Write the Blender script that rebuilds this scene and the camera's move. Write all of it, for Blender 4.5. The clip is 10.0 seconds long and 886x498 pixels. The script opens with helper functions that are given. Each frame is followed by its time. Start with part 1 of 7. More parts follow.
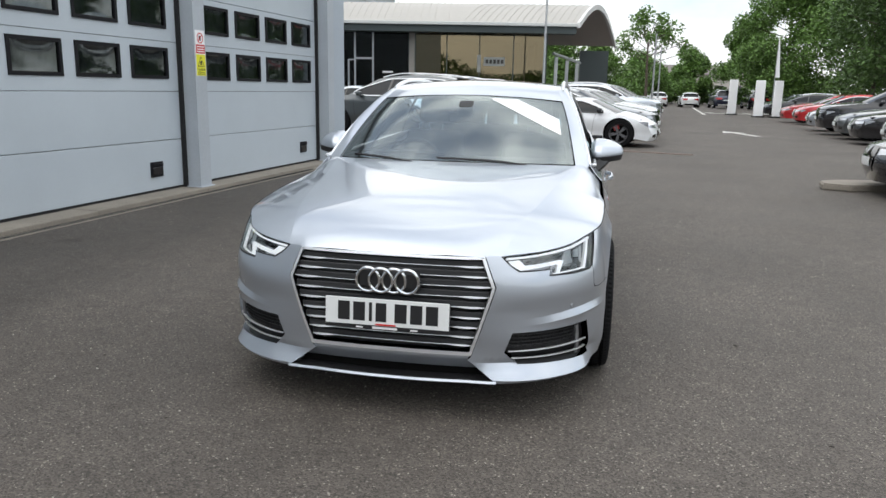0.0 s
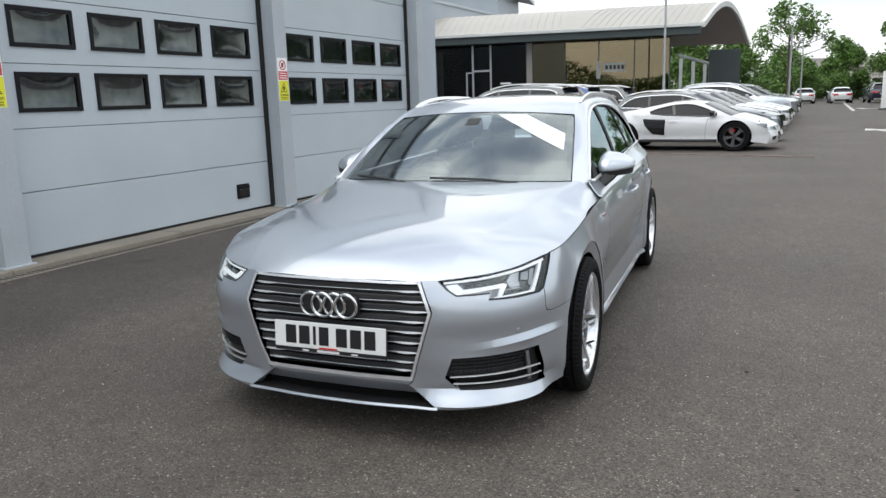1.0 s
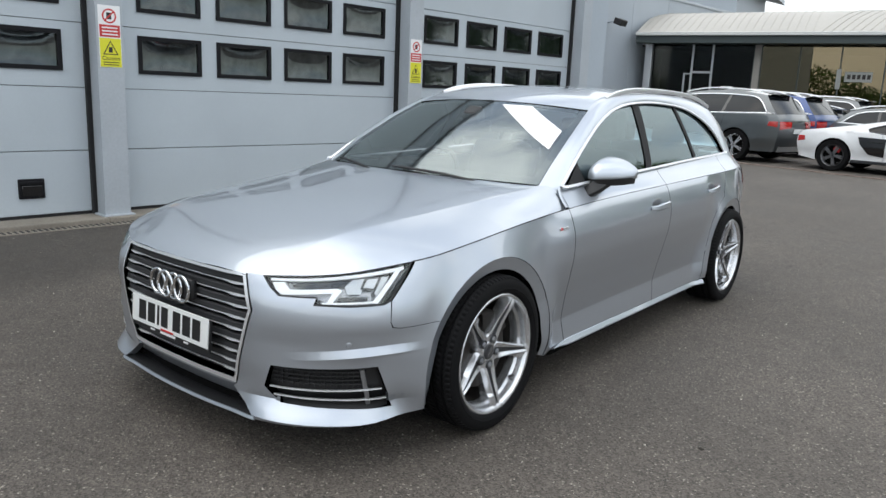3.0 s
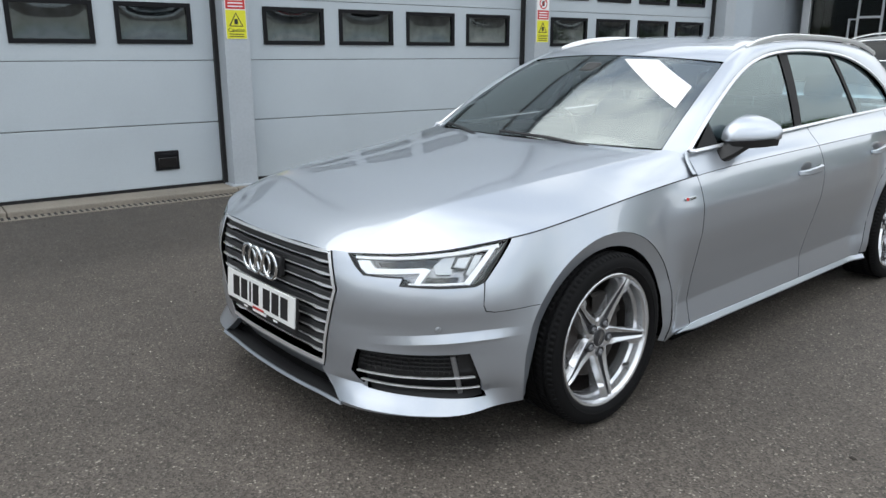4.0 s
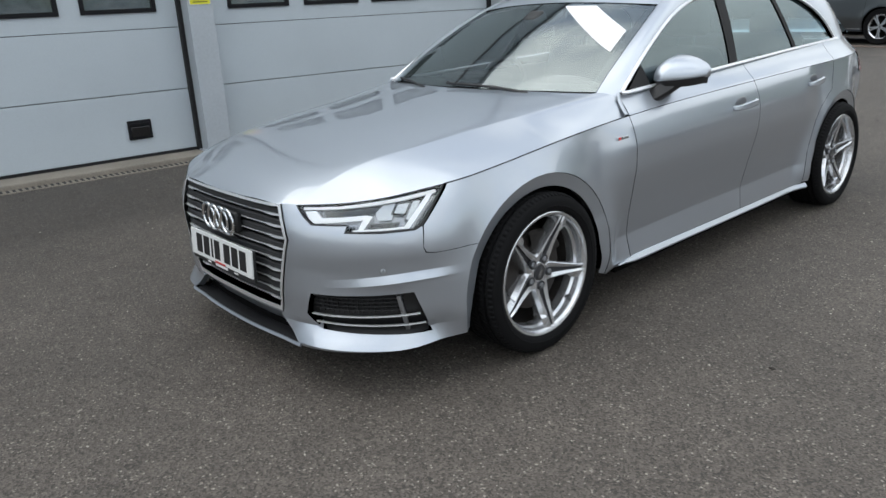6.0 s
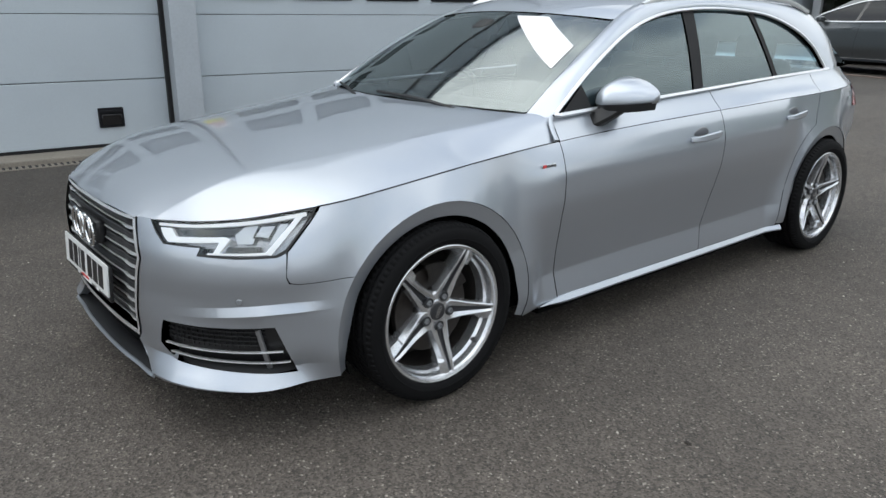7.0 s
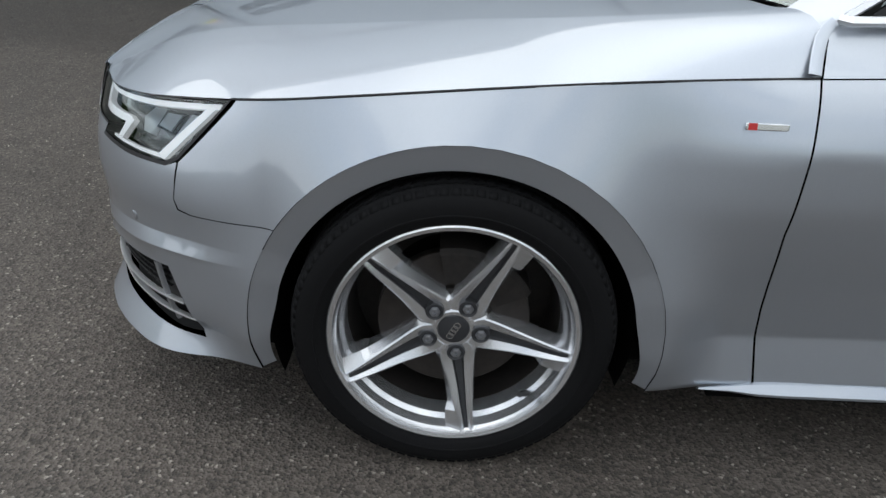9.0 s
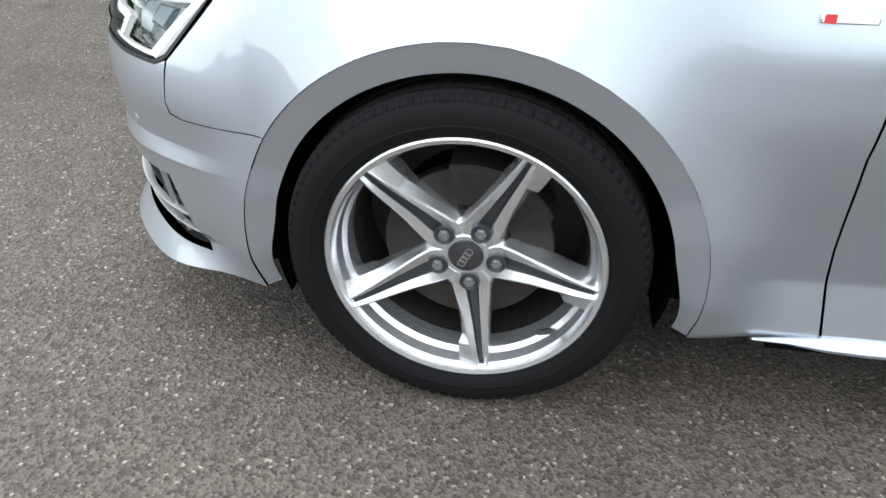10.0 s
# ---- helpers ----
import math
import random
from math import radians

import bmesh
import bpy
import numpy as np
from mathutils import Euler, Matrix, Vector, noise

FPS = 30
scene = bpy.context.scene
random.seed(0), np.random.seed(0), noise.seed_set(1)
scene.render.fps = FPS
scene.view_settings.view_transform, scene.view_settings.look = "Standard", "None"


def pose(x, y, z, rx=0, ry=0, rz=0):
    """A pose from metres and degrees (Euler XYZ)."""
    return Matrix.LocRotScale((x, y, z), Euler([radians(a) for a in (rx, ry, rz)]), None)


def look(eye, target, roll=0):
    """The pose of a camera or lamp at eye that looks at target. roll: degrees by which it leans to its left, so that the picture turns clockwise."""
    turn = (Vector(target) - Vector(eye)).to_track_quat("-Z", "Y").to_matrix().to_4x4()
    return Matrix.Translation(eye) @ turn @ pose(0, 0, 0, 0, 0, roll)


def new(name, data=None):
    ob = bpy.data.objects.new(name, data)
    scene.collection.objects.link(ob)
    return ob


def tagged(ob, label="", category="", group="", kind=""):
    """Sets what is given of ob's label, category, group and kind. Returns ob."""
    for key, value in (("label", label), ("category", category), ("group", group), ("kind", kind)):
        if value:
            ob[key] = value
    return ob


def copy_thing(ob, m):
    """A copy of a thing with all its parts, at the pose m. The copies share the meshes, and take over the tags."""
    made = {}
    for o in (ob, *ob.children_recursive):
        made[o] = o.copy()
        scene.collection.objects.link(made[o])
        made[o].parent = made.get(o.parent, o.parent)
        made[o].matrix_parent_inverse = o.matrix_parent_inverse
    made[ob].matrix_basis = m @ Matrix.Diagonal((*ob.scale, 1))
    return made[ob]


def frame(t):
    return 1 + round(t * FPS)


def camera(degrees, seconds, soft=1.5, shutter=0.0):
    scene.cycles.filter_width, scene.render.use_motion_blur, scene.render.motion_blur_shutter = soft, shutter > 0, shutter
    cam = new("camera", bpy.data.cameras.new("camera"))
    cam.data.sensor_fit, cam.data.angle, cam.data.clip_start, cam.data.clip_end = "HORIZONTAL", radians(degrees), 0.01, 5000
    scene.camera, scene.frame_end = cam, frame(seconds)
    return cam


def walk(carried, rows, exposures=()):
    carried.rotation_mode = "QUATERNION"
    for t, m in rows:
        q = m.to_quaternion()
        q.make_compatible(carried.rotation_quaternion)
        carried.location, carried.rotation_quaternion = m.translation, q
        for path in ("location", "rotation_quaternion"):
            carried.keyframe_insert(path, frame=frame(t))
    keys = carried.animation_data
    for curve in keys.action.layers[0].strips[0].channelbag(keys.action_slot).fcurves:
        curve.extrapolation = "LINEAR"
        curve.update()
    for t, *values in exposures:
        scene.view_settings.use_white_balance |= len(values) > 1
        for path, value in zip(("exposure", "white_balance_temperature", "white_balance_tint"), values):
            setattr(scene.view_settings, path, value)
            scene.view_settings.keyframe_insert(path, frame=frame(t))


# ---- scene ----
from mathutils.geometry import delaunay_2d_cdt

cam = camera(61.7, 10.0, soft=1.5, shutter=0.0)
PATH = [
    (0, (0.766, -3.71, 1.362), (0.398, -1.79, 0.939), 1.1),
    (0.5, (1.141, -3.61, 1.372), (0.637, -1.711, 0.998), -1.5),
    (1, (1.526, -3.455, 1.408), (0.804, -1.632, 1.014), -1.8),
    (1.5, (1.86, -3.201, 1.389), (1.031, -1.424, 0.997), 0.5),
    (2, (2.186, -2.95, 1.376), (1.177, -1.27, 0.976), 3.5),
    (2.2, (2.286, -2.85, 1.371), (1.226, -1.202, 0.966), 1.3),
    (3.3, (2.532, -2.27, 1.355), (1.241, -0.802, 0.931), 3.0),
    (3.5, (2.537, -2.221, 1.354), (1.184, -0.814, 0.916), 2.3),
    (4, (2.424, -2.105, 1.339), (0.962, -0.84, 0.826), -0.0),
    (4.5, (2.319, -2.041, 1.328), (0.846, -0.803, 0.785), -1.6),
    (5, (2.369, -2.066, 1.337), (0.931, -0.796, 0.773), -0.9),
    (5.2, (2.434, -2.108, 1.341), (1.013, -0.808, 0.803), -1.6),
    (6.3, (2.714, -2.084, 1.351), (1.283, -0.847, 0.701), -3.0),
    (6.5, (2.711, -1.941, 1.342), (1.275, -0.691, 0.728), -1.1),
    (7, (2.733, -1.521, 1.333), (1.267, -0.307, 0.717), 0.5),
    (7.5, (2.719, -1.047, 1.321), (1.092, -0.103, 0.643), 1.3),
    (8, (2.585, -0.608, 1.295), (0.832, 0.058, 0.602), 2.5),
    (8.5, (2.399, -0.264, 1.273), (0.568, 0.01, 0.516), 4.4),
    (9, (2.119, -0.043, 1.161), (0.348, -0.024, 0.232), 3.0),
    (9.5, (1.978, 0.054, 1.047), (0.331, -0.055, -0.083), -0.4),
    (10, (1.958, 0.144, 1.084), (0.327, -0.134, -0.039), -0.0),
]
walk(cam, [(t, look(eye, target, roll)) for t, eye, target, roll in PATH],
     exposures=[(0, 0.44, 6480, 8), (2.5, 0.46, 6400, 7), (4, 0.46, 6380, 7), (5, 0.35, 6330, 6.5), (6.5, 0.28, 6330, 6.5), (7.5, 0.28, 6330, 6.5), (8.5, 0.19, 6330, 6.5), (9.0, 0.12, 6330, 7), (9.25, 0.32, 6330, 7), (9.5, 0.88, 6380, 7), (10, 1.24, 6400, 6.5)])

# ---- light ----
world = bpy.data.worlds.new("sky")
scene.world = world
world.use_nodes = True
SUN_UP, SUN_ROUND = radians(58), radians(215)


def sky():
    nt = world.node_tree
    nt.nodes.clear()
    n, l = nt.nodes.new, nt.links.new
    out, bg, tex = n("ShaderNodeOutputWorld"), n("ShaderNodeBackground"), n("ShaderNodeTexSky")
    tex.sky_type, tex.sun_disc, tex.sun_elevation, tex.sun_rotation = "NISHITA", False, SUN_UP, SUN_ROUND
    tex.dust_density, tex.ozone_density = 2.0, 1.0
    co, mp, cl, ramp, mix = n("ShaderNodeTexCoord"), n("ShaderNodeMapping"), n("ShaderNodeTexNoise"), n("ShaderNodeValToRGB"), n("ShaderNodeMixRGB")
    mp.inputs["Scale"].default_value = (1, 1, 2.2)
    mp.inputs["Location"].default_value = (0.3, 0.55, 0.1)
    cl.inputs["Scale"].default_value, cl.inputs["Detail"].default_value, cl.inputs["Roughness"].default_value = 2.3, 7, 0.55
    ramp.color_ramp.elements[0].color = (0.24, 0.24, 0.24, 1)
    ramp.color_ramp.elements[0].position, ramp.color_ramp.elements[1].position = 0.36, 0.53
    shade, sr = n("ShaderNodeTexNoise"), n("ShaderNodeValToRGB")
    shade.inputs["Scale"].default_value, shade.inputs["Detail"].default_value = 3.1, 6
    sr.color_ramp.elements[0].color, sr.color_ramp.elements[1].color = (8.4, 8.6, 9.0, 1), (13.0, 13.1, 13.2, 1)
    sr.color_ramp.elements[0].position, sr.color_ramp.elements[1].position = 0.3, 0.7
    l(co.outputs["Generated"], mp.inputs[0]), l(mp.outputs[0], cl.inputs["Vector"]), l(mp.outputs[0], shade.inputs["Vector"])
    l(cl.outputs[0], ramp.inputs[0]), l(shade.outputs[0], sr.inputs[0])
    sep, lift, deep = n("ShaderNodeSeparateXYZ"), n("ShaderNodeMapRange"), n("ShaderNodeMixRGB")
    deep.blend_type, deep.inputs[0].default_value = "MULTIPLY", 1.0
    lift.inputs["From Min"].default_value, lift.inputs["From Max"].default_value = 0.0, 1.0
    lift.inputs["To Min"].default_value, lift.inputs["To Max"].default_value = 0.54, 1.00
    l(co.outputs["Generated"], sep.inputs[0]), l(sep.outputs[2], lift.inputs[0]), l(sr.outputs[0], deep.inputs[1]), l(lift.outputs[0], deep.inputs[2])
    l(ramp.outputs[0], mix.inputs[0]), l(tex.outputs[0], mix.inputs[1]), l(deep.outputs[0], mix.inputs[2])
    l(mix.outputs[0], bg.inputs[0]), l(bg.outputs[0], out.inputs[0])
    bg.inputs[1].default_value = 0.15


sky()
sun = new("sun", bpy.data.lights.new("sun", "SUN"))
sun.data.energy, sun.data.angle, sun.data.color = 0.5, radians(75), (1.0, 0.97, 0.93)
sun.matrix_world = look((0, 0, 30), Vector((0, 0, 30)) - Vector((math.sin(SUN_ROUND) * math.cos(SUN_UP), math.cos(SUN_ROUND) * math.cos(SUN_UP), math.sin(SUN_UP))))


# ---- materials ----
def material(name, colour, rough=0.5, metal=0.0, **more):
    """A surface with mottling at two scales. more: vary, scale, fine, bump, coat, emit, power, clear, ior, dirt, flakes."""
    m = bpy.data.materials.new(name)
    m.use_nodes = True
    nt = m.node_tree
    n, l = nt.nodes.new, nt.links.new
    p = nt.nodes["Principled BSDF"]
    p.inputs["Base Color"].default_value = (*colour, 1)
    p.inputs["Roughness"].default_value, p.inputs["Metallic"].default_value = rough, metal
    if more.get("coat"):
        p.inputs["Coat Weight"].default_value, p.inputs["Coat Roughness"].default_value = more["coat"], 0.02
    if more.get("clear"):
        p.inputs["Transmission Weight"].default_value, p.inputs["IOR"].default_value = more["clear"], more.get("ior", 1.45)
    if more.get("power"):
        p.inputs["Emission Color"].default_value, p.inputs["Emission Strength"].default_value = (*more.get("emit", colour), 1), more["power"]
    if "spec" in more:
        p.inputs["Specular IOR Level"].default_value = more["spec"]
    vary, scale, fine = more.get("vary", 0.0), more.get("scale", 1.5), more.get("fine", 60.0)
    if vary or more.get("bump"):
        geo, big, small = n("ShaderNodeNewGeometry"), n("ShaderNodeTexNoise"), n("ShaderNodeTexNoise")
        for t, s in ((big, scale), (small, fine)):
            t.inputs["Scale"].default_value, t.inputs["Detail"].default_value = s, 6
            l(geo.outputs["Position"], t.inputs["Vector"])
        add = n("ShaderNodeMath")
        add.operation = "ADD"
        l(big.outputs[0], add.inputs[0]), l(small.outputs[0], add.inputs[1])
        if vary:
            rng, mul = n("ShaderNodeMapRange"), n("ShaderNodeMixRGB")
            mul.blend_type, mul.inputs[0].default_value, mul.inputs[1].default_value = "MULTIPLY", 1.0, (*colour, 1)
            rng.inputs["From Min"].default_value, rng.inputs["From Max"].default_value = 0.6, 1.4
            rng.inputs["To Min"].default_value, rng.inputs["To Max"].default_value = 1 - vary, 1 + vary
            l(add.outputs[0], rng.inputs[0]), l(rng.outputs[0], mul.inputs[2]), l(mul.outputs[0], p.inputs["Base Color"])
            rr = n("ShaderNodeMapRange")
            rr.inputs["To Min"].default_value, rr.inputs["To Max"].default_value = max(0.02, rough - 0.5 * vary * rough), min(1.0, rough + 0.5 * vary * rough)
            l(big.outputs[0], rr.inputs[0]), l(rr.outputs[0], p.inputs["Roughness"])
        if more.get("bump"):
            b = n("ShaderNodeBump")
            b.inputs["Strength"].default_value, b.inputs["Distance"].default_value = more["bump"], more.get("deep", 0.003)
            l(small.outputs[0], b.inputs["Height"]), l(b.outputs[0], p.inputs["Normal"])
    return m


def asphalt():
    m = bpy.data.materials.new("asphalt")
    m.use_nodes = True
    nt = m.node_tree
    n, l = nt.nodes.new, nt.links.new
    p = nt.nodes["Principled BSDF"]
    geo = n("ShaderNodeNewGeometry")

    def noise_at(scale, detail=5, rough=0.6):
        t = n("ShaderNodeTexNoise")
        t.inputs["Scale"].default_value, t.inputs["Detail"].default_value, t.inputs["Roughness"].default_value = scale, detail, rough
        l(geo.outputs["Position"], t.inputs["Vector"])
        return t.outputs[0]

    def ramp(src, a, ca, b, cb):
        r = n("ShaderNodeValToRGB")
        e = r.color_ramp.elements
        e[0].position, e[0].color, e[1].position, e[1].color = a, (*ca, 1), b, (*cb, 1)
        l(src, r.inputs[0])
        return r.outputs[0]

    def mix(kind, fac, a, b):
        x = n("ShaderNodeMixRGB")
        x.blend_type = kind
        if isinstance(fac, float):
            x.inputs[0].default_value = fac
        else:
            l(fac, x.inputs[0])
        l(a, x.inputs[1]), l(b, x.inputs[2])
        return x.outputs[0]

    stones = n("ShaderNodeTexVoronoi")
    stones.inputs["Scale"].default_value = 150
    l(geo.outputs["Position"], stones.inputs["Vector"])
    sep = n("ShaderNodeSeparateColor")
    l(stones.outputs["Color"], sep.inputs[0])
    grain = ramp(sep.outputs[0], 0.0, (0.033, 0.028, 0.024), 1.0, (0.130, 0.112, 0.095))
    pale = ramp(sep.outputs[1], 0.966, (0, 0, 0), 0.986, (0.18, 0.168, 0.148))
    base = mix("ADD", 1.0, grain, pale)
    wide = ramp(noise_at(0.55, 7, 0.62), 0.35, (0.78, 0.77, 0.75), 0.68, (1.2, 1.2, 1.2))
    base = mix("MULTIPLY", 1.0, base, wide)
    mid = ramp(noise_at(6.0, 6), 0.3, (0.85, 0.85, 0.85), 0.7, (1.12, 1.12, 1.12))
    base = mix("MULTIPLY", 1.0, base, mid)
    spots = ramp(noise_at(2.3, 2, 0.4), 0.70, (1, 1, 1), 0.78, (0.62, 0.60, 0.58))
    base = mix("MULTIPLY", 1.0, base, spots)
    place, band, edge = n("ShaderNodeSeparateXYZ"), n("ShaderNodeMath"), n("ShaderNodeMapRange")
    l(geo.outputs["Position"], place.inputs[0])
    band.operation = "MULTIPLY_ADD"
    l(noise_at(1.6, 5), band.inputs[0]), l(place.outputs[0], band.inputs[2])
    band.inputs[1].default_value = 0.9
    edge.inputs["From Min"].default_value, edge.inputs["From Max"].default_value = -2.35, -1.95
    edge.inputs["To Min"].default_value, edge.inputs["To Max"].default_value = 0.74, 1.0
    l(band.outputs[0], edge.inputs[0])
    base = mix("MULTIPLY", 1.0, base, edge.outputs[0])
    l(base, p.inputs["Base Color"])
    rr = n("ShaderNodeMapRange")
    rr.inputs["To Min"].default_value, rr.inputs["To Max"].default_value = 0.62, 0.92
    l(noise_at(1.1), rr.inputs[0]), l(rr.outputs[0], p.inputs["Roughness"])
    b = n("ShaderNodeBump")
    b.inputs["Strength"].default_value, b.inputs["Distance"].default_value = 0.7, 0.004
    l(stones.outputs["Distance"], b.inputs["Height"]), l(b.outputs[0], p.inputs["Normal"])
    return m


def car_paint(name, colour, metal=0.80, rough=0.37, gloss=1.5):
    m = material(name, colour, rough, metal, coat=1.0)
    m.node_tree.nodes["Principled BSDF"].inputs["Coat IOR"].default_value = gloss
    nt = m.node_tree
    n, l = nt.nodes.new, nt.links.new
    p = nt.nodes["Principled BSDF"]
    geo, t, rng, mul = n("ShaderNodeNewGeometry"), n("ShaderNodeTexNoise"), n("ShaderNodeMapRange"), n("ShaderNodeMixRGB")
    t.inputs["Scale"].default_value, t.inputs["Detail"].default_value = 900, 2
    l(geo.outputs["Position"], t.inputs["Vector"])
    rng.inputs["To Min"].default_value, rng.inputs["To Max"].default_value = 0.86, 1.14
    mul.blend_type, mul.inputs[0].default_value, mul.inputs[1].default_value = "MULTIPLY", 1.0, (*colour, 1)
    l(t.outputs[0], rng.inputs[0]), l(rng.outputs[0], mul.inputs[2]), l(mul.outputs[0], p.inputs["Base Color"])
    return m


ASPHALT = asphalt()
SILVER = car_paint("silver paint", (0.475, 0.512, 0.566), gloss=1.8)
CHROME = material("chrome", (0.80, 0.81, 0.82), 0.12, 1.0)
SATIN = material("satin aluminium", (0.78, 0.79, 0.80), 0.36, 0.7)
ALLOY = material("silver alloy", (0.72, 0.73, 0.75), 0.26, 0.85, coat=0.4)
# dimmer copy of the silver alloy; the shade of recesses is in its colour
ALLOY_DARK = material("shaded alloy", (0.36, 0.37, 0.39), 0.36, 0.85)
BLACK = material("black plastic", (0.012, 0.012, 0.013), 0.45, vary=0.15, scale=12)
GLOSS = material("gloss black", (0.008, 0.008, 0.009), 0.08, coat=0.6)
RUBBER = material("tyre rubber", (0.006, 0.006, 0.0065), 0.75, spec=0.14, vary=0.25, scale=9, fine=180, bump=0.25, deep=0.001)
# blacker than any plastic: shade of gaps and hollows is put into this colour
DARK = material("underbody and gap shade", (0.004, 0.004, 0.004), 0.95, spec=0.05)
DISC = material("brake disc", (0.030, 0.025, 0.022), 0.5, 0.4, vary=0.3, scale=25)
# brake castings; also colours the rim's inner barrel dark, as shade behind the spokes
CASTING = material("casting and barrel shade", (0.022, 0.019, 0.017), 0.7, 0.3, vary=0.4, scale=30)
WHITE = material("white plate", (0.74, 0.75, 0.74), 0.35, vary=0.03)
PAPER = material("white paper", (0.86, 0.86, 0.86), 0.7, vary=0.02)
INK = material("black ink", (0.012, 0.012, 0.013), 0.4)
RED = material("red print", (0.55, 0.03, 0.03), 0.4)
YELLOW = material("yellow print", (0.75, 0.72, 0.03), 0.45)
TRIM = material("cabin trim", (0.028, 0.028, 0.030), 0.65, vary=0.2, scale=20)
LEATHER = material("seat leather", (0.03, 0.03, 0.033), 0.5, vary=0.2, scale=14)
ROOFLINING = material("roof lining", (0.52, 0.51, 0.49), 0.9)
LAMP = material("light guide", (0.85, 0.86, 0.88), 0.25, emit=(0.95, 0.97, 1.0), power=0.30)
LAMPGREY = material("lamp housing", (0.42, 0.43, 0.45), 0.22, 0.8)
BAR = material("grille bar grey", (0.022, 0.023, 0.025), 0.5, 0.0)
REFLECTOR = material("lamp reflector", (0.50, 0.52, 0.54), 0.28, 0.9)


def glass(name, tint, rough=0.0, ior=2.15, gleam=(0.92, 1.0, 0.99)):
    """Thin glass: mirror by Fresnel, the rest clear with a tint."""
    m = bpy.data.materials.new(name)
    m.use_nodes = True
    nt = m.node_tree
    nt.nodes.clear()
    n, l = nt.nodes.new, nt.links.new
    out, mx, tr, gl, fr = n("ShaderNodeOutputMaterial"), n("ShaderNodeMixShader"), n("ShaderNodeBsdfTransparent"), n("ShaderNodeBsdfGlossy"), n("ShaderNodeFresnel")
    fr.inputs["IOR"].default_value = ior
    tr.inputs["Color"].default_value = (*tint, 1)
    gl.inputs["Roughness"].default_value, gl.inputs["Color"].default_value = rough, (*gleam, 1)
    l(fr.outputs[0], mx.inputs[0]), l(tr.outputs[0], mx.inputs[1]), l(gl.outputs[0], mx.inputs[2]), l(mx.outputs[0], out.inputs[0])
    return m


SCREEN = glass("windscreen glass", (0.86, 0.90, 0.89), ior=2.9)
SIDE = glass("side glass", (0.44, 0.56, 0.58), ior=2.2, gleam=(0.80, 0.94, 0.97))
BRIGHT = material("bright window trim", (0.80, 0.81, 0.83), 0.30, 0.75)
CLEAR = glass("lamp glass", (0.95, 0.96, 0.97), ior=1.6)


# ---- building blocks ----
def mesh(name, verts, faces, mats, normals=None, slots=None, flat=False):
    me = bpy.data.meshes.new(name)
    me.from_pydata([tuple(v) for v in verts], [], faces)
    for m in mats if isinstance(mats, (list, tuple)) else [mats]:
        me.materials.append(m)
    if slots:
        me.polygons.foreach_set("material_index", slots)
    me.polygons.foreach_set("use_smooth", [not flat] * len(me.polygons))
    me.update()
    if normals:
        me.normals_split_custom_set_from_vertices([tuple(v) for v in normals])
    return me


def put(name, me, parent=None, m=None, label=""):
    ob = new(name, me)
    if parent is not None:
        ob.parent = parent
    if m is not None:
        ob.matrix_basis = m
    if label:
        ob["label"] = label
    return ob


def part(name, bm, mat, parent, label="", m=None, sharp=35):
    """Links a bmesh as one mesh object under a thing or a part."""
    me = bpy.data.meshes.new(name)
    bm.normal_update()
    bm.to_mesh(me)
    bm.free()
    for x in mat if isinstance(mat, (list, tuple)) else [mat]:
        me.materials.append(x)
    me.set_sharp_from_angle(angle=radians(sharp))
    me.polygons.foreach_set("use_smooth", [max(abs(c) for c in p.normal) < 0.99995 for p in me.polygons])
    return put(name, me, parent, m, label)


def thing(name, m=None, label="", category="", group="", kind=""):
    ob = new(name)
    ob.empty_display_size = 0.1
    if m is not None:
        ob.matrix_basis = m
    return tagged(ob, label, category, group, kind)


def block(x0, x1, y0, y1, z0, z1, bevel=0.0, segments=2, taper=0.0):
    """A box from edge to edge, with rounded edges; taper narrows its top."""
    bm = bmesh.new()
    bmesh.ops.create_cube(bm, size=1)
    for v in bm.verts:
        k = 1 - taper if v.co.z > 0 else 1
        v.co = ((x0 + x1) / 2 + v.co.x * (x1 - x0) * k, (y0 + y1) / 2 + v.co.y * (y1 - y0) * k, (z0 + z1) / 2 + v.co.z * (z1 - z0))
    if bevel:
        bmesh.ops.bevel(bm, geom=bm.edges[:], offset=bevel, segments=segments, affect="EDGES", profile=0.5)
    return bm


def lathe(profile, segments=64, axis="x", arc=math.tau, start=0.0):
    """Turns (radius, along) points round an axis."""
    bm = bmesh.new()
    full = abs(arc - math.tau) < 1e-6
    rings = []
    for k in range(segments if full else segments + 1):
        a = start + arc * k / segments
        c, s = math.cos(a), math.sin(a)
        row = []
        for r, w in profile:
            row.append(bm.verts.new({"x": (w, r * c, r * s), "z": (r * c, r * s, w), "y": (r * c, w, r * s)}[axis]))
        rings.append(row)
    for k in range(len(rings) if full else len(rings) - 1):
        a, b = rings[k], rings[(k + 1) % len(rings)]
        for i in range(len(profile) - 1):
            bm.faces.new((a[i], a[i + 1], b[i + 1], b[i]))
    bmesh.ops.remove_doubles(bm, verts=bm.verts[:], dist=1e-5)
    bmesh.ops.recalc_face_normals(bm, faces=bm.faces[:])
    return bm


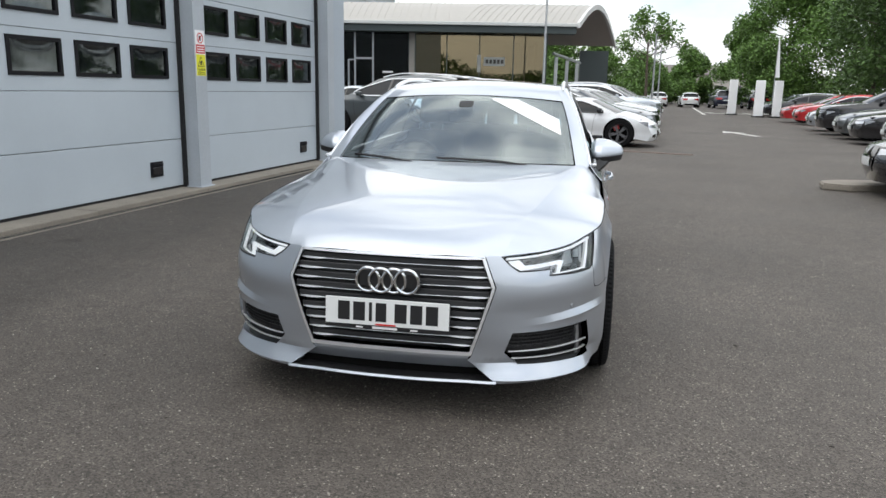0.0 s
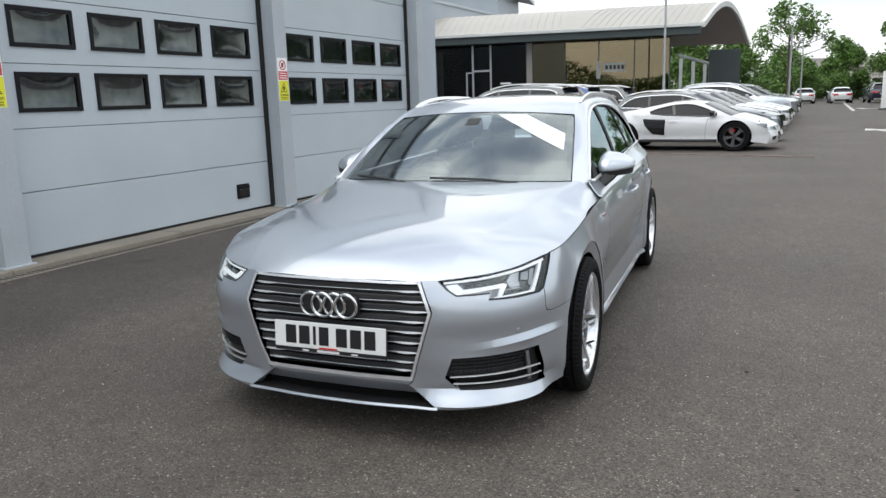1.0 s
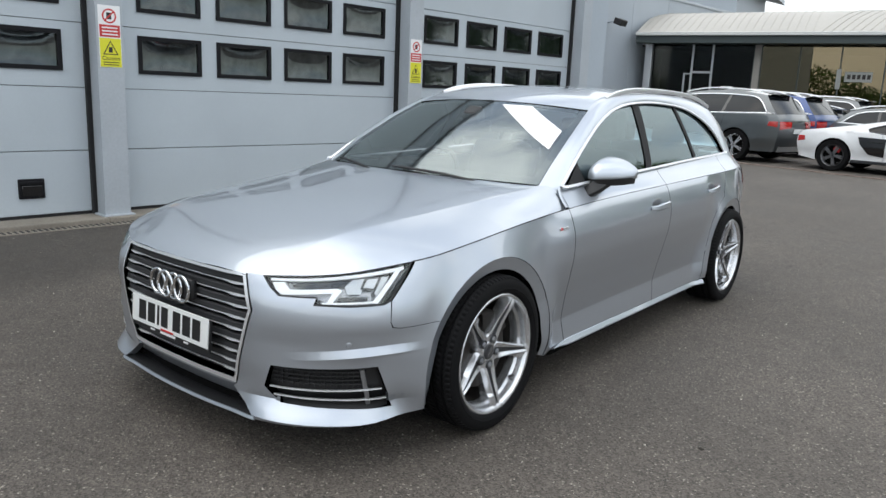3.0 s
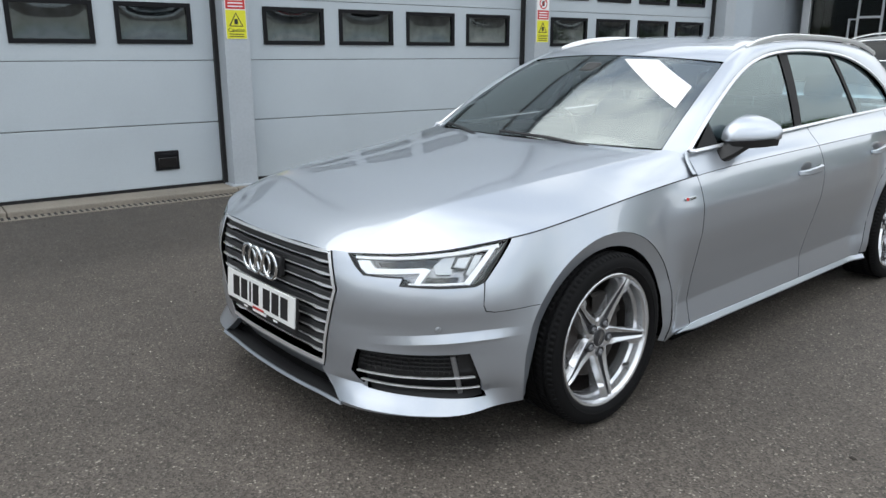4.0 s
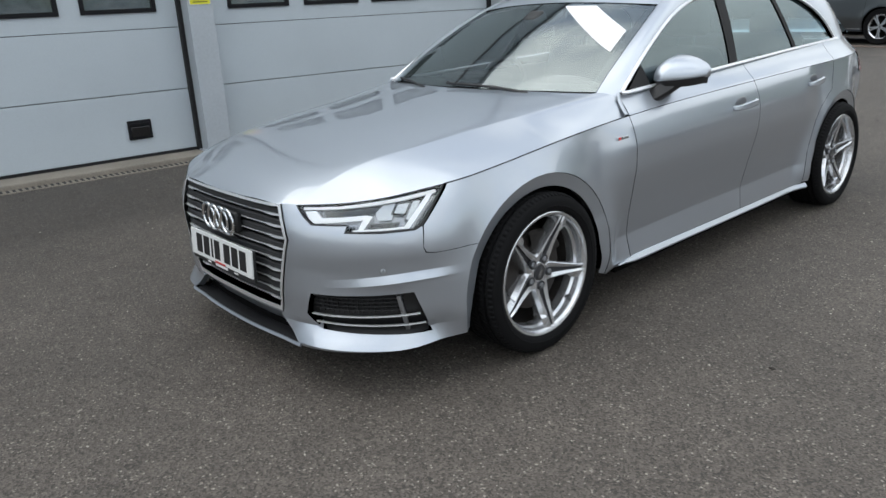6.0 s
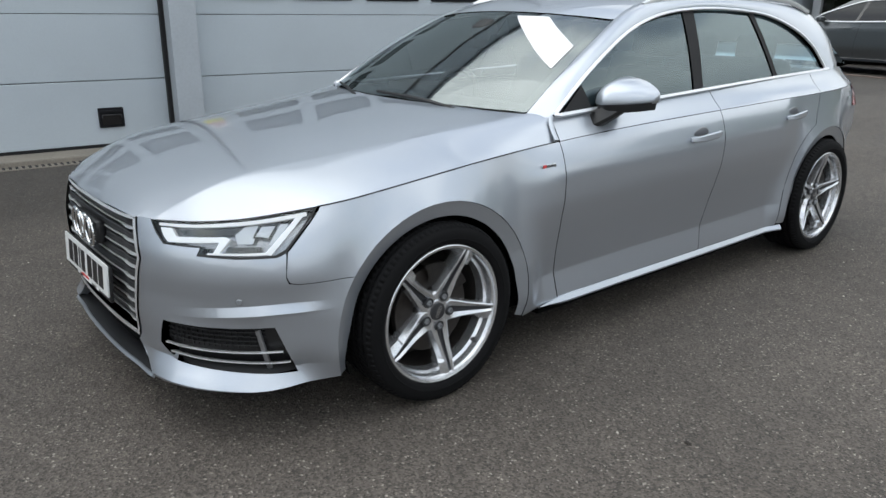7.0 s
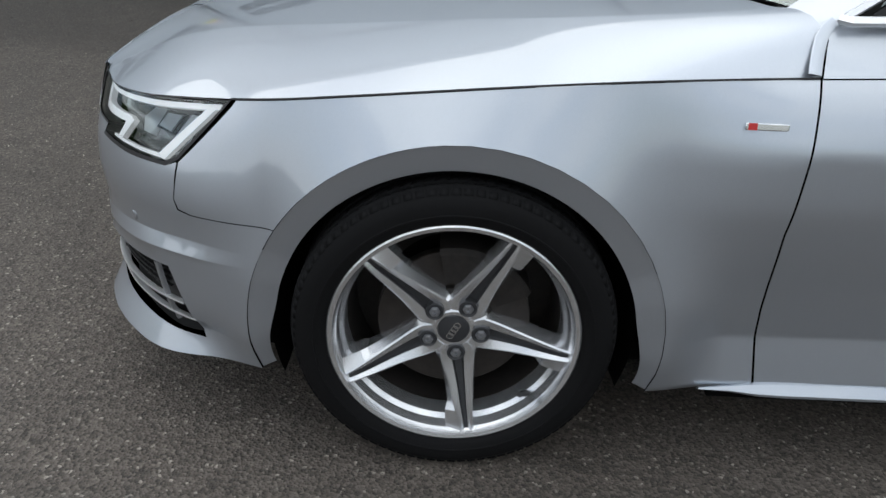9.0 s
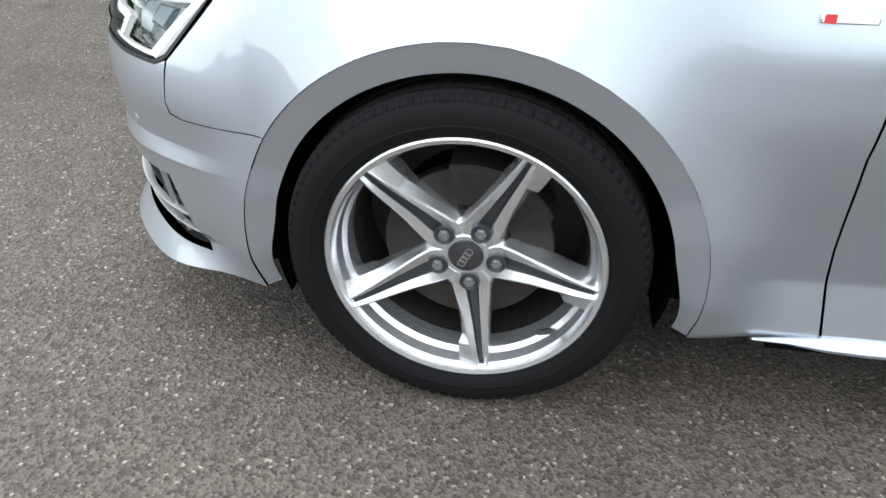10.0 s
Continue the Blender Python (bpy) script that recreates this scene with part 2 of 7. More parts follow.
def rod(a, b, r0, r1=None, sides=12):
    """A round bar from a to b."""
    a, b = Vector(a), Vector(b)
    d = (b - a).normalized()
    u = d.orthogonal().normalized()
    v = d.cross(u)
    bm = bmesh.new()
    ends = []
    for p, r in ((a, r0), (b, r0 if r1 is None else r1)):
        ends.append([bm.verts.new(p + r * (math.cos(math.tau * k / sides) * u + math.sin(math.tau * k / sides) * v)) for k in range(sides)])
    for k in range(sides):
        bm.faces.new((ends[0][k], ends[0][(k + 1) % sides], ends[1][(k + 1) % sides], ends[1][k]))
    bm.faces.new(ends[0][::-1]), bm.faces.new(ends[1])
    return bm


def spline(points, step=0.03, closed=False):
    """A smooth run of points through the given ones."""
    ps = [Vector(p) for p in points]
    n = len(ps)
    out = []
    for i in range(n if closed else n - 1):
        get = (lambda k: ps[k % n]) if closed else (lambda k: ps[min(max(k, 0), n - 1)])
        p0, p1, p2, p3 = get(i - 1), get(i), get(i + 1), get(i + 2)
        count = max(2, int((p2 - p1).length / step))
        for k in range(count):
            u = k / count
            out.append(0.5 * (2 * p1 + (p2 - p0) * u + (2 * p0 - 5 * p1 + 4 * p2 - p3) * u * u + (3 * p1 - p0 - 3 * p2 + p3) * u**3))
    if not closed:
        out.append(ps[-1])
    return out


def sweep(path, width, height, outward, closed=False, corner=0.3):
    """A bar with rounded section along a path. outward(p): the way its height points; width and height may depend on 0..1."""
    bm = bmesh.new()
    rows = []
    n = len(path)
    for i, p in enumerate(path):
        a, b = (path[(i - 1) % n], path[(i + 1) % n]) if closed else (path[max(0, i - 1)], path[min(n - 1, i + 1)])
        d = (b - a).normalized()
        up = Vector(outward(p))
        up = (up - up.dot(d) * d).normalized()
        side = d.cross(up)
        w = width(i / (n - 1)) if callable(width) else width
        h = height(i / (n - 1)) if callable(height) else height
        ring = []
        for sx, sy in ((-1, 0), (-1, 1 - corner), (-(1 - corner), 1), (1 - corner, 1), (1, 1 - corner), (1, 0)):
            ring.append(bm.verts.new(p + side * sx * w / 2 + up * sy * h))
        rows.append(ring)
    for i in range(n if closed else n - 1):
        a, b = rows[i], rows[(i + 1) % n]
        for k in range(6):
            bm.faces.new((a[k], a[(k + 1) % 6], b[(k + 1) % 6], b[k]))
    if not closed:
        bm.faces.new(rows[0]), bm.faces.new(rows[-1][::-1])
    bmesh.ops.recalc_face_normals(bm, faces=bm.faces[:])
    return bm


def inside(p, poly):
    x, y, hit = p[0], p[1], False
    j = len(poly) - 1
    for i in range(len(poly)):
        (xi, yi), (xj, yj) = poly[i], poly[j]
        if (yi > y) != (yj > y) and x < (xj - xi) * (y - yi) / (yj - yi) + xi:
            hit = not hit
        j = i
    return hit


def dense(poly, step):
    out = []
    for a, b in zip(poly, poly[1:] + poly[:1]):
        count = max(1, int(math.hypot(b[0] - a[0], b[1] - a[1]) / step))
        out += [(a[0] + (b[0] - a[0]) * k / count, a[1] + (b[1] - a[1]) * k / count) for k in range(count)]
    return out


def sheet(name, parent, mat, outline, surface, holes=(), step=0.04, depth=0.012, sides=(1,), lift=0.0, label="", core=(0, 1.4, 0.55), lines=()):
    """A curved panel: an outline with holes, filled with a fine net, laid on a surface(a, b) and given an edge of that depth.
    sides: 1 the left half, -1 its mirror image. lift: metres off the surface."""
    rims = [dense(list(outline), step * 0.6)] + [dense(list(h), step * 0.6) for h in holes]
    flat, edges = [], []
    for rim in rims:
        k = len(flat)
        flat += [Vector(p) for p in rim]
        edges += [(k + i, k + (i + 1) % len(rim)) for i in range(len(rim))]
    xs, ys = [p[0] for p in rims[0]], [p[1] for p in rims[0]]
    a = min(xs) + step / 2
    while a < max(xs):
        b = min(ys) + step / 2
        while b < max(ys):
            if inside((a, b), rims[0]) and not any(inside((a, b), h) for h in rims[1:]):
                flat.append(Vector((a, b)))
            b += step
        a += step
    for run in lines:
        last = None
        for a, b in zip(run, run[1:]):
            count = max(1, int(math.hypot(b[0] - a[0], b[1] - a[1]) / (step * 0.7)))
            for k in range(count):
                p = (a[0] + (b[0] - a[0]) * k / count, a[1] + (b[1] - a[1]) * k / count)
                if not inside(p, rims[0]) or any(inside(p, h) for h in rims[1:]):
                    last = None
                    continue
                flat.append(Vector(p))
                if last is not None:
                    edges.append((last, len(flat) - 1))
                last = len(flat) - 1
    vs, _, fs, *_ = delaunay_2d_cdt(flat, edges, [], 0, 1e-6)
    good = []
    for f in fs:
        c = (sum(vs[i].x for i in f) / len(f), sum(vs[i].y for i in f) / len(f))
        if inside(c, rims[0]) and not any(inside(c, h) for h in rims[1:]):
            good.append(list(f))
    verts, norms, faces = [], [], []
    core, e = Vector(core), 1e-3
    at, nn = [], []
    for v in vs:
        p = surface(v.x, v.y)
        n = (surface(v.x + e, v.y) - surface(v.x - e, v.y)).cross(surface(v.x, v.y + e) - surface(v.x, v.y - e)).normalized()
        if n.dot(p - core) < 0:
            n = -n
        at.append(p + n * lift), nn.append(n)
    count = {}
    for f in good:
        for i in range(len(f)):
            k = (f[i], f[(i + 1) % len(f)])
            count[tuple(sorted(k))] = None if tuple(sorted(k)) in count else k
    for s in sides:
        base = len(verts)
        flip = Vector((s, 1, 1))
        verts += [p * flip for p in at]
        norms += [n * flip for n in nn]
        for f in good:
            a, b, c = (verts[base + i] for i in f[:3])
            out = (b - a).cross(c - a).dot(norms[base + f[0]]) > 0
            faces.append([base + i for i in (f if out else f[::-1])])
        if depth:
            for k in count.values():
                if k is None:
                    continue
                i, j = k
                w = (at[j] - at[i]).cross(nn[i]).normalized() * flip
                q = len(verts)
                verts += [at[i] * flip, at[j] * flip, (at[j] - nn[j] * depth) * flip, (at[i] - nn[i] * depth) * flip]
                norms += [w] * 4
                faces.append([q, q + 1, q + 2, q + 3])
    return put(name, mesh(name, verts, faces, mat, norms), parent, label=label)


# ---- ground ----
def ground_sheet():
    bm = bmesh.new()
    bmesh.ops.create_grid(bm, x_segments=60, y_segments=60, size=900)
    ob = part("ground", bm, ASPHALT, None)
    tagged(ob, "worn grey-brown asphalt yard with pale chippings", "ground", kind="structure")


ground_sheet()

CLAD = material("grey cladding", (0.40, 0.45, 0.50), 0.5, vary=0.05, scale=0.8, fine=25)
FAR_CLAD = material("blue-grey cladding", (0.40, 0.44, 0.48), 0.55, vary=0.06, scale=0.7, fine=20)
DOORSKIN = material("door skin", (0.47, 0.52, 0.56), 0.42, vary=0.07, scale=1.3, fine=110, bump=0.12, deep=0.0015)
STEEL = material("grey painted steel", (0.42, 0.455, 0.49), 0.4, vary=0.08, scale=2.5, fine=40)
CONCRETE = material("concrete", (0.23, 0.205, 0.17), 0.85, vary=0.28, scale=3.0, fine=70, bump=0.5, deep=0.004)
GAP = material("rubber seal and gap shade", (0.010, 0.010, 0.011), 0.8)
PANE = glass("door pane", (0.36, 0.39, 0.41), 0.06, 1.85)
FRAME = material("black window frame", (0.007, 0.007, 0.009), 0.55, spec=0.2)


def ripple(m, scale, strength):
    """Uneven acrylic: its mirror image wavers."""
    nt = m.node_tree
    geo, t, b = nt.nodes.new("ShaderNodeNewGeometry"), nt.nodes.new("ShaderNodeTexNoise"), nt.nodes.new("ShaderNodeBump")
    t.inputs["Scale"].default_value, t.inputs["Detail"].default_value = scale, 3
    b.inputs["Strength"].default_value, b.inputs["Distance"].default_value = strength, 0.05
    nt.links.new(geo.outputs["Position"], t.inputs["Vector"]), nt.links.new(t.outputs[0], b.inputs["Height"])
    for node in nt.nodes:
        if node.bl_idname in ("ShaderNodeBsdfGlossy", "ShaderNodeFresnel"):
            nt.links.new(b.outputs[0], node.inputs["Normal"])


ripple(PANE, 5.0, 0.30)
GALV = material("galvanised steel", (0.42, 0.43, 0.44), 0.45, 0.7, vary=0.15, scale=6)
INSIDE = material("workshop grey", (0.20, 0.20, 0.21), 0.8, vary=0.7, scale=3.5, fine=9)

# The workshop front: local x out of the wall, y along it, z up.
FRONT = pose(-4.691, 1.126, 0, 0, 0, -4.72)
BAY, POST_W, POST_OUT = 3.991, 0.251, 0.235
BAYS = (-2 * BAY, -BAY, 0.0, BAY)
PITCH, FIRST = 0.594, 0.080


def post():
    ob = thing("door_post", FRONT @ pose(0, 0, 0), "grey painted steel column between the workshop doors", "column", "columns between doors", "structure")
    part("flange", block(POST_OUT - 0.012, POST_OUT, 0.0, POST_W, 0.05, 5.2, 0.004), STEEL, ob)
    part("web", block(-0.02, POST_OUT - 0.012, 0.005, POST_W - 0.005, 0.05, 5.2), STEEL, ob)
    part("guide_seal", block(-0.03, 0.05, -0.035, 0.004, 0.05, 5.2), GAP, ob)
    part("guide_seal", block(-0.03, 0.012, POST_W - 0.005, POST_W + 0.02, 0.05, 5.2), GAP, ob)
    part("base_plate", block(0.02, POST_OUT + 0.03, -0.03, 0.03 + POST_W, 0.045, 0.062, 0.003), STEEL, ob)
    return ob


def dished(y0, y1, z0, z1, x, sink, n=10):
    """An acrylic pane, sucked in at its middle and flat round its edge."""
    bm = bmesh.new()
    rows = []
    for i in range(n + 1):
        b = -1 + 2 * i / n
        rows.append([bm.verts.new((x - sink * ((1 - a * a) * (1 - b * b)) ** 0.8, (y0 + y1) / 2 + a * (y1 - y0) / 2, (z0 + z1) / 2 + b * (z1 - z0) / 2)) for a in (-1 + 2 * k / n for k in range(n + 1))])
    for p, q in zip(rows, rows[1:]):
        for k in range(n):
            bm.faces.new((p[k], p[k + 1], q[k + 1], q[k]))
    return bm


def sectional_door(index):
    u0 = BAYS[index]
    rnd = random.Random(40 + index)
    ob = thing(f"door_{index + 1}", FRONT @ pose(0, u0, 0), "pale grey sectional workshop door, closed, with two rows of windows", "overhead door", "workshop doors", "structure")
    a, b = POST_W + 0.02, BAY - 0.03
    for k in range(8):
        z0, z1 = FIRST + k * PITCH, FIRST + (k + 1) * PITCH - 0.007
        glazed = k in (2, 3)
        if not glazed:
            part("panel", block(-0.04, 0, a, b, z0, z1, 0.006), DOORSKIN, ob)
            continue
        spans = [(0.504 + 0.863 * i, 0.504 + 0.863 * i + 0.662) for i in range(4)]
        w0, w1 = z0 + 0.155, z0 + 0.505
        bm = bmesh.new()
        cuts = [a] + [v for s in spans for v in s] + [b]
        for y0, y1, lo, hi in [(a, b, z0, w0), (a, b, w1, z1)] + [(cuts[2 * i], cuts[2 * i + 1], w0, w1) for i in range(5)]:
            m = bmesh.ops.create_cube(bm, size=1)["verts"]
            for v in m:
                v.co = (-0.02 + v.co.x * 0.04, (y0 + y1) / 2 + v.co.y * (y1 - y0), (lo + hi) / 2 + v.co.z * (hi - lo))
        part("panel", bm, DOORSKIN, ob)
        for s0, s1 in spans:
            ring = bmesh.new()
            for y0, y1, lo, hi in ((s0 - 0.01, s1 + 0.01, w0 - 0.01, w0 + 0.03), (s0 - 0.01, s1 + 0.01, w1 - 0.03, w1 + 0.01), (s0 - 0.01, s0 + 0.03, w0 + 0.03, w1 - 0.03), (s1 - 0.03, s1 + 0.01, w0 + 0.03, w1 - 0.03)):
                m = bmesh.ops.create_cube(ring, size=1)["verts"]
                for v in m:
                    v.co = (-0.008 + v.co.x * 0.045, (y0 + y1) / 2 + v.co.y * (y1 - y0), (lo + hi) / 2 + v.co.z * (hi - lo))
            frame_ob = part("window_frame", ring, FRAME, ob, "black window frame")
            part("pane", dished(s0 + 0.02, s1 - 0.02, w0 + 0.02, w1 - 0.02, -0.006, 0.010 + 0.006 * rnd.random()), PANE, frame_ob, "dim glass pane")
    part("bottom_seal", block(-0.035, -0.004, a, b, 0.05, FIRST), GAP, ob)
    vent = part("vent_box", block(-0.01, 0.022, 3.311, 3.535, 0.236, 0.42, 0.008), FRAME, ob, "black plastic vent box")
    part("flap", block(0.018, 0.030, 3.335, 3.511, 0.262, 0.360, 0.006), GLOSS, vent, "glossy black flap")
    part("hood", block(0.018, 0.040, 3.325, 3.521, 0.368, 0.400, 0.006), FRAME, vent)
    part("lining", block(-0.09, -0.06, a - 0.1, b + 0.1, 0.05, 5.2), INSIDE, ob)
    return ob


def text_rows(parent, mat, x, y0, y1, z0, rows, gap, thick):
    for i in range(rows):
        part("line", block(x, x + 0.0015, y0, y1, z0 - i * gap - thick, z0 - i * gap), mat, parent)


def lettering(parent, words, mat, m, size):
    cu = bpy.data.curves.new("words", "FONT")
    cu.body, cu.size, cu.align_x, cu.align_y, cu.extrude = words, size, "CENTER", "CENTER", 0.0006
    tmp = new("words", cu)
    me = bpy.data.meshes.new_from_object(tmp.evaluated_get(bpy.context.evaluated_depsgraph_get()))
    bpy.data.objects.remove(tmp)
    me.materials.append(mat)
    return put("words", me, parent, m)


def warning_sign():
    ob = thing("warning_sign", FRONT @ pose(POST_OUT, 0.024, 1.46), "white, red and yellow safety notice fixed to a steel column", "sign", "safety notices")
    part("board", block(0, 0.004, 0, 0.205, 0, 0.56, 0.001), PAPER, ob)
    c, z = 0.1025, 0.465
    bm = lathe([(0.052, 0.0045), (0.052, 0.0062), (0.066, 0.0062), (0.066, 0.0045)], 32)
    part("ban_ring", bm, RED, ob, "red prohibition ring", pose(0, c, z))
    part("ban_bar", block(0.0045, 0.006, -0.055, 0.055, -0.006, 0.006), RED, ob, m=pose(0, c, z, 45))
    part("ban_symbol", block(0.0042, 0.005, -0.025, 0.02, -0.03, 0.03, 0.0), INK, ob, m=pose(0, c, z))
    red = part("red_panel", block(0.0042, 0.0055, 0.008, 0.197, 0.275, 0.385), RED, ob)
    text_rows(red, PAPER, 0.0057, 0.03, 0.175, 0.365, 3, 0.03, 0.012)
    yel = part("yellow_panel", block(0.0042, 0.0055, 0.004, 0.201, 0.004, 0.265), YELLOW, ob)
    bm = bmesh.new()
    tri = [bm.verts.new((0.0058, y, z)) for y, z in ((0.03, 0.115), (0.175, 0.115), (0.1025, 0.245))]
    bm.faces.new(tri)
    part("hazard_edge", bm, INK, yel)
    bm = bmesh.new()
    tri = [bm.verts.new((0.0064, y, z)) for y, z in ((0.046, 0.124), (0.159, 0.124), (0.1025, 0.226))]
    bm.faces.new(tri)
    part("hazard_field", bm, YELLOW, yel)
    part("hazard_mark", block(0.0066, 0.0072, 0.085, 0.12, 0.135, 0.185), INK, yel)
    lettering(yel, "Caution", INK, Matrix(((0, 0, 1, 0.0068), (1, 0, 0, 0.1025), (0, 1, 0, 0.082), (0, 0, 0, 1))), 0.052)
    text_rows(yel, INK, 0.0057, 0.03, 0.175, 0.05, 2, 0.022, 0.008)
    return ob


def workshop():
    first = post()
    for u in (-2 * BAY, -BAY, BAY, 2 * BAY):
        copy_thing(first, FRONT @ pose(0, u, 0))
    for i in range(4):
        sectional_door(i)
    sign = warning_sign()
    for u in (-BAY, BAY):
        copy_thing(sign, FRONT @ pose(POST_OUT, 0.024 + u, 1.46))
    wall = thing("wall_workshop", FRONT, "grey clad workshop wall above the doors", "wall", kind="structure")
    part("cladding", block(-0.2, 0.0, -16, 8.3, 5.0, 6.2), CLAD, wall)
    part("cladding", block(-0.2, 0.0, -16, -2 * BAY - 0.02, 0, 5.0), CLAD, wall)
    part("cladding", block(-0.2, POST_OUT - 0.02, 2 * BAY + POST_W, 8.75, 0, 6.2, 0.01), CLAD, wall)
    part("return_wall", block(-9.0, -0.2, 8.55, 8.75, 0, 6.2), CLAD, wall)
    part("cladding", block(-9.0, -0.2, -16, -15.8, 0, 6.2), CLAD, wall)
    part("cladding", block(-9.0, -8.8, -15.8, 8.55, 0, 6.2), CLAD, wall)
    part("roof", block(-9.0, 0.1, -16, 8.75, 6.2, 6.35), FAR_CLAD, wall)
    strip = thing("threshold", FRONT, "stained concrete threshold strip below the doors", "kerb", kind="structure")
    for k in range(13):
        part("slab", block(-0.25, 0.34, -16 + k * 2.0, -16 + k * 2.0 + 1.994, -0.05, 0.05 + 0.002 * math.sin(k * 2.3), 0.012), CONCRETE, strip)
    drain = thing("drain_channel", FRONT, "galvanised drain channel along the concrete threshold", "drain", kind="structure")
    part("frame", block(0.345, 0.475, -9, 8.75, -0.04, 0.008, 0.003), CONCRETE, drain)
    bm = bmesh.new()
    for k in range(300):
        m = bmesh.ops.create_cube(bm, size=1)["verts"]
        for v in m:
            v.co = (0.41 + v.co.x * 0.095, -8.0 + k * 0.05 + v.co.y * 0.022, 0.009 + v.co.z * 0.004)
    tagged(part("slots", bm, GAP, drain), kind="stuff")


workshop()

def hermite(pts):
    """A smooth one-valued curve through (t, v) knots, straight beyond its ends. It overshoots no knot."""
    ts = [p[0] for p in pts]
    vs = [p[1] for p in pts]
    n = len(ts)
    h = [ts[i + 1] - ts[i] for i in range(n - 1)]
    d = [(vs[i + 1] - vs[i]) / h[i] for i in range(n - 1)]
    m = [d[0]] + [0.0] * (n - 2) + [d[-1]]
    for i in range(1, n - 1):
        if d[i - 1] * d[i] > 0:
            w1, w2 = 2 * h[i] + h[i - 1], h[i] + 2 * h[i - 1]
            m[i] = (w1 + w2) / (w1 / d[i - 1] + w2 / d[i])

    def f(t):
        if t <= ts[0]:
            return vs[0] + m[0] * (t - ts[0])
        if t >= ts[-1]:
            return vs[-1] + m[-1] * (t - ts[-1])
        i = 0
        while t > ts[i + 1]:
            i += 1
        u = (t - ts[i]) / h[i]
        return (
            (2 * u**3 - 3 * u**2 + 1) * vs[i]
            + (u**3 - 2 * u**2 + u) * h[i] * m[i]
            + (3 * u**2 - 2 * u**3) * vs[i + 1]
            + (u**3 - u**2) * h[i] * m[i + 1]
        )

    return f


def cubic(pts):
    """A natural cubic curve through (t, v) knots, evenly curved, straight beyond its ends."""
    ts, vs = np.array([p[0] for p in pts]), np.array([p[1] for p in pts])
    n, h, d = len(ts), np.diff(ts), np.diff(vs) / np.diff(ts)
    a, b = np.eye(n), np.zeros(n)
    for i in range(1, n - 1):
        a[i, i - 1 : i + 2] = h[i - 1], 2 * (h[i - 1] + h[i]), h[i]
        b[i] = 6 * (d[i] - d[i - 1])
    m = np.linalg.solve(a, b)
    ts, vs, h, d, m = ts.tolist(), vs.tolist(), h.tolist(), d.tolist(), m.tolist()
    first, last = d[0] - h[0] * m[1] / 6, d[-1] + h[-1] * m[-2] / 6

    def f(t):
        if t <= ts[0]:
            return vs[0] + first * (t - ts[0])
        if t >= ts[-1]:
            return vs[-1] + last * (t - ts[-1])
        i = 0
        while t > ts[i + 1]:
            i += 1
        u, w = t - ts[i], ts[i + 1] - t
        return (m[i] * w**3 + m[i + 1] * u**3) / (6 * h[i]) + (vs[i] / h[i] - m[i] * h[i] / 6) * w + (vs[i + 1] / h[i] - m[i + 1] * h[i] / 6) * u

    return f


def smooth(a, b, v):
    """0 below a, 1 above b, eased between."""
    u = min(1.0, max(0.0, (v - a) / (b - a)))
    return u * u * (3 - 2 * u)


# The car: x to its left side, y backwards from the front axle, z up.
PLAN = [(0, -0.885), (0.25, -0.878), (0.45, -0.850), (0.62, -0.780), (0.755, -0.665), (0.838, -0.535), (0.888, -0.40), (0.910, -0.2), (0.917, 0),
        (0.914, 0.4), (0.912, 0.8), (0.917, 1.5), (0.917, 2.3), (0.914, 2.7), (0.885, 3.05), (0.815, 3.32), (0.72, 3.53), (0.59, 3.70), (0.35, 3.79), (0, 3.82)]
_len = [0.0]
for _a, _b in zip(PLAN, PLAN[1:]):
    _len.append(_len[-1] + math.hypot(_b[0] - _a[0], _b[1] - _a[1]))


def _spline(vals):
    n = len(vals)
    m = []
    for i in range(n):
        a, b = max(0, i - 1), min(n - 1, i + 1)
        m.append((vals[b] - vals[a]) / (_len[b] - _len[a]))
    return m


_mx, _my = _spline([p[0] for p in PLAN]), _spline([p[1] for p in PLAN])
_my[0] = 0.0


def plan(s):
    """The widest outline from above, at s metres from the nose: place and outward normal."""
    s = min(max(s, 0.0), _len[-1] - 1e-6)
    i = 0
    while s > _len[i + 1]:
        i += 1
    h = _len[i + 1] - _len[i]
    u = (s - _len[i]) / h
    a, b, c, d = 2 * u**3 - 3 * u**2 + 1, (u**3 - 2 * u**2 + u) * h, 3 * u**2 - 2 * u**3, (u**3 - u**2) * h
    x = a * PLAN[i][0] + b * _mx[i] + c * PLAN[i + 1][0] + d * _mx[i + 1]
    y = a * PLAN[i][1] + b * _my[i] + c * PLAN[i + 1][1] + d * _my[i + 1]
    e = 1e-4
    a, b, c, d = (6 * u**2 - 6 * u) / h, 3 * u**2 - 4 * u + 1, (6 * u - 6 * u**2) / h, 3 * u**2 - 2 * u
    tx = a * PLAN[i][0] + b * _mx[i] + c * PLAN[i + 1][0] + d * _mx[i + 1]
    ty = a * PLAN[i][1] + b * _my[i] + c * PLAN[i + 1][1] + d * _my[i + 1]
    k = math.hypot(tx, ty)
    return x, y, ty / k, -tx / k


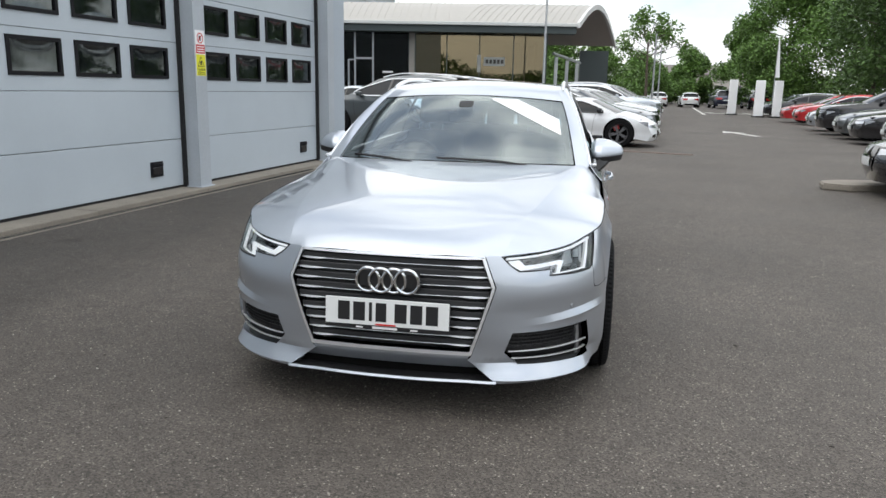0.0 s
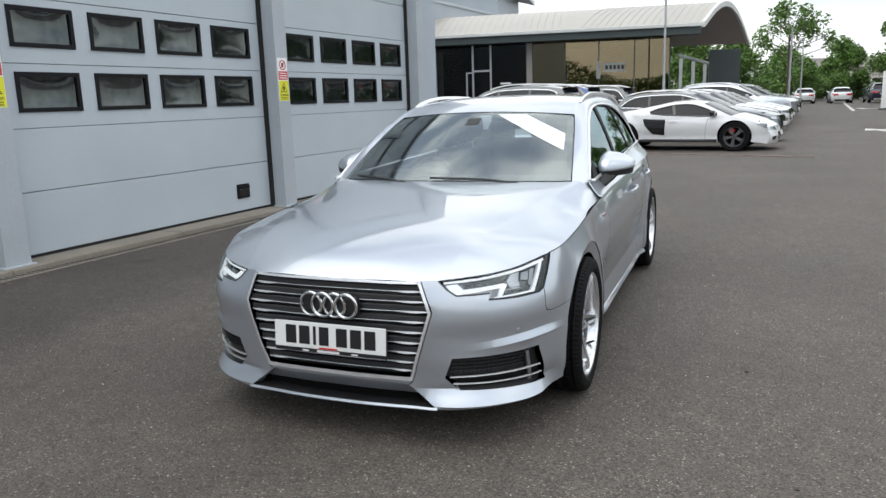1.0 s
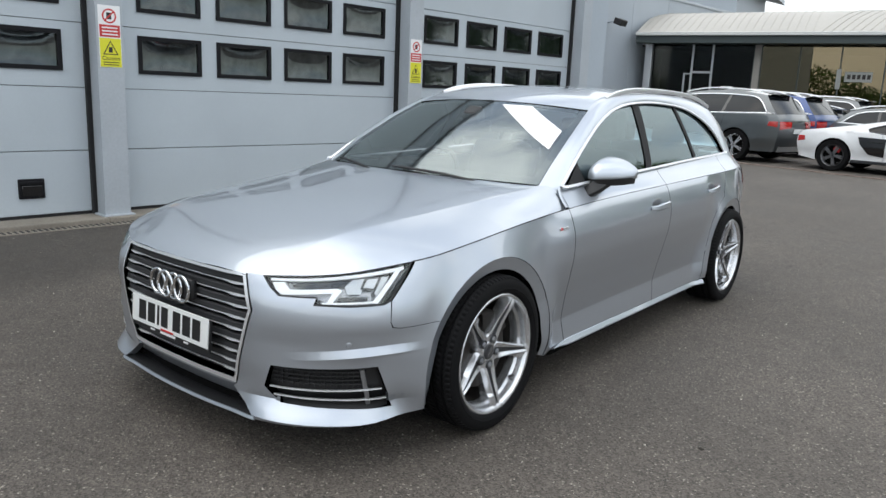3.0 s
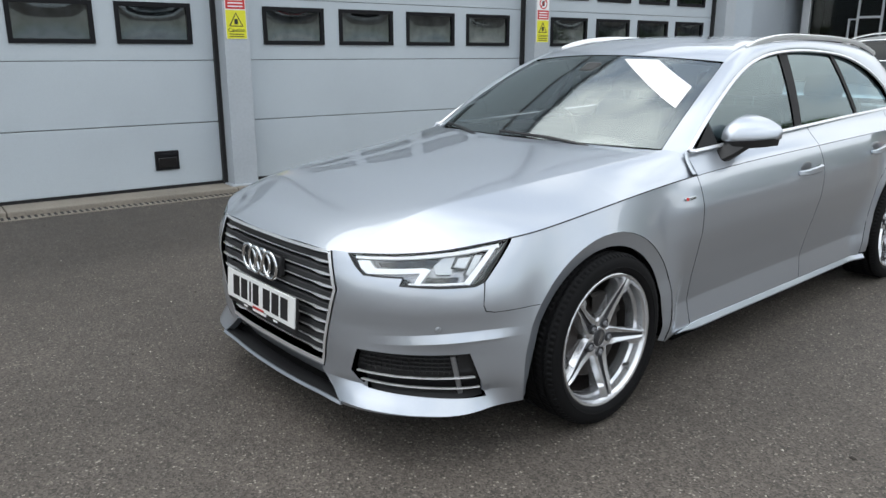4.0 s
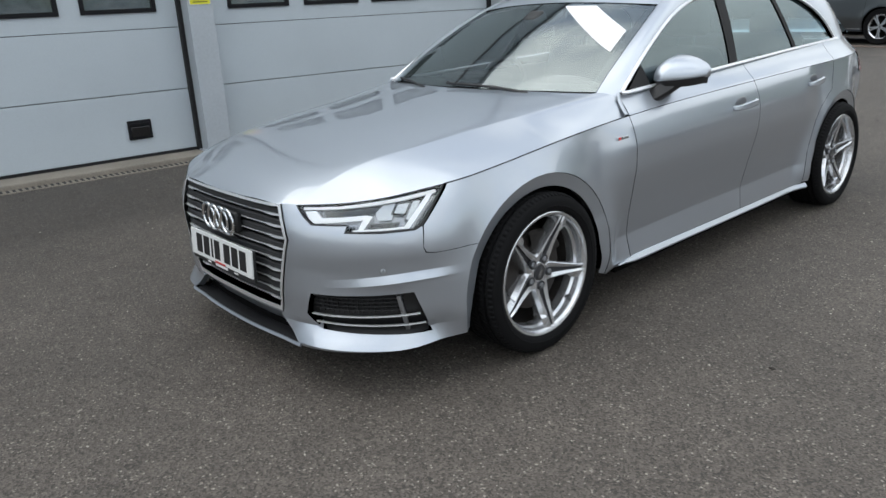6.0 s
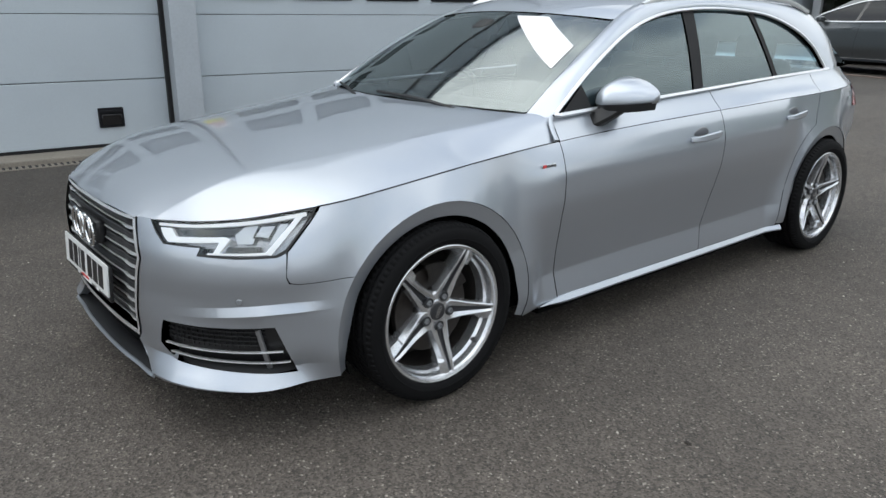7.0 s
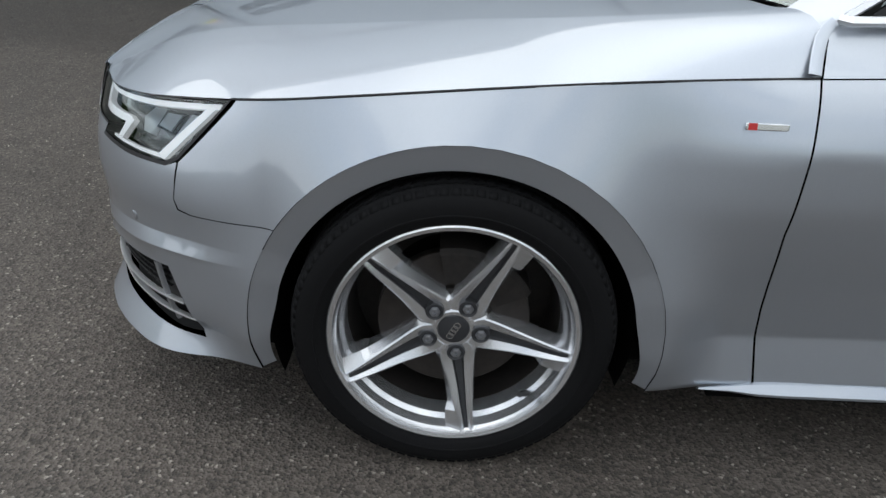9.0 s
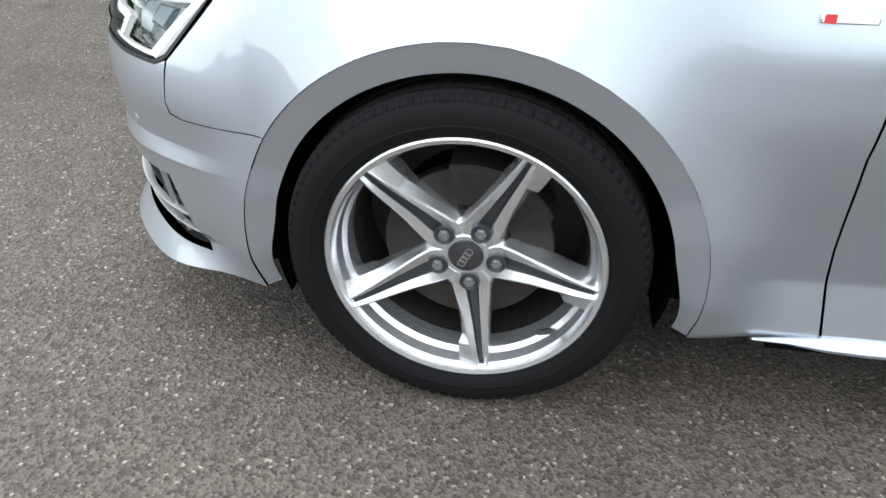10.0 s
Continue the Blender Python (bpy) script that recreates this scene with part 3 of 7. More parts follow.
shoulder_z = cubic([(-0.9, 0.693), (-0.8, 0.712), (-0.65, 0.733), (-0.41, 0.7635), (0.0, 0.812), (0.6, 0.860), (1.6, 0.893), (2.8, 0.915), (3.7, 0.925)])
belt_z = hermite([(0.5, 0.942), (0.62, 0.946), (1.58, 0.982), (2.4, 1.008), (2.9, 1.018), (3.8, 1.03)])
side_in = hermite([(0.10, 0.12), (0.17, 0.080), (0.215, 0.052), (0.285, 0.047), (0.345, 0.061), (0.45, 0.042), (0.55, 0.020), (0.65, 0.005), (0.72, 0.006), (0.80, 0.026), (0.86, 0.056), (0.90, 0.092), (0.95, 0.128), (1.05, 0.165)])
nose_in = hermite([(0.10, 0.03), (0.17, 0.012), (0.22, 0.018), (0.30, 0.020), (0.40, 0.006), (0.50, 0.0), (0.60, 0.005), (0.68, 0.018), (0.75, 0.045), (0.85, 0.11)])
corner_high = hermite([(0.40, 0.016), (0.47, 0.010), (0.54, 0.004), (0.60, 0.010), (0.66, 0.030), (0.72, 0.058), (0.77, 0.095), (0.85, 0.16)])
CORNER_LOW = [(0.10, 0.05), (0.168, 0.004), (0.192, -0.012), (0.260, 0.026), (0.284, 0.014), (0.300, 0.012), (0.402, 0.003), (0.412, -0.001), (0.442, 0.0115), (0.47, 0.010)]


def corner_in(z):
    """The bumper's corner: folded facets low down, smooth above."""
    if z >= 0.47:
        return corner_high(z)
    for (za, a), (zb, b) in zip(CORNER_LOW, CORNER_LOW[1:]):
        if z <= zb:
            return a + (b - a) * (z - za) / (zb - za)


def ledge(s, z):
    """The ledge over the side intakes, which fades out towards the grille."""
    full = corner_in(z)
    if 0.35 < z < 0.47:
        plain = 0.0075 + (z - 0.35) / 0.12 * 0.0025
        return plain + (full - plain) * smooth(0.52, 0.90, s) if z > 0.402 else full + (plain - full) * (1 - smooth(0.52, 0.90, s)) * smooth(0.35, 0.402, z)
    return full


SIDE_LOW = [(0.10, 0.12), (0.17, 0.080), (0.212, 0.0465), (0.322, 0.0630), (0.330, 0.0635), (0.45, 0.042)]


def flank_in(z):
    """The doors' section: a sharp crease low down, smooth above."""
    if z >= 0.45:
        return side_in(z)
    for (za, a), (zb, b) in zip(SIDE_LOW, SIDE_LOW[1:]):
        if z <= zb:
            return a + (b - a) * (z - za) / (zb - za)


WHEELS = (0.0, 2.82)
HUB_Z, ARCH_Z, LIP_R = 0.325, 0.310, 0.416


def skin(s, z):
    """The body below the glass: s along the plan from the nose, z up. The point on the left half."""
    x, y, nx, ny = plan(s)
    st = shoulder_z(y)
    zz = z * 0.86 / st if z < st else 0.86 + z - st
    nose, corner = 1 - smooth(0.30, 0.56, s), smooth(0.30, 0.56, s) * (1 - smooth(0.98 - 0.12 * (1 - smooth(0.22, 0.36, z)), 1.34 - 0.22 * (1 - smooth(0.22, 0.36, z)), s))
    rise = 0.035 * smooth(0.4, 1.0, s) * smooth(0.33, 0.41, z) * (1 - smooth(0.46, 0.60, z))
    inset = nose * nose_in(z) + corner * ledge(s, z - rise) + (1 - nose - corner) * flank_in(max(zz, 0.05))
    inset -= 0.004 * smooth(0.34, 0.46, s) * (1 - smooth(0.60, 0.95, s)) * (1 - smooth(0.195, 0.252, z))
    for hub in WHEELS:
        r = math.hypot(y - hub, z - ARCH_Z)
        if r < 0.75 and s > 0.9:
            inset += (1 - smooth(0.405, 0.56, r)) * (0.004 - inset) * (1 - smooth(st - 0.13, st, z)) * smooth(0.10, 0.30, z)
            top = ARCH_Z + math.sqrt(max(0.395**2 - (y - hub) ** 2, 0.012))
            if top < z <= st:
                plane = 0.004 + (side_in(0.86) - 0.004) * (z - top) / (st - top)
                inset += (plane - inset) * (1 - smooth(0.26, 0.60, abs(y - hub)))
    if z > st and y > 0.55:
        inset -= 0.004 * (1 - smooth(0.0, 0.06, z - st))
    return Vector((x - nx * inset, y - ny * inset, z))


crest_x = cubic([(-0.90, 0.372), (-0.83, 0.385), (-0.6, 0.420), (-0.3, 0.440), (0.0, 0.465), (0.3, 0.53), (0.62, 0.625)])
crest_z = cubic([(-0.90, 0.668), (-0.84, 0.702), (-0.74, 0.754), (-0.62, 0.804), (-0.35, 0.860), (-0.13, 0.888), (0.1, 0.912), (0.33, 0.934), (0.62, 0.962)])
ridge_x = cubic([(-0.90, 0.445), (-0.83, 0.455), (-0.57, 0.510), (-0.35, 0.555), (-0.14, 0.590), (0.08, 0.620), (0.4, 0.680), (0.62, 0.718)])
centre_z = cubic([(-0.92, 0.65), (-0.87, 0.700), (-0.7, 0.790), (-0.4, 0.866), (0.0, 0.918), (0.4, 0.960), (0.62, 0.978)])


def edge_x(y):
    """The bonnet's outer edge, on the shoulder line."""
    lo, hi = 0.35, 1.60
    for _ in range(30):
        mid = (lo + hi) / 2
        p = skin(mid, shoulder_z(plan(mid)[1]))
        if p.y < y:
            lo = mid
        else:
            hi = mid
    p = skin(lo, shoulder_z(plan(lo)[1]))
    return p.x, p.z


_edge = {}


def bonnet_edge(y):
    k = round(y * 200)
    for j in (k, k + 1):
        if j not in _edge:
            _edge[j] = edge_x(j / 200)
    u = y * 200 - k
    return tuple(a + (b - a) * u for a, b in zip(_edge[k], _edge[k + 1]))


def bonnet(x, y):
    """The bonnet's height."""
    ax = abs(x)
    xc, z1, zc = crest_x(y), crest_z(y), centre_z(y)
    xr = ridge_x(y)
    xe, ze = bonnet_edge(y)
    if ax <= xc:
        u = ax / xc
        return Vector((x, y, zc + (z1 - zc) * (0.5 * u**2 + 0.5 * u**4)))
    wide, fall = max(xe - xc, 0.02), z1 - ze
    first = max(0.0, min((zc - z1) * 3.0 / xc * wide, 0.9 * fall))
    q = (ax - xc) / wide
    fold = 0.085 * (max(0.0, ax - xr) - (xe - xr) * q * q)
    return Vector((x, y, z1 - first * q - (fall - first) * q ** (2 + 2.3 * smooth(0.05, 0.62, y)) - fold))


cabin_x = hermite([(0.5, 0.795), (0.9, 0.797), (1.6, 0.800), (2.5, 0.790), (3.0, 0.765), (3.5, 0.715), (3.8, 0.66)])


def glasshouse(y, z):
    """The side windows' surface."""
    h = z - 0.95
    return Vector((cabin_x(y) - 0.36 * h - 0.30 * h * h, y, z))


# ---- the silver estate car ----
car = thing("estate_car", None, "silver metallic estate car parked beside the workshop doors", "car")
S0 = 1.513


def half_skin(s, z):
    if s < 0:
        p = skin(-s, z)
        return Vector((-p.x, p.y, p.z))
    return skin(s, z)


def arch_run(hub, z_from, z_to, front, n=14, r=LIP_R):
    """Points of a wheel opening's edge between two heights, on its front or rear flank."""
    out = []
    a0, a1 = (math.asin(max(-1, min(1, (z - ARCH_Z) / r))) for z in (z_from, z_to))
    for k in range(n + 1):
        a = a0 + (a1 - a0) * k / n
        y = r * math.cos(a)
        out.append((S0 + hub + (-y if front else y), ARCH_Z + r * math.sin(a)))
    return out


def along(f, a, b, n=12, gap=0.0):
    return [(S0 + a + (b - a) * k / n, f(a + (b - a) * k / n) + gap) for k in range(n + 1)]


HEADLAMP = [(0.462, 0.704), (0.50, 0.668), (0.538, 0.643), (0.60, 0.644), (0.682, 0.646), (0.672, 0.622), (0.80, 0.619), (0.925, 0.622), (0.955, 0.638), (1.062, 0.750)]


def lamp_top(s):
    return shoulder_z(skin(s, shoulder_z(plan(s)[1])).y) - 0.002


GRILLE = [(0.392, 0.704), (0.437, 0.583), (0.346, 0.290)]
FOG = [(0.515, 0.392), (0.484, 0.308), (0.545, 0.252), (0.968, 0.238), (0.905, 0.402)]


def lamp_outline(grow=0.0):
    top = [(0.47 + 0.590 * k / 14, lamp_top(0.47 + 0.590 * k / 14) - 0.003) for k in range(15)]
    return HEADLAMP[:-1] + top[::-1]


def front_end():
    # bumper skin, both halves, with its folds
    folds = [[(0.34 + 0.80 * k / 40, z + 0.035 * smooth(0.4, 1.0, 0.34 + 0.80 * k / 40) * (z > 0.38)) for k in range(41)] for z in (0.1905, 0.1935, 0.2585, 0.2615, 0.2855, 0.4105, 0.4135, 0.4405, 0.4435)]
    top_arch = arch_run(0, 0.20, 0.5355, True)[::-1]
    out = [(0.396, 0.706), (0.459, 0.7075)] + HEADLAMP[1:8] + [(0.952, 0.633), (0.9475, 0.56), (0.955, 0.5405), (0.985, 0.535), (1.14, 0.5355)]
    out += top_arch + [(1.10, 0.200), (0.99, 0.200), (0.72, 0.188), (0.455, 0.178), (0.33, 0.272), (0.346, 0.284), (0.442, 0.583)]
    for s in (1, -1):
        sheet("front_bumper", car, SILVER, out, skin, holes=[FOG], step=0.03, depth=0.03, sides=(s,), lines=folds)
    # centre: strip under the grille and dark lower intake with its lip
    mid = [(-0.340, 0.288), (-0.330, 0.272), (-0.394, 0.224), (0.394, 0.224), (0.330, 0.272), (0.340, 0.288)]
    sheet("intake_strip", car, SILVER, mid, lambda a, b: half_skin(a, b) + Vector((0, 0.75 * max(0.0, 0.286 - b), 0)), step=0.03, depth=0.03)
    sheet("lower_intake", car, DARK, [(-0.45, 0.182), (0.45, 0.182), (0.38, 0.240), (-0.38, 0.240)], half_skin, step=0.05, lift=-0.06, depth=0)
    lip = [half_skin(-0.452 + 0.904 * k / 30, 0.178 + 0.002 * math.cos(k / 30 * math.tau)) for k in range(31)]
    part("splitter_lip", sweep(lip, 0.014, 0.010, lambda p: (0, -1, 0.5)), SILVER, car, "bright splitter edge")
    tray = [p + Vector((0, 0.05, 0.002)) for p in lip]
    part("under_tray", sweep(tray, 0.10, 0.008, lambda p: (0, 0, 1)), BLACK, car, "black tray under the lower intake")
    # grille
    g = put("grille", mesh("grille_core", *frame_plate()), car)
    return g


def ring_outline(k):
    top, side, low = [(a * k, 0.495 + (b - 0.495) * k) for a, b in GRILLE]
    return [(-low[0], low[1]), (low[0], low[1]), side, top, (-top[0], top[1]), (-side[0], side[1])]


def frame_plate():
    vs = [(-0.44, -0.80, 0.27), (0.44, -0.80, 0.27), (0.44, -0.80, 0.71), (-0.44, -0.80, 0.71)]
    return vs, [(0, 1, 2, 3)], DARK


def grille_half(z):
    """Half the opening's width at a height."""
    pts = [(0.290, 0.346), (0.583, 0.437), (0.704, 0.392)]
    for (za, xa), (zb, xb) in zip(pts, pts[1:]):
        if z <= zb:
            return xa + (xb - xa) * (z - za) / (zb - za)
    return pts[-1][1]


def build_grille():
    core = front_end()
    sheet("frame", core, SATIN, dense(ring_outline(1.0), 0.05), half_skin, holes=[dense([(-0.338, 0.307), (0.338, 0.307), (0.424, 0.581), (0.382, 0.694), (-0.382, 0.694), (-0.424, 0.581)], 0.05)], step=0.03, depth=0.035, lift=0.004, label="satin chrome grille frame")
    sheet("mesh_panel", core, BLACK, dense(ring_outline(0.975), 0.05), half_skin, step=0.05, depth=0, lift=-0.045)
    for i, z in enumerate((0.662, 0.622, 0.582, 0.540, 0.497, 0.452, 0.410, 0.368, 0.330)):
        half = grille_half(z) * 0.965
        n = 40
        path = []
        for k in range(n + 1):
            s = -half + 2 * half * k / n
            p = half_skin(s, z)
            path.append(p + Vector((0, 0.020 - 0.008 * smooth(0.70, 0.86, abs(s) / half), 0)))
        thick = lambda u: 0.0030 + 0.007 * smooth(0.33, 0.42, abs(u - 0.5)) * (1 - smooth(0.455, 0.5, abs(u - 0.5)))
        bar = part("bar", sweep(path, thick, 0.007, lambda p: (0, -1, 0.25)), SATIN, core, "satin metal grille bar")
        under = [p + Vector((0, 0.012, 0.013)) for p in path]
        part("bar_back", sweep(under, 0.024, 0.012, lambda p: (0, -1, 0.0)), BAR, bar)
    # emblem of four linked rings
    for k in range(4):
        x = (k - 1.5) * 0.0545
        bm = bmesh.new()
        R, r = 0.0485, 0.0068
        rows = []
        for a in range(40):
            A = math.tau * a / 40
            rows.append([bm.verts.new((x + (R + r * math.cos(math.tau * b / 8)) * math.cos(A), -0.898 - (0.003 if k % 2 else 0) - r * 0.8 * math.sin(math.tau * b / 8), 0.598 + (R + r * math.cos(math.tau * b / 8)) * math.sin(A))) for b in range(8)])
        for a in range(40):
            for b in range(8):
                bm.faces.new((rows[a][b], rows[(a + 1) % 40][b], rows[(a + 1) % 40][(b + 1) % 8], rows[a][(b + 1) % 8]))
        bmesh.ops.recalc_face_normals(bm, faces=bm.faces[:])
        part("emblem_ring", bm, CHROME, core, "chrome ring")
    part("emblem_mount", block(-0.13, 0.13, -0.892, -0.86, 0.558, 0.638, 0.012), BLACK, core)


def number_plate():
    ob = part("number_plate", block(-0.26, 0.26, -0.007, 0.0, -0.056, 0.056, 0.003), WHITE, car, "white number plate", pose(0, -0.905, 0.464, -4))
    for x0, x1 in ((-0.205, -0.155), (-0.140, -0.090), (-0.073, -0.060), (-0.045, 0.0), (0.035, 0.085), (0.100, 0.150), (0.165, 0.215)):
        part("character_block", block(x0, x1, -0.0085, -0.0068, -0.038, 0.040), INK, ob)
    strip = part("plate_holder", block(-0.262, 0.262, 0.0, 0.012, -0.074, 0.05, 0.003), BLACK, ob)
    part("print_line", block(-0.045, 0.04, -0.0088, -0.0066, -0.0535, -0.047), RED, ob)
    part("print_line", block(-0.06, 0.045, -0.001, 0.001, -0.071, -0.061), PAPER, strip)
    part("print_line", block(-0.13, -0.10, -0.001, 0.001, -0.070, -0.063), PAPER, strip)
    part("print_line", block(0.10, 0.13, -0.001, 0.001, -0.070, -0.063), PAPER, strip)


def fog_grille(s):
    ob = sheet("fog_grille", car, BLACK, FOG, skin, step=0.05, depth=0, lift=-0.032, sides=(s,), label="black side air intake")
    M = Vector((s, 1, 1))

    def sunk(a, z, d):
        _, _, nx, ny = plan(a)
        return (skin(a, z) - Vector((nx, ny, 0)) * d) * M

    def away(p):
        return (0.75 * s * smooth(0.3, 0.85, abs(p.x)), -1, 0.2)

    for z0, z1, a1 in ((0.308, 0.312, 0.925), (0.277, 0.270, 0.945)):
        path = [sunk(0.505 + (a1 - 0.505) * k / 16, z0 + (z1 - z0) * k / 16, 0.016) for k in range(17)]
        part("blade", sweep(path, 0.0060, 0.012, away), SATIN, ob, "bright intake blade")
    path = [sunk(0.850 + 0.030 * k / 8, 0.390 - 0.136 * k / 8, 0.018) for k in range(9)]
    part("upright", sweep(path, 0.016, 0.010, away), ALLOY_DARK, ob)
    for k in range(4):
        path = [sunk(0.51 + 0.36 * j / 12, 0.376 - 0.015 * k, 0.028) for j in range(13)]
        part("rib", sweep(path, 0.004, 0.008, away), BLACK, ob)
    for k in range(16):
        a = 0.53 + 0.31 * k / 15
        part("rib", sweep([sunk(a, 0.380, 0.029), sunk(a, 0.320, 0.029)], 0.003, 0.006, away), BLACK, ob)


def headlamp(s):
    M = Vector((s, 1, 1))
    ob = sheet("headlight", car, CLEAR, lamp_outline(), skin, step=0.03, depth=0.0, lift=-0.001, sides=(s,), label="clear headlight lens")
    ob.visible_shadow = False
    sheet("seal", ob, BLACK, [(a, b) for a, b in lamp_outline()], skin, holes=[inner_outline(0.94)], step=0.03, depth=0.03, lift=0.0008, sides=(s,))
    sheet("housing", ob, LAMPGREY, lamp_outline(), skin, step=0.04, depth=0, lift=-0.06, sides=(s,))
    # flat-faced insides: a bright reflector, dark pockets, crisp light guides
    def facet(name, mat, pts, lift, deep=0.0, label=""):
        sheet(name, ob, mat, pts, skin, step=0.04, depth=deep, lift=lift, sides=(s,), label=label)

    top = lambda a: lamp_top(a) - 0.008
    strip = [(0.49 + 0.535 * k / 12, top(0.49 + 0.535 * k / 12)) for k in range(13)]
    facet("light_guide", LAMP, strip + [(a, b - 0.0098) for a, b in strip[::-1]], -0.012, 0.012, "white upper light guide")
    facet("light_guide", LAMP, [(1.022, top(1.02)), (0.992, top(0.99) - 0.006), (0.884, 0.634), (0.906, 0.630)], -0.013, 0.012, "white rear light guide")
    facet("light_guide", LAMP, [(0.529, 0.650), (0.497, 0.688), (0.545, 0.692), (0.572, 0.670), (0.752, 0.682), (0.774, 0.677), (0.735, 0.629), (0.716, 0.629), (0.738, 0.666)], -0.014, 0.012, "white hooked light guide")
    facet("light_guide", LAMP, [(0.700, 0.6285), (0.702, 0.6335), (0.888, 0.639), (0.898, 0.632)], -0.012, 0.01, "white lower light guide")
    facet("lamp_pocket", GLOSS, [(0.566, 0.690), (0.805, 0.715), (0.778, 0.692), (0.584, 0.676)], -0.034)
    facet("lamp_pocket", GLOSS, [(0.762, 0.655), (0.878, 0.656), (0.868, 0.640), (0.750, 0.638)], -0.032)
    facet("reflector", REFLECTOR, [(0.815, 0.716), (0.868, 0.720), (0.846, 0.664), (0.792, 0.664), (0.782, 0.690)], -0.030)
    facet("reflector", REFLECTOR, [(0.900, 0.664), (0.938, 0.722), (0.965, 0.722), (0.915, 0.655)], -0.030)
    facet("projector_frame", GLOSS, [(0.866, 0.719), (0.930, 0.721), (0.904, 0.676), (0.844, 0.682)], -0.028, 0.004)
    facet("projector", REFLECTOR, [(0.876, 0.714), (0.921, 0.716), (0.898, 0.682), (0.857, 0.687)], -0.024, 0.004, "clear projector lens")


def inner_outline(k):
    o = lamp_outline()
    ca, cb = 0.76, 0.690
    return [(ca + (a - ca) * (0.975 if abs(a - ca) > 0.1 else 0.99), cb + (b - cb) * (0.89 if b < cb else 0.965)) for a, b in o]


def parking_sensor(s, a, z):
    """A small round sensor set flush in the bumper."""
    x, y, nx, ny = plan(a)
    p = skin(a, z)
    turn = math.degrees(math.atan2(ny, nx))
    m = Matrix.Diagonal((s, 1, 1, 1)) @ pose(p.x, p.y, p.z, 0, 0, turn)
    rim = part("parking_sensor", lathe([(0.0095, -0.004), (0.0095, 0.0012), (0.0110, 0.0008), (0.0114, -0.004)], 28), ALLOY_DARK, car, "round parking sensor", m)
    part("sensor_face", lathe([(0.001, 0.0016), (0.0080, 0.0014), (0.0092, 0.0004)], 28), SILVER, rim)


build_grille()
for side in (1, -1):
    parking_sensor(side, 0.800, 0.484)
number_plate()
for side in (1, -1):
    fog_grille(side)
    headlamp(side)


# bonnet
def bonnet_sheet():
    edge = []
    for k in range(44):
        y = -0.832 + (0.6005 + 0.832) * k / 43
        x, z = bonnet_edge(y)
        edge.append((x - 0.0012, y))
    half = [(0.0, -0.864), (0.15, -0.861), (0.30, -0.849), (0.385, -0.840)] + edge + [(0.836, 0.6160), (0.807, 0.6325), (0.790, 0.660), (0.765, 0.655), (0.735, 0.620), (0.69, 0.556), (0.55, 0.492), (0.35, 0.436), (0.15, 0.404), (0.0, 0.398)]
    full = half + [(-a, b) for a, b in half[1:-1]][::-1]
    folds = [[(k * (ridge_x(-0.82 + 1.37 * i / 40) + g), -0.82 + 1.37 * i / 40) for i in range(41)] for k in (1, -1) for g in (-0.004, 0.001)]
    folds += [[(k * (crest_x(-0.8 + 1.3 * i / 40) + g), -0.8 + 1.3 * i / 40) for i in range(41)] for k in (1, -1) for g in (-0.012, 0.002)]
    sheet("bonnet", car, SILVER, full, bonnet, step=0.03, depth=0.02, lines=folds)


bonnet_sheet()
for side in (1, -1):
    # black strip laid on the bonnet's shut line, in place of the gap's own shade
    seal = []
    for k in range(60):
        a = 1.06 + 1.05 * k / 59
        q = skin(a, shoulder_z(plan(a)[1]))
        seal.append(Vector((side * (q.x + 0.0004), q.y, q.z + 0.0004)))
    part("bonnet_gap_shade", sweep(seal, 0.0042, 0.0016, lambda p: (side * 0.7, 0, 0.7)), GAP, car)

def arch_lip(s, hub, a0, a1):
    """The rolled edge round a wheel opening: a in degrees, r from the hub."""
    def lay(a, r):
        c, n = math.cos(radians(a * 100)), math.sin(radians(a * 100))
        edge = LIP_R + 0.004
        p = skin(S0 + hub + edge * c, ARCH_Z + edge * n)
        ends = smooth(0, 26, a0 - a * 100) * smooth(0, 26, a * 100 - a1)
        wide = (edge - r) * (0.55 + 0.45 * ends)
        return Vector((p.x - 0.001 - 0.014 * (edge - r) / (edge - 0.362), p.y - wide * c, p.z - wide * n))
    out = [(a1 / 100, 0.362), (a0 / 100, 0.362), (a0 / 100, LIP_R + 0.004), (a1 / 100, LIP_R + 0.004)]
    sheet("arch_lip", car, SILVER, out, lay, step=0.02, depth=0.0, sides=(s,), core=(0, hub, 0.2))


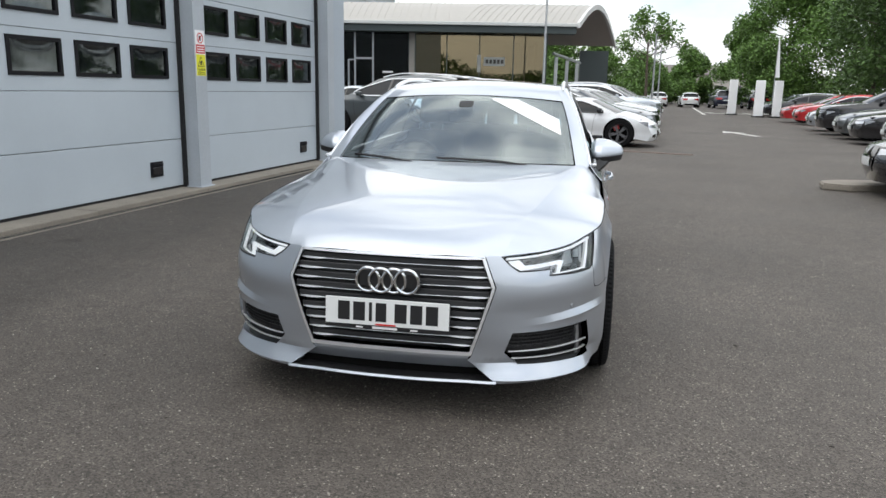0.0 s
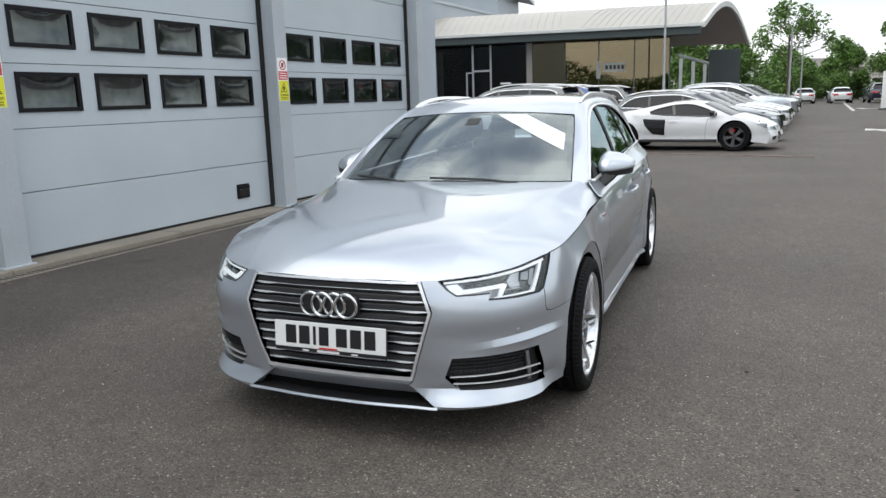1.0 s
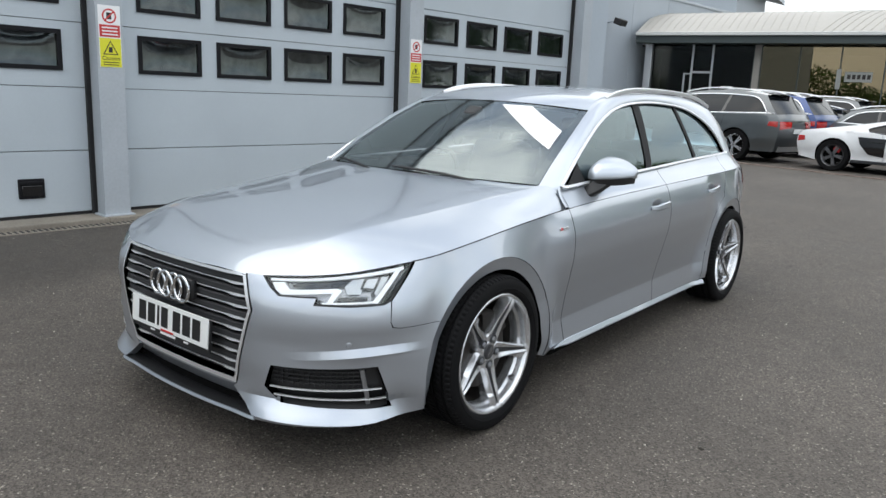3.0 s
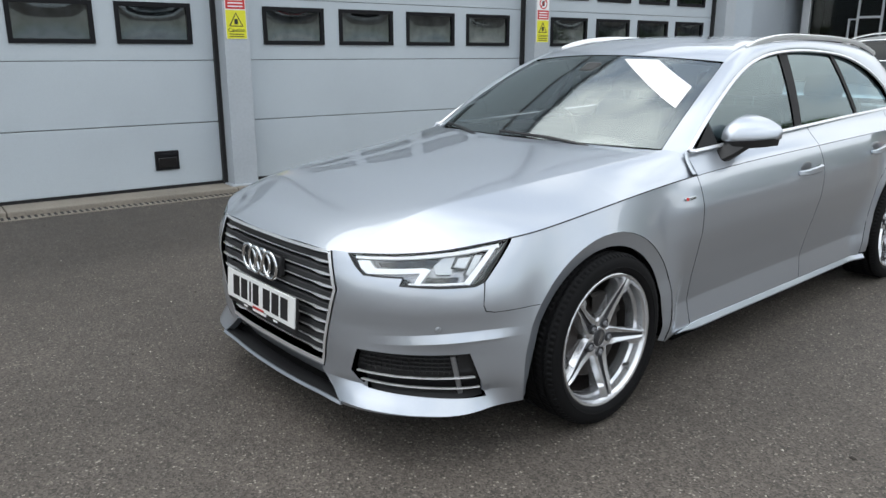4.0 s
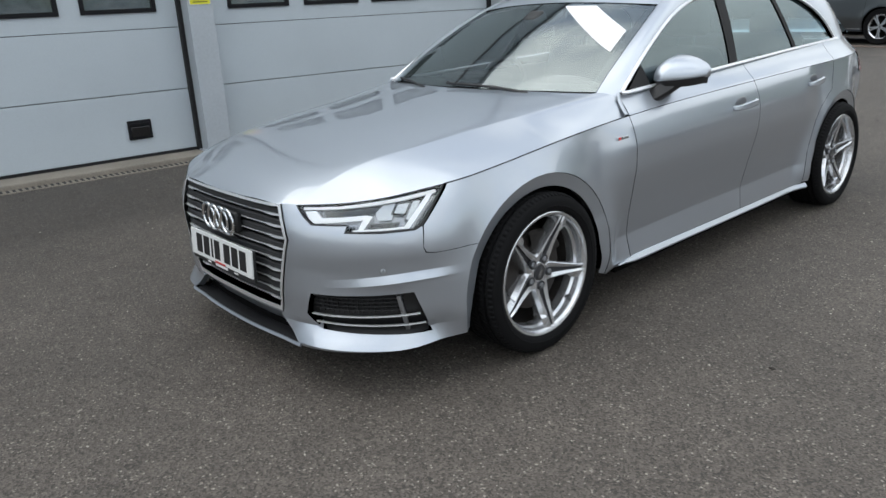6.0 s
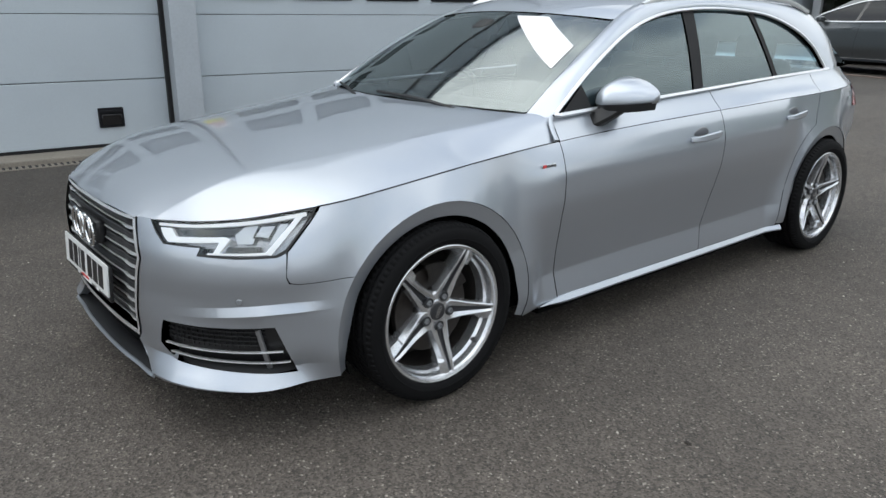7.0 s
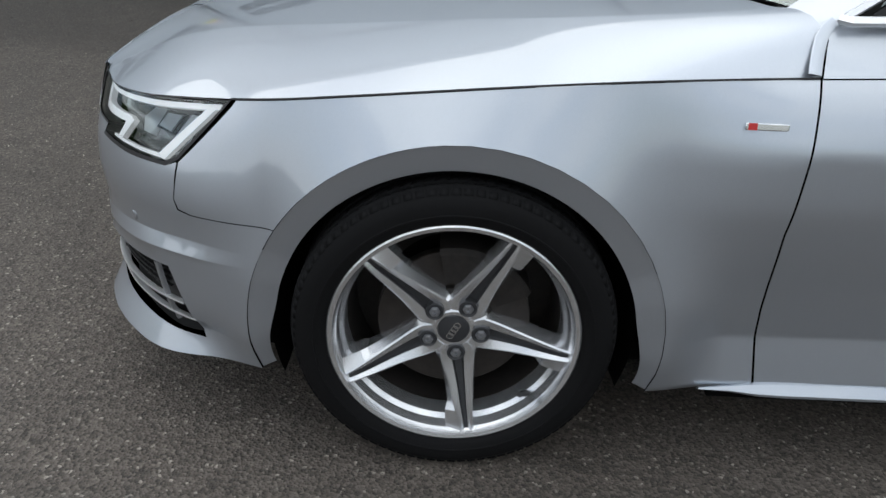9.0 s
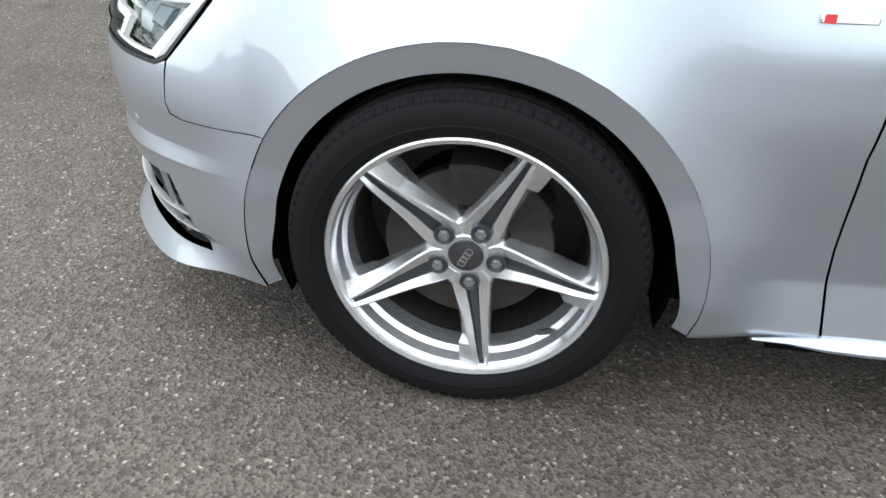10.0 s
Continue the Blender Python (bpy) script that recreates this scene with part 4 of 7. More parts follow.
def wing(s):
    out = [(0.957, 0.634), (1.066, 0.748)] + [(a, shoulder_z(plan(a)[1]) - 0.002) for a in (1.073 + 1.038 * k / 24 for k in range(25))]
    out += [(S0 + 0.594, 0.72), (S0 + 0.590, 0.583), (S0 + 0.605, 0.40), (S0 + 0.632, 0.206)]
    rear = arch_run(0, 0.206, ARCH_Z + LIP_R - 1e-4, False)
    front = arch_run(0, ARCH_Z + LIP_R - 1e-4, 0.5375, True)
    out += rear + front[1:] + [(1.14, 0.5375), (0.987, 0.537), (0.958, 0.5435), (0.9495, 0.562)]
    arch_lip(s, 0, 195, -14)
    sheet("wing_corner", car, SILVER, [(0.72, 0.575), (0.835, 0.570), (0.848, 0.625), (0.812, 0.690), (0.735, 0.66)], bonnet, step=0.02, depth=0, lift=-0.004, sides=(s,))
    crease = [[(S0 + 0.46 + 0.18 * k / 8, z * shoulder_z(0.46 + 0.18 * k / 8) / 0.86) for k in range(9)] for z in (0.3215, 0.3305)]
    w = sheet("front_wing", car, SILVER, out, skin, step=0.03, depth=0.025, sides=(s,), lines=crease)
    M = Vector((s, 1, 1))
    rim = [(skin(S0 + a, z) + Vector((-0.002, 0, -0.002))) * M for a, z in ((0.588, 0.866), (0.592, 0.880), (0.599, 0.900), (0.606, 0.918), (0.616, 0.933), (0.632, 0.945))]
    part("wing_edge", sweep(rim, 0.022, 0.004, lambda q: (0.7 * s, 0, 0.7)), SILVER, w)
    p = skin(S0 + 0.514, 0.781)
    b = part("wing_badge", block(-0.002, 0.004, -0.038, 0.038, -0.0065, 0.0065, 0.002), CHROME, w, "small chrome badge with a red corner", pose(p.x * s, p.y, p.z, 0, -9 * s))
    part("red_corner", block(0.0035 if s > 0 else -0.0055, 0.0055 if s > 0 else -0.0035, -0.033, -0.018, -0.006, 0.006), RED, b)


def door_sheets(name, s, low, high):
    """A door skin below the shoulder crease, and its shoulder above."""
    crease = [[(S0 + 0.60 + 1.85 * k / 50, z * shoulder_z(0.60 + 1.85 * k / 50) / 0.86) for k in range(51)] for z in (0.3215, 0.3305)]
    d = sheet(name, car, SILVER, low, skin, step=0.035, depth=0.016, sides=(s,), lines=crease)
    sheet("shoulder_panel", d, SILVER, high, skin, step=0.03, depth=0.016, sides=(s,))
    return d


def front_door(s):
    low = [(S0 + 0.636, 0.215), (S0 + 0.609, 0.40), (S0 + 0.594, 0.583), (S0 + 0.598, 0.72)] + along(shoulder_z, 0.602, 1.70, 16, -0.0022)
    low += [(S0 + 1.692, 0.75), (S0 + 1.668, 0.50), (S0 + 1.638, 0.215)]
    high = along(shoulder_z, 0.6015, 1.70, 16, 0.0012) + along(belt_z, 0.650, 1.70, 10, 0.0)[::-1] + [(S0 + 0.622, 0.93)]
    handle(door_sheets("front_door", s, low, high), s, 1.525, 0.797)


def rear_door(s):
    r = 0.475
    low = [(S0 + 1.642, 0.215), (S0 + 1.672, 0.50), (S0 + 1.696, 0.75)] + along(shoulder_z, 1.704, 2.712, 14, -0.0022) + [(S0 + 2.70, 0.88), (S0 + 2.655, 0.80)]
    for k in range(9):
        a = radians(112 + 50 * k / 8)
        low.append((S0 + 2.82 + r * math.cos(a), ARCH_Z + r * math.sin(a)))
    low += [(S0 + 2.352, 0.215)]
    high = along(shoulder_z, 1.704, 2.714, 14, 0.0012) + along(belt_z, 1.705, 2.72, 10, 0.0)[::-1]
    handle(door_sheets("rear_door", s, low, high), s, 2.395, 0.822)


def handle(door, s, y, z):
    M = Vector((s, 1, 1))
    n = 14
    path = []
    for k in range(n + 1):
        u = -1 + 2 * k / n
        p = skin(S0 + y + 0.115 * u, z + 0.006 * u)
        path.append((p + Vector((0.006 + 0.026 * (1 - abs(u) ** 4), 0, 0))) * M)
    h = part("handle", sweep(path, lambda u: 0.030 - 0.012 * abs(2 * u - 1) ** 3, 0.012, lambda p: (s, 0, 0.1)), SILVER, door)
    p = skin(S0 + y - 0.02, z + 0.012)
    bm = bmesh.new()
    bmesh.ops.create_uvsphere(bm, u_segments=20, v_segments=10, radius=1)
    for v in bm.verts:
        v.co = (v.co.x * 0.005, v.co.y * 0.058, v.co.z * 0.030)
    # flat dark oval: the cup's shade is coloured in, no hollow is cut
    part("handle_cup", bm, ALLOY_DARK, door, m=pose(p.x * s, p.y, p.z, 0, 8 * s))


def quarter(s):
    r = 0.475
    out = [(S0 + 2.356, 0.236)] + [(S0 + 2.82 + r * math.cos(radians(162 - 50 * k / 8)) + 0.004, ARCH_Z + r * math.sin(radians(162 - 50 * k / 8))) for k in range(9)]
    out += [(S0 + 2.66, 0.80), (S0 + 2.705, 0.88)] + along(shoulder_z, 2.716, 3.50, 10, -0.0022) + [(5.12, 0.80), (5.10, 0.24), (S0 + 3.26, 0.24)]
    out += arch_run(2.82, 0.24, ARCH_Z + LIP_R - 1e-4, False) + arch_run(2.82, ARCH_Z + LIP_R - 1e-4, 0.236, True)[1:]
    arch_lip(s, 2.82, 191, -11)
    q = sheet("rear_quarter", car, SILVER, out, skin, step=0.035, depth=0.02, sides=(s,))
    sheet("shoulder_panel", q, SILVER, along(shoulder_z, 2.718, 3.50, 10, 0.0012) + [(5.09, 1.0), (S0 + 3.4, 1.015)] + along(belt_z, 2.725, 3.30, 8, 0.0)[::-1], skin, step=0.03, depth=0.016, sides=(s,))
    lamp = [(4.80, 0.80), (5.10, 0.79), (5.10, 0.925), (4.85, 0.915)]
    sheet("tail_light", car, material("tail lamp", (0.35, 0.01, 0.01), 0.12, coat=1.0), lamp, skin, step=0.04, depth=0.01, lift=0.004, sides=(s,), label="red tail light")


for side in (1, -1):
    wing(side), front_door(side), rear_door(side), quarter(side)
sheet("tailgate", car, SILVER, [(5.13, 0.24), (5.95, 0.24), (5.95, 1.0), (5.13, 1.0)], skin, step=0.06, depth=0.02, sides=(1, -1))


def sill(s):
    M = Vector((s, 1, 1))
    path = [(skin(S0 + 0.515 + 1.885 * k / 30, 0.206) + Vector((0.004, 0, 0))) * M for k in range(31)]
    part("sill", sweep(path, lambda u: 0.034 * (0.12 + 0.88 * smooth(0, 0.09, u)), 0.014, lambda p: (s * 0.85, 0, 0.55)), SILVER, car)
    low = [(skin(S0 + 0.60 + 1.75 * k / 30, 0.20) + Vector((-0.05, 0, 0))) * M for k in range(31)]
    part("sill_underside", sweep(low, 0.07, 0.03, lambda p: (s, 0, 0.0)), DARK, car)


for side in (1, -1):
    sill(side)


# added near-black inner shell, so that gaps stay dark, and wheel housings
def shell():
    R = LIP_R + 0.035
    crown = ARCH_Z + R - 1e-4
    rim = [(0.0, 0.20), (1.03, 0.20)] + arch_run(0, 0.20, crown, True, r=R) + arch_run(0, crown, 0.20, False, r=R)[1:]
    rim += arch_run(2.82, 0.20, crown, True, r=R) + arch_run(2.82, crown, 0.20, False, r=R)[1:] + [(5.95, 0.20), (5.95, 0.94), (S0 + 2.8, 0.90), (S0 + 0.6, 0.845), (1.08, 0.745), (0.96, 0.60), (0.5, 0.55), (0.0, 0.55)]
    sheet("inner_shell", car, DARK, rim, skin, step=0.045, depth=0, lift=-0.085, sides=(1, -1))
    for hub in WHEELS:
        for s in (1, -1):
            bm = lathe([(0.372, 0.50), (0.372, 0.80), (0.374, 0.846)], 48, "x", math.radians(220), math.radians(-20))
            part("wheel_housing", bm, DARK, car, m=pose(0, hub, ARCH_Z) @ Matrix.Diagonal((s, 1, 1, 1)))
            part("housing_wall", block(0.49 * s - 0.005, 0.49 * s + 0.005, hub - 0.40, hub + 0.40, 0.16, 0.72), DARK, car)
    part("underbody", block(-0.70, 0.70, -0.62, 3.4, 0.150, 0.20), DARK, car)
    # unseen slab out to the sills, added to deepen the shadow below the car
    part("shadow_slab", block(-0.83, 0.83, 0.56, 2.32, 0.155, 0.200), DARK, car)


shell()


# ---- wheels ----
# alloy in grooves and nut pockets, darkened in colour for the shade there
GROOVE = material("groove and pocket shade", (0.045, 0.046, 0.05), 0.5, 0.3)


def spoke_mesh(x0):
    """One spoke along +y: two sharp ridges that close towards the rim with a groove between them; one flank is broad and steps out near the rim."""
    bm = bmesh.new()
    rows = []
    left = hermite([(0.036, -0.022), (0.055, -0.030), (0.13, -0.0185), (0.236, -0.0035)])
    right = hermite([(0.036, 0.024), (0.055, 0.034), (0.13, 0.0255), (0.236, 0.0165)])
    edge_l = hermite([(0.036, -0.027), (0.060, -0.043), (0.085, -0.036), (0.13, -0.0315), (0.178, -0.0285), (0.186, -0.0345), (0.236, -0.0370)])
    edge_r = hermite([(0.036, 0.027), (0.060, 0.043), (0.085, 0.037), (0.13, 0.033), (0.20, 0.0245), (0.236, 0.0235)])
    for r in (0.036, 0.046, 0.055, 0.062, 0.070, 0.085, 0.10, 0.12, 0.14, 0.16, 0.177, 0.179, 0.190, 0.205, 0.22, 0.237):
        lift = 0.030 * smooth(0.03, 0.25, r) + 0.006 * smooth(0.12, 0.24, r)
        keep = smooth(0.050, 0.075, r)
        lo, hi = left(r), right(r)
        mid, half = (lo + hi) / 2, (hi - lo) / 2
        groove = 0.012 * smooth(0.056, 0.07, r) * (1 - 0.6 * smooth(0.20, 0.236, r))
        shelf = smooth(0.177, 0.190, r)
        dl = (0.019 - 0.012 * shelf) * keep + 0.002
        dr = 0.015 * keep * (1 - 0.4 * smooth(0.18, 0.236, r)) + 0.002
        across = [(edge_l(r) + 0.004, -0.058), (edge_l(r), -dl), (lo - 0.0035, -0.0012), (lo, 0.0008 * keep), (mid - half * 0.40, -0.0045 * keep), (mid - half * 0.26, -groove), (mid + half * 0.26, -groove), (mid + half * 0.40, -0.0045 * keep), (hi, 0.0008 * keep), (hi + 0.0035, -0.0012), (edge_r(r), -dr), (edge_r(r) - 0.004, -0.058)]
        rows.append([bm.verts.new((x0 + lift + h, r, f)) for f, h in across])
    for a, b in zip(rows, rows[1:]):
        for i in range(len(a) - 1):
            # the slot's walls and floor take the darkened material
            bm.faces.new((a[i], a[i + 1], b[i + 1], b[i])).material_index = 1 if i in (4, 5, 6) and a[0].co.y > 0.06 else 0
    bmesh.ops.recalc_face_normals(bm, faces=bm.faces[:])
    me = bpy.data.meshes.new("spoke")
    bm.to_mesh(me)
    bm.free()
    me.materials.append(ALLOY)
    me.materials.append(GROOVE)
    me.polygons.foreach_set("use_smooth", [True] * len(me.polygons))
    me.set_sharp_from_angle(angle=radians(20))
    return me


CAPGREY = material("hub cap grey", (0.045, 0.046, 0.05), 0.35, 0.3)


def build_wheel(name_label):
    wheel = thing("wheel", None)
    wheel.parent = car
    R = 0.325
    tread = [(0.244, -0.09), (0.266, -0.108), (0.295, -0.113), (0.312, -0.107)]
    for w in (-0.075, -0.03, 0.03, 0.075):
        tread += [(R - 0.001, w - 0.012 if w < 0 else w - 0.006), (R - 0.008, w - 0.004), (R - 0.008, w + 0.004), (R - 0.001, w + 0.006 if w < 0 else w + 0.012)]
    tread += [(0.314, 0.107), (0.303, 0.114), (0.290, 0.1178), (0.2765, 0.1180), (0.2755, 0.1192), (0.2735, 0.1192), (0.2725, 0.1175), (0.263, 0.1150), (0.2575, 0.1115), (0.2545, 0.1075), (0.250, 0.103), (0.245, 0.086)]
    tyre = part("tyre", lathe(tread, 120), RUBBER, wheel, "black rubber tyre", sharp=40)
    bm = bmesh.new()
    for k in range(90):
        for w, lean in ((-0.052, 0.016), (0.052, -0.016), (0.0, 0.0), (0.094, 0.0)):
            m = bmesh.ops.create_cube(bm, size=1)["verts"]
            a = math.tau * (k + (0.5 if w < 0 else 0)) / 90
            tilt = 0.35 if abs(w) > 0.09 else 0.0
            rot = Matrix.Rotation(a, 4, "X") @ Matrix.Translation((w, 0, R - 0.0055 - (0.004 if tilt else 0))) @ Matrix.Rotation((-1 if w < 0 else 1) * tilt, 4, "Y") @ Matrix.Rotation(lean * 20, 4, "Z")
            for v in m:
                v.co = rot @ Vector((v.co.x * 0.030, v.co.y * 0.017, v.co.z * 0.009))
    tagged(part("tread_block", bm, RUBBER, tyre), kind="stuff")
    rim = part("rim", lathe([(0.2195, 0.022), (0.2215, 0.060), (0.2290, 0.070), (0.2330, 0.092), (0.2370, 0.0975), (0.2400, 0.1065), (0.2480, 0.1090), (0.2512, 0.1070), (0.2515, 0.092)], 96), ALLOY, wheel, "silver five-spoke alloy rim", sharp=22)
    # same alloy as the rim, coloured near black for the shade behind the spokes
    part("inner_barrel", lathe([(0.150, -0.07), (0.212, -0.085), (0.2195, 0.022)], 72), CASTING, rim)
    x0 = 0.064
    spoke_data = spoke_mesh(x0)
    for k in range(5):
        put("spoke", spoke_data, rim, pose(0, 0, 0, 72 * k))
    part("hub_disc", lathe([(0.026, 0.002), (0.040, 0.002), (0.052, -0.004), (0.060, -0.02), (0.060, -0.05)], 60), ALLOY, rim, m=pose(x0, 0, 0))
    part("hub_cap", lathe([(0.001, 0.0085), (0.022, 0.0078), (0.0305, 0.0058), (0.0335, 0.001), (0.0335, -0.01)], 36), CAPGREY, rim, "dark grey hub cap", pose(x0, 0, 0))
    for k in range(4):
        part("cap_ring", lathe([(0.0056, 0.0075), (0.0056, 0.0102), (0.0074, 0.0102), (0.0074, 0.0075)], 16), CHROME, rim, m=pose(x0, (k - 1.5) * 0.0095, 0, -62))
    for k in range(5):
        a = math.tau * k / 5
        spot = pose(x0, 0.0565 * math.cos(a), 0.0565 * math.sin(a))
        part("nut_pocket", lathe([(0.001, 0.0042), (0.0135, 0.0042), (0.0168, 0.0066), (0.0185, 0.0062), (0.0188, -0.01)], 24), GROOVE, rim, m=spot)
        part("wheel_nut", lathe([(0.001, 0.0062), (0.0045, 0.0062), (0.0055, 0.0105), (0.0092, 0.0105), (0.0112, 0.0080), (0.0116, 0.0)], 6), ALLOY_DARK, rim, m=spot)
    part("valve", rod((0.070, -0.057, -0.214), (0.100, -0.050, -0.188), 0.0068, 0.0055), BLACK, rim)
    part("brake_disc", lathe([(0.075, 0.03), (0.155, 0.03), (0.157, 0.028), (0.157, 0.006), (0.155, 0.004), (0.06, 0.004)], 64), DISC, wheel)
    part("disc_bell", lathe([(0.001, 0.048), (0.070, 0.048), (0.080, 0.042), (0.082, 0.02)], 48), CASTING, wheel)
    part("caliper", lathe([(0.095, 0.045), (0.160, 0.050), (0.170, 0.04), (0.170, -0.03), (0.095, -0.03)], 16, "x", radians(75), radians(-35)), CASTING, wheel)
    # near-black disc shuts the wheel's back; the hollow's shade is its colour
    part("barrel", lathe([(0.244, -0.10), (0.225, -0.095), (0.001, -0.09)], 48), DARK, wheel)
    return wheel


first = build_wheel("")
first.matrix_basis = pose(0.803, 0, HUB_Z, 62, 0, 0)
for y, spin in ((2.82, 12),):
    copy_thing(first, pose(0.800, y, HUB_Z, spin, 0, 0))
for y, spin in ((0, 30), (2.82, 80)):
    copy_thing(first, pose(-0.800, y, HUB_Z, spin, 0, 180))


# ---- glasshouse ----
UPPER = spline([(0.722, 0.500, 0.895), (0.700, 0.585, 0.955), (0.665, 0.80, 1.085), (0.615, 1.08, 1.232), (0.558, 1.36, 1.348), (0.540, 1.62, 1.388), (0.536, 2.1, 1.402), (0.532, 2.6, 1.392), (0.540, 2.95, 1.362), (0.552, 3.16, 1.30), (0.592, 3.31, 1.18), (0.632, 3.375, 1.03), (0.632, 3.40, 0.95)], 0.03)
LOWER = spline([(0.772, 0.592, 0.912), (0.779, 0.645, 0.950), (0.730, 0.90, 1.106), (0.672, 1.20, 1.246), (0.632, 1.48, 1.318), (0.614, 1.78, 1.345), (0.612, 2.1, 1.345), (0.622, 2.45, 1.318), (0.655, 2.72, 1.245), (0.695, 2.88, 1.150), (0.742, 2.98, 1.024), (0.748, 3.02, 1.010), (0.752, 3.10, 0.975)], 0.03)


def run_at(run, u):
    k = min(max(u, 0.0), 1.0) * (len(run) - 1)
    i = min(int(k), len(run) - 2)
    return run[i].lerp(run[i + 1], k - i)


def pillar_skin(u, v):
    """From the screen's and roof's edge (v 0) to the side windows' edge (v 1)."""
    a, b = run_at(UPPER, u), run_at(LOWER, u)
    p = a.lerp(b, v)
    out = Vector((1, 0, 0.75)).normalized()
    return p + out * 0.022 * (1 - (2 * v - 1) ** 2) * smooth(0.02, 0.16, u)


for side in (1, -1):
    sheet("side_frame", car, SILVER, [(0, 0), (1, 0), (1, 1), (0, 1)], lambda a, b: pillar_skin(a, b), step=0.02, depth=0.02, sides=(side,), core=(0, 1.8, 0.9))


def roof_skin(u, v):
    """u -1..1 across, v 0..1 from the screen's top to the tail."""
    k = 0.254 + v * 0.55
    p = run_at(UPPER, k)
    return Vector((p.x * u, p.y - 0.12 * (1 - u * u) * (1 - v) ** 2, p.z + 0.030 * (1 - u * u)))


sheet("roof", car, SILVER, [(-1, 0), (1, 0), (1, 1), (-1, 1)], roof_skin, step=0.06, depth=0.02, core=(0, 1.8, 0.9))


def screen_skin(u, v):
    side = run_at(UPPER, 0.030 + 0.222 * v)
    w = side.x - 0.006
    y = side.y - (1 - u * u) * (0.180 - 0.06 * v)
    z = side.z + (1 - u * u) * (0.012 + 0.020 * v)
    return Vector((w * u, y, z - 0.004))


screen = sheet("windscreen", car, SCREEN, [(-1, 0), (1, 0), (1, 1), (-1, 1)], screen_skin, step=0.06, depth=0.0, core=(0, 1.8, 0.9), label="clear windscreen reflecting the clouds")
screen.visible_shadow = False
sheet("screen_border", car, GLOSS, [(-1, 0), (1, 0), (1, 1), (-1, 1)], screen_skin, holes=[[(-0.945, 0.10), (0.945, 0.10), (0.94, 0.955), (-0.94, 0.955)]], step=0.06, depth=0.0, lift=-0.004, core=(0, 1.8, 0.9))
sheet("paper_banner", car, PAPER, [(0.235, 0.955), (0.53, 0.965), (0.925, 0.655), (0.925, 0.405)], screen_skin, step=0.06, depth=0.001, lift=0.002, core=(0, 1.8, 0.9), label="white paper strip across the windscreen corner")
part("cowl", block(-0.62, 0.62, 0.50, 0.60, 0.86, 0.945, 0.01), BLACK, car)


def wiper(pts, lift):
    path = spline([screen_skin(a, b) + Vector((0, -0.010, lift)) for a, b in pts], 0.03)
    part("wiper", sweep(path, lambda u: 0.014 - 0.006 * u, 0.010, lambda p: (0, -0.6, 0.8)), BLACK, car, "black wiper arm")


wiper([(0.62, -0.03), (0.35, 0.0), (-0.10, 0.022)], 0.006)
wiper([(-0.30, -0.03), (-0.55, 0.0), (-0.85, 0.03)], 0.006)


def top_z(y):
    """Height of the side windows' upper edge."""
    best = None
    for a, b in zip(LOWER, LOWER[1:]):
        if a.y <= y <= b.y:
            best = a.z + (b.z - a.z) * (y - a.y) / (b.y - a.y)
    return best or 1.0


def pane(name, s, ys, holes=()):
    """A side window between slanted posts: ys = bottom front, bottom rear, top front, top rear."""
    b0, b1, t0, t1 = ys
    out = [(b0 + (b1 - b0) * k / 8, belt_z(b0 + (b1 - b0) * k / 8) + 0.002) for k in range(9)]
    out += [(t1 + (t0 - t1) * k / 10, top_z(t1 + (t0 - t1) * k / 10) - 0.004) for k in range(11)]
    ob = sheet(name, car, SIDE, out, glasshouse, step=0.05, depth=0.0, sides=(s,), lift=-0.006, label="tinted side window")
    ob.visible_shadow = False


def post_panel(s, ys):
    b0, b1, t0, t1 = ys
    out = [(b0, belt_z(b0) + 0.002), (b1, belt_z(b1) + 0.002), (t1, top_z(t1) - 0.008), (t0, top_z(t0) - 0.008)]
    sheet("door_post", car, GAP, out, glasshouse, step=0.05, depth=0.01, sides=(s,), lift=-0.001, label="gloss black window post")


for side in (1, -1):
    pane("front_side_window", side, (0.69, 1.60, 0.715, 1.695))
    post_panel(side, (1.585, 1.66, 1.68, 1.775))
    pane("rear_side_window", side, (1.655, 2.36, 1.77, 2.31))
    post_panel(side, (2.345, 2.385, 2.285, 2.33))
    pane("quarter_window", side, (2.38, 2.955, 2.325, 2.94))
    M = Vector((side, 1, 1))
    trim = [(p + Vector((0.002, 0, -0.004))) * M for p in LOWER if 0.64 < p.y < 3.01]
    belt = [(glasshouse(0.648 + 2.352 * k / 40, belt_z(0.648 + 2.352 * k / 40)) + Vector((0.010, 0, 0))) * M for k in range(41)]
    tip = Vector((0.793 * side, 0.638, 0.946))
    trim, belt = [tip] + trim, [tip] + belt
    part("window_trim", sweep(trim, 0.015, 0.010, lambda p: (side, 0, 0.7)), BRIGHT, car, "bright window surround")
    part("belt_trim", sweep(belt, 0.016, 0.012, lambda p: (side, 0, 0.55)), BRIGHT, car, "bright belt strip")
    rail = spline([Vector((0.574, 1.43, 1.345)), Vector((0.572, 1.55, 1.376)), Vector((0.566, 1.75, 1.400)), Vector((0.560, 2.0, 1.408)), Vector((0.560, 2.5, 1.400)), Vector((0.566, 2.80, 1.374)), Vector((0.578, 3.0, 1.322))], 0.03)
    part("roof_rail", sweep([p * M for p in rail], lambda u: 0.026, 0.024, lambda p: (0.3 * side, 0, 1), corner=0.5), SATIN, car, "bright aluminium roof rail")


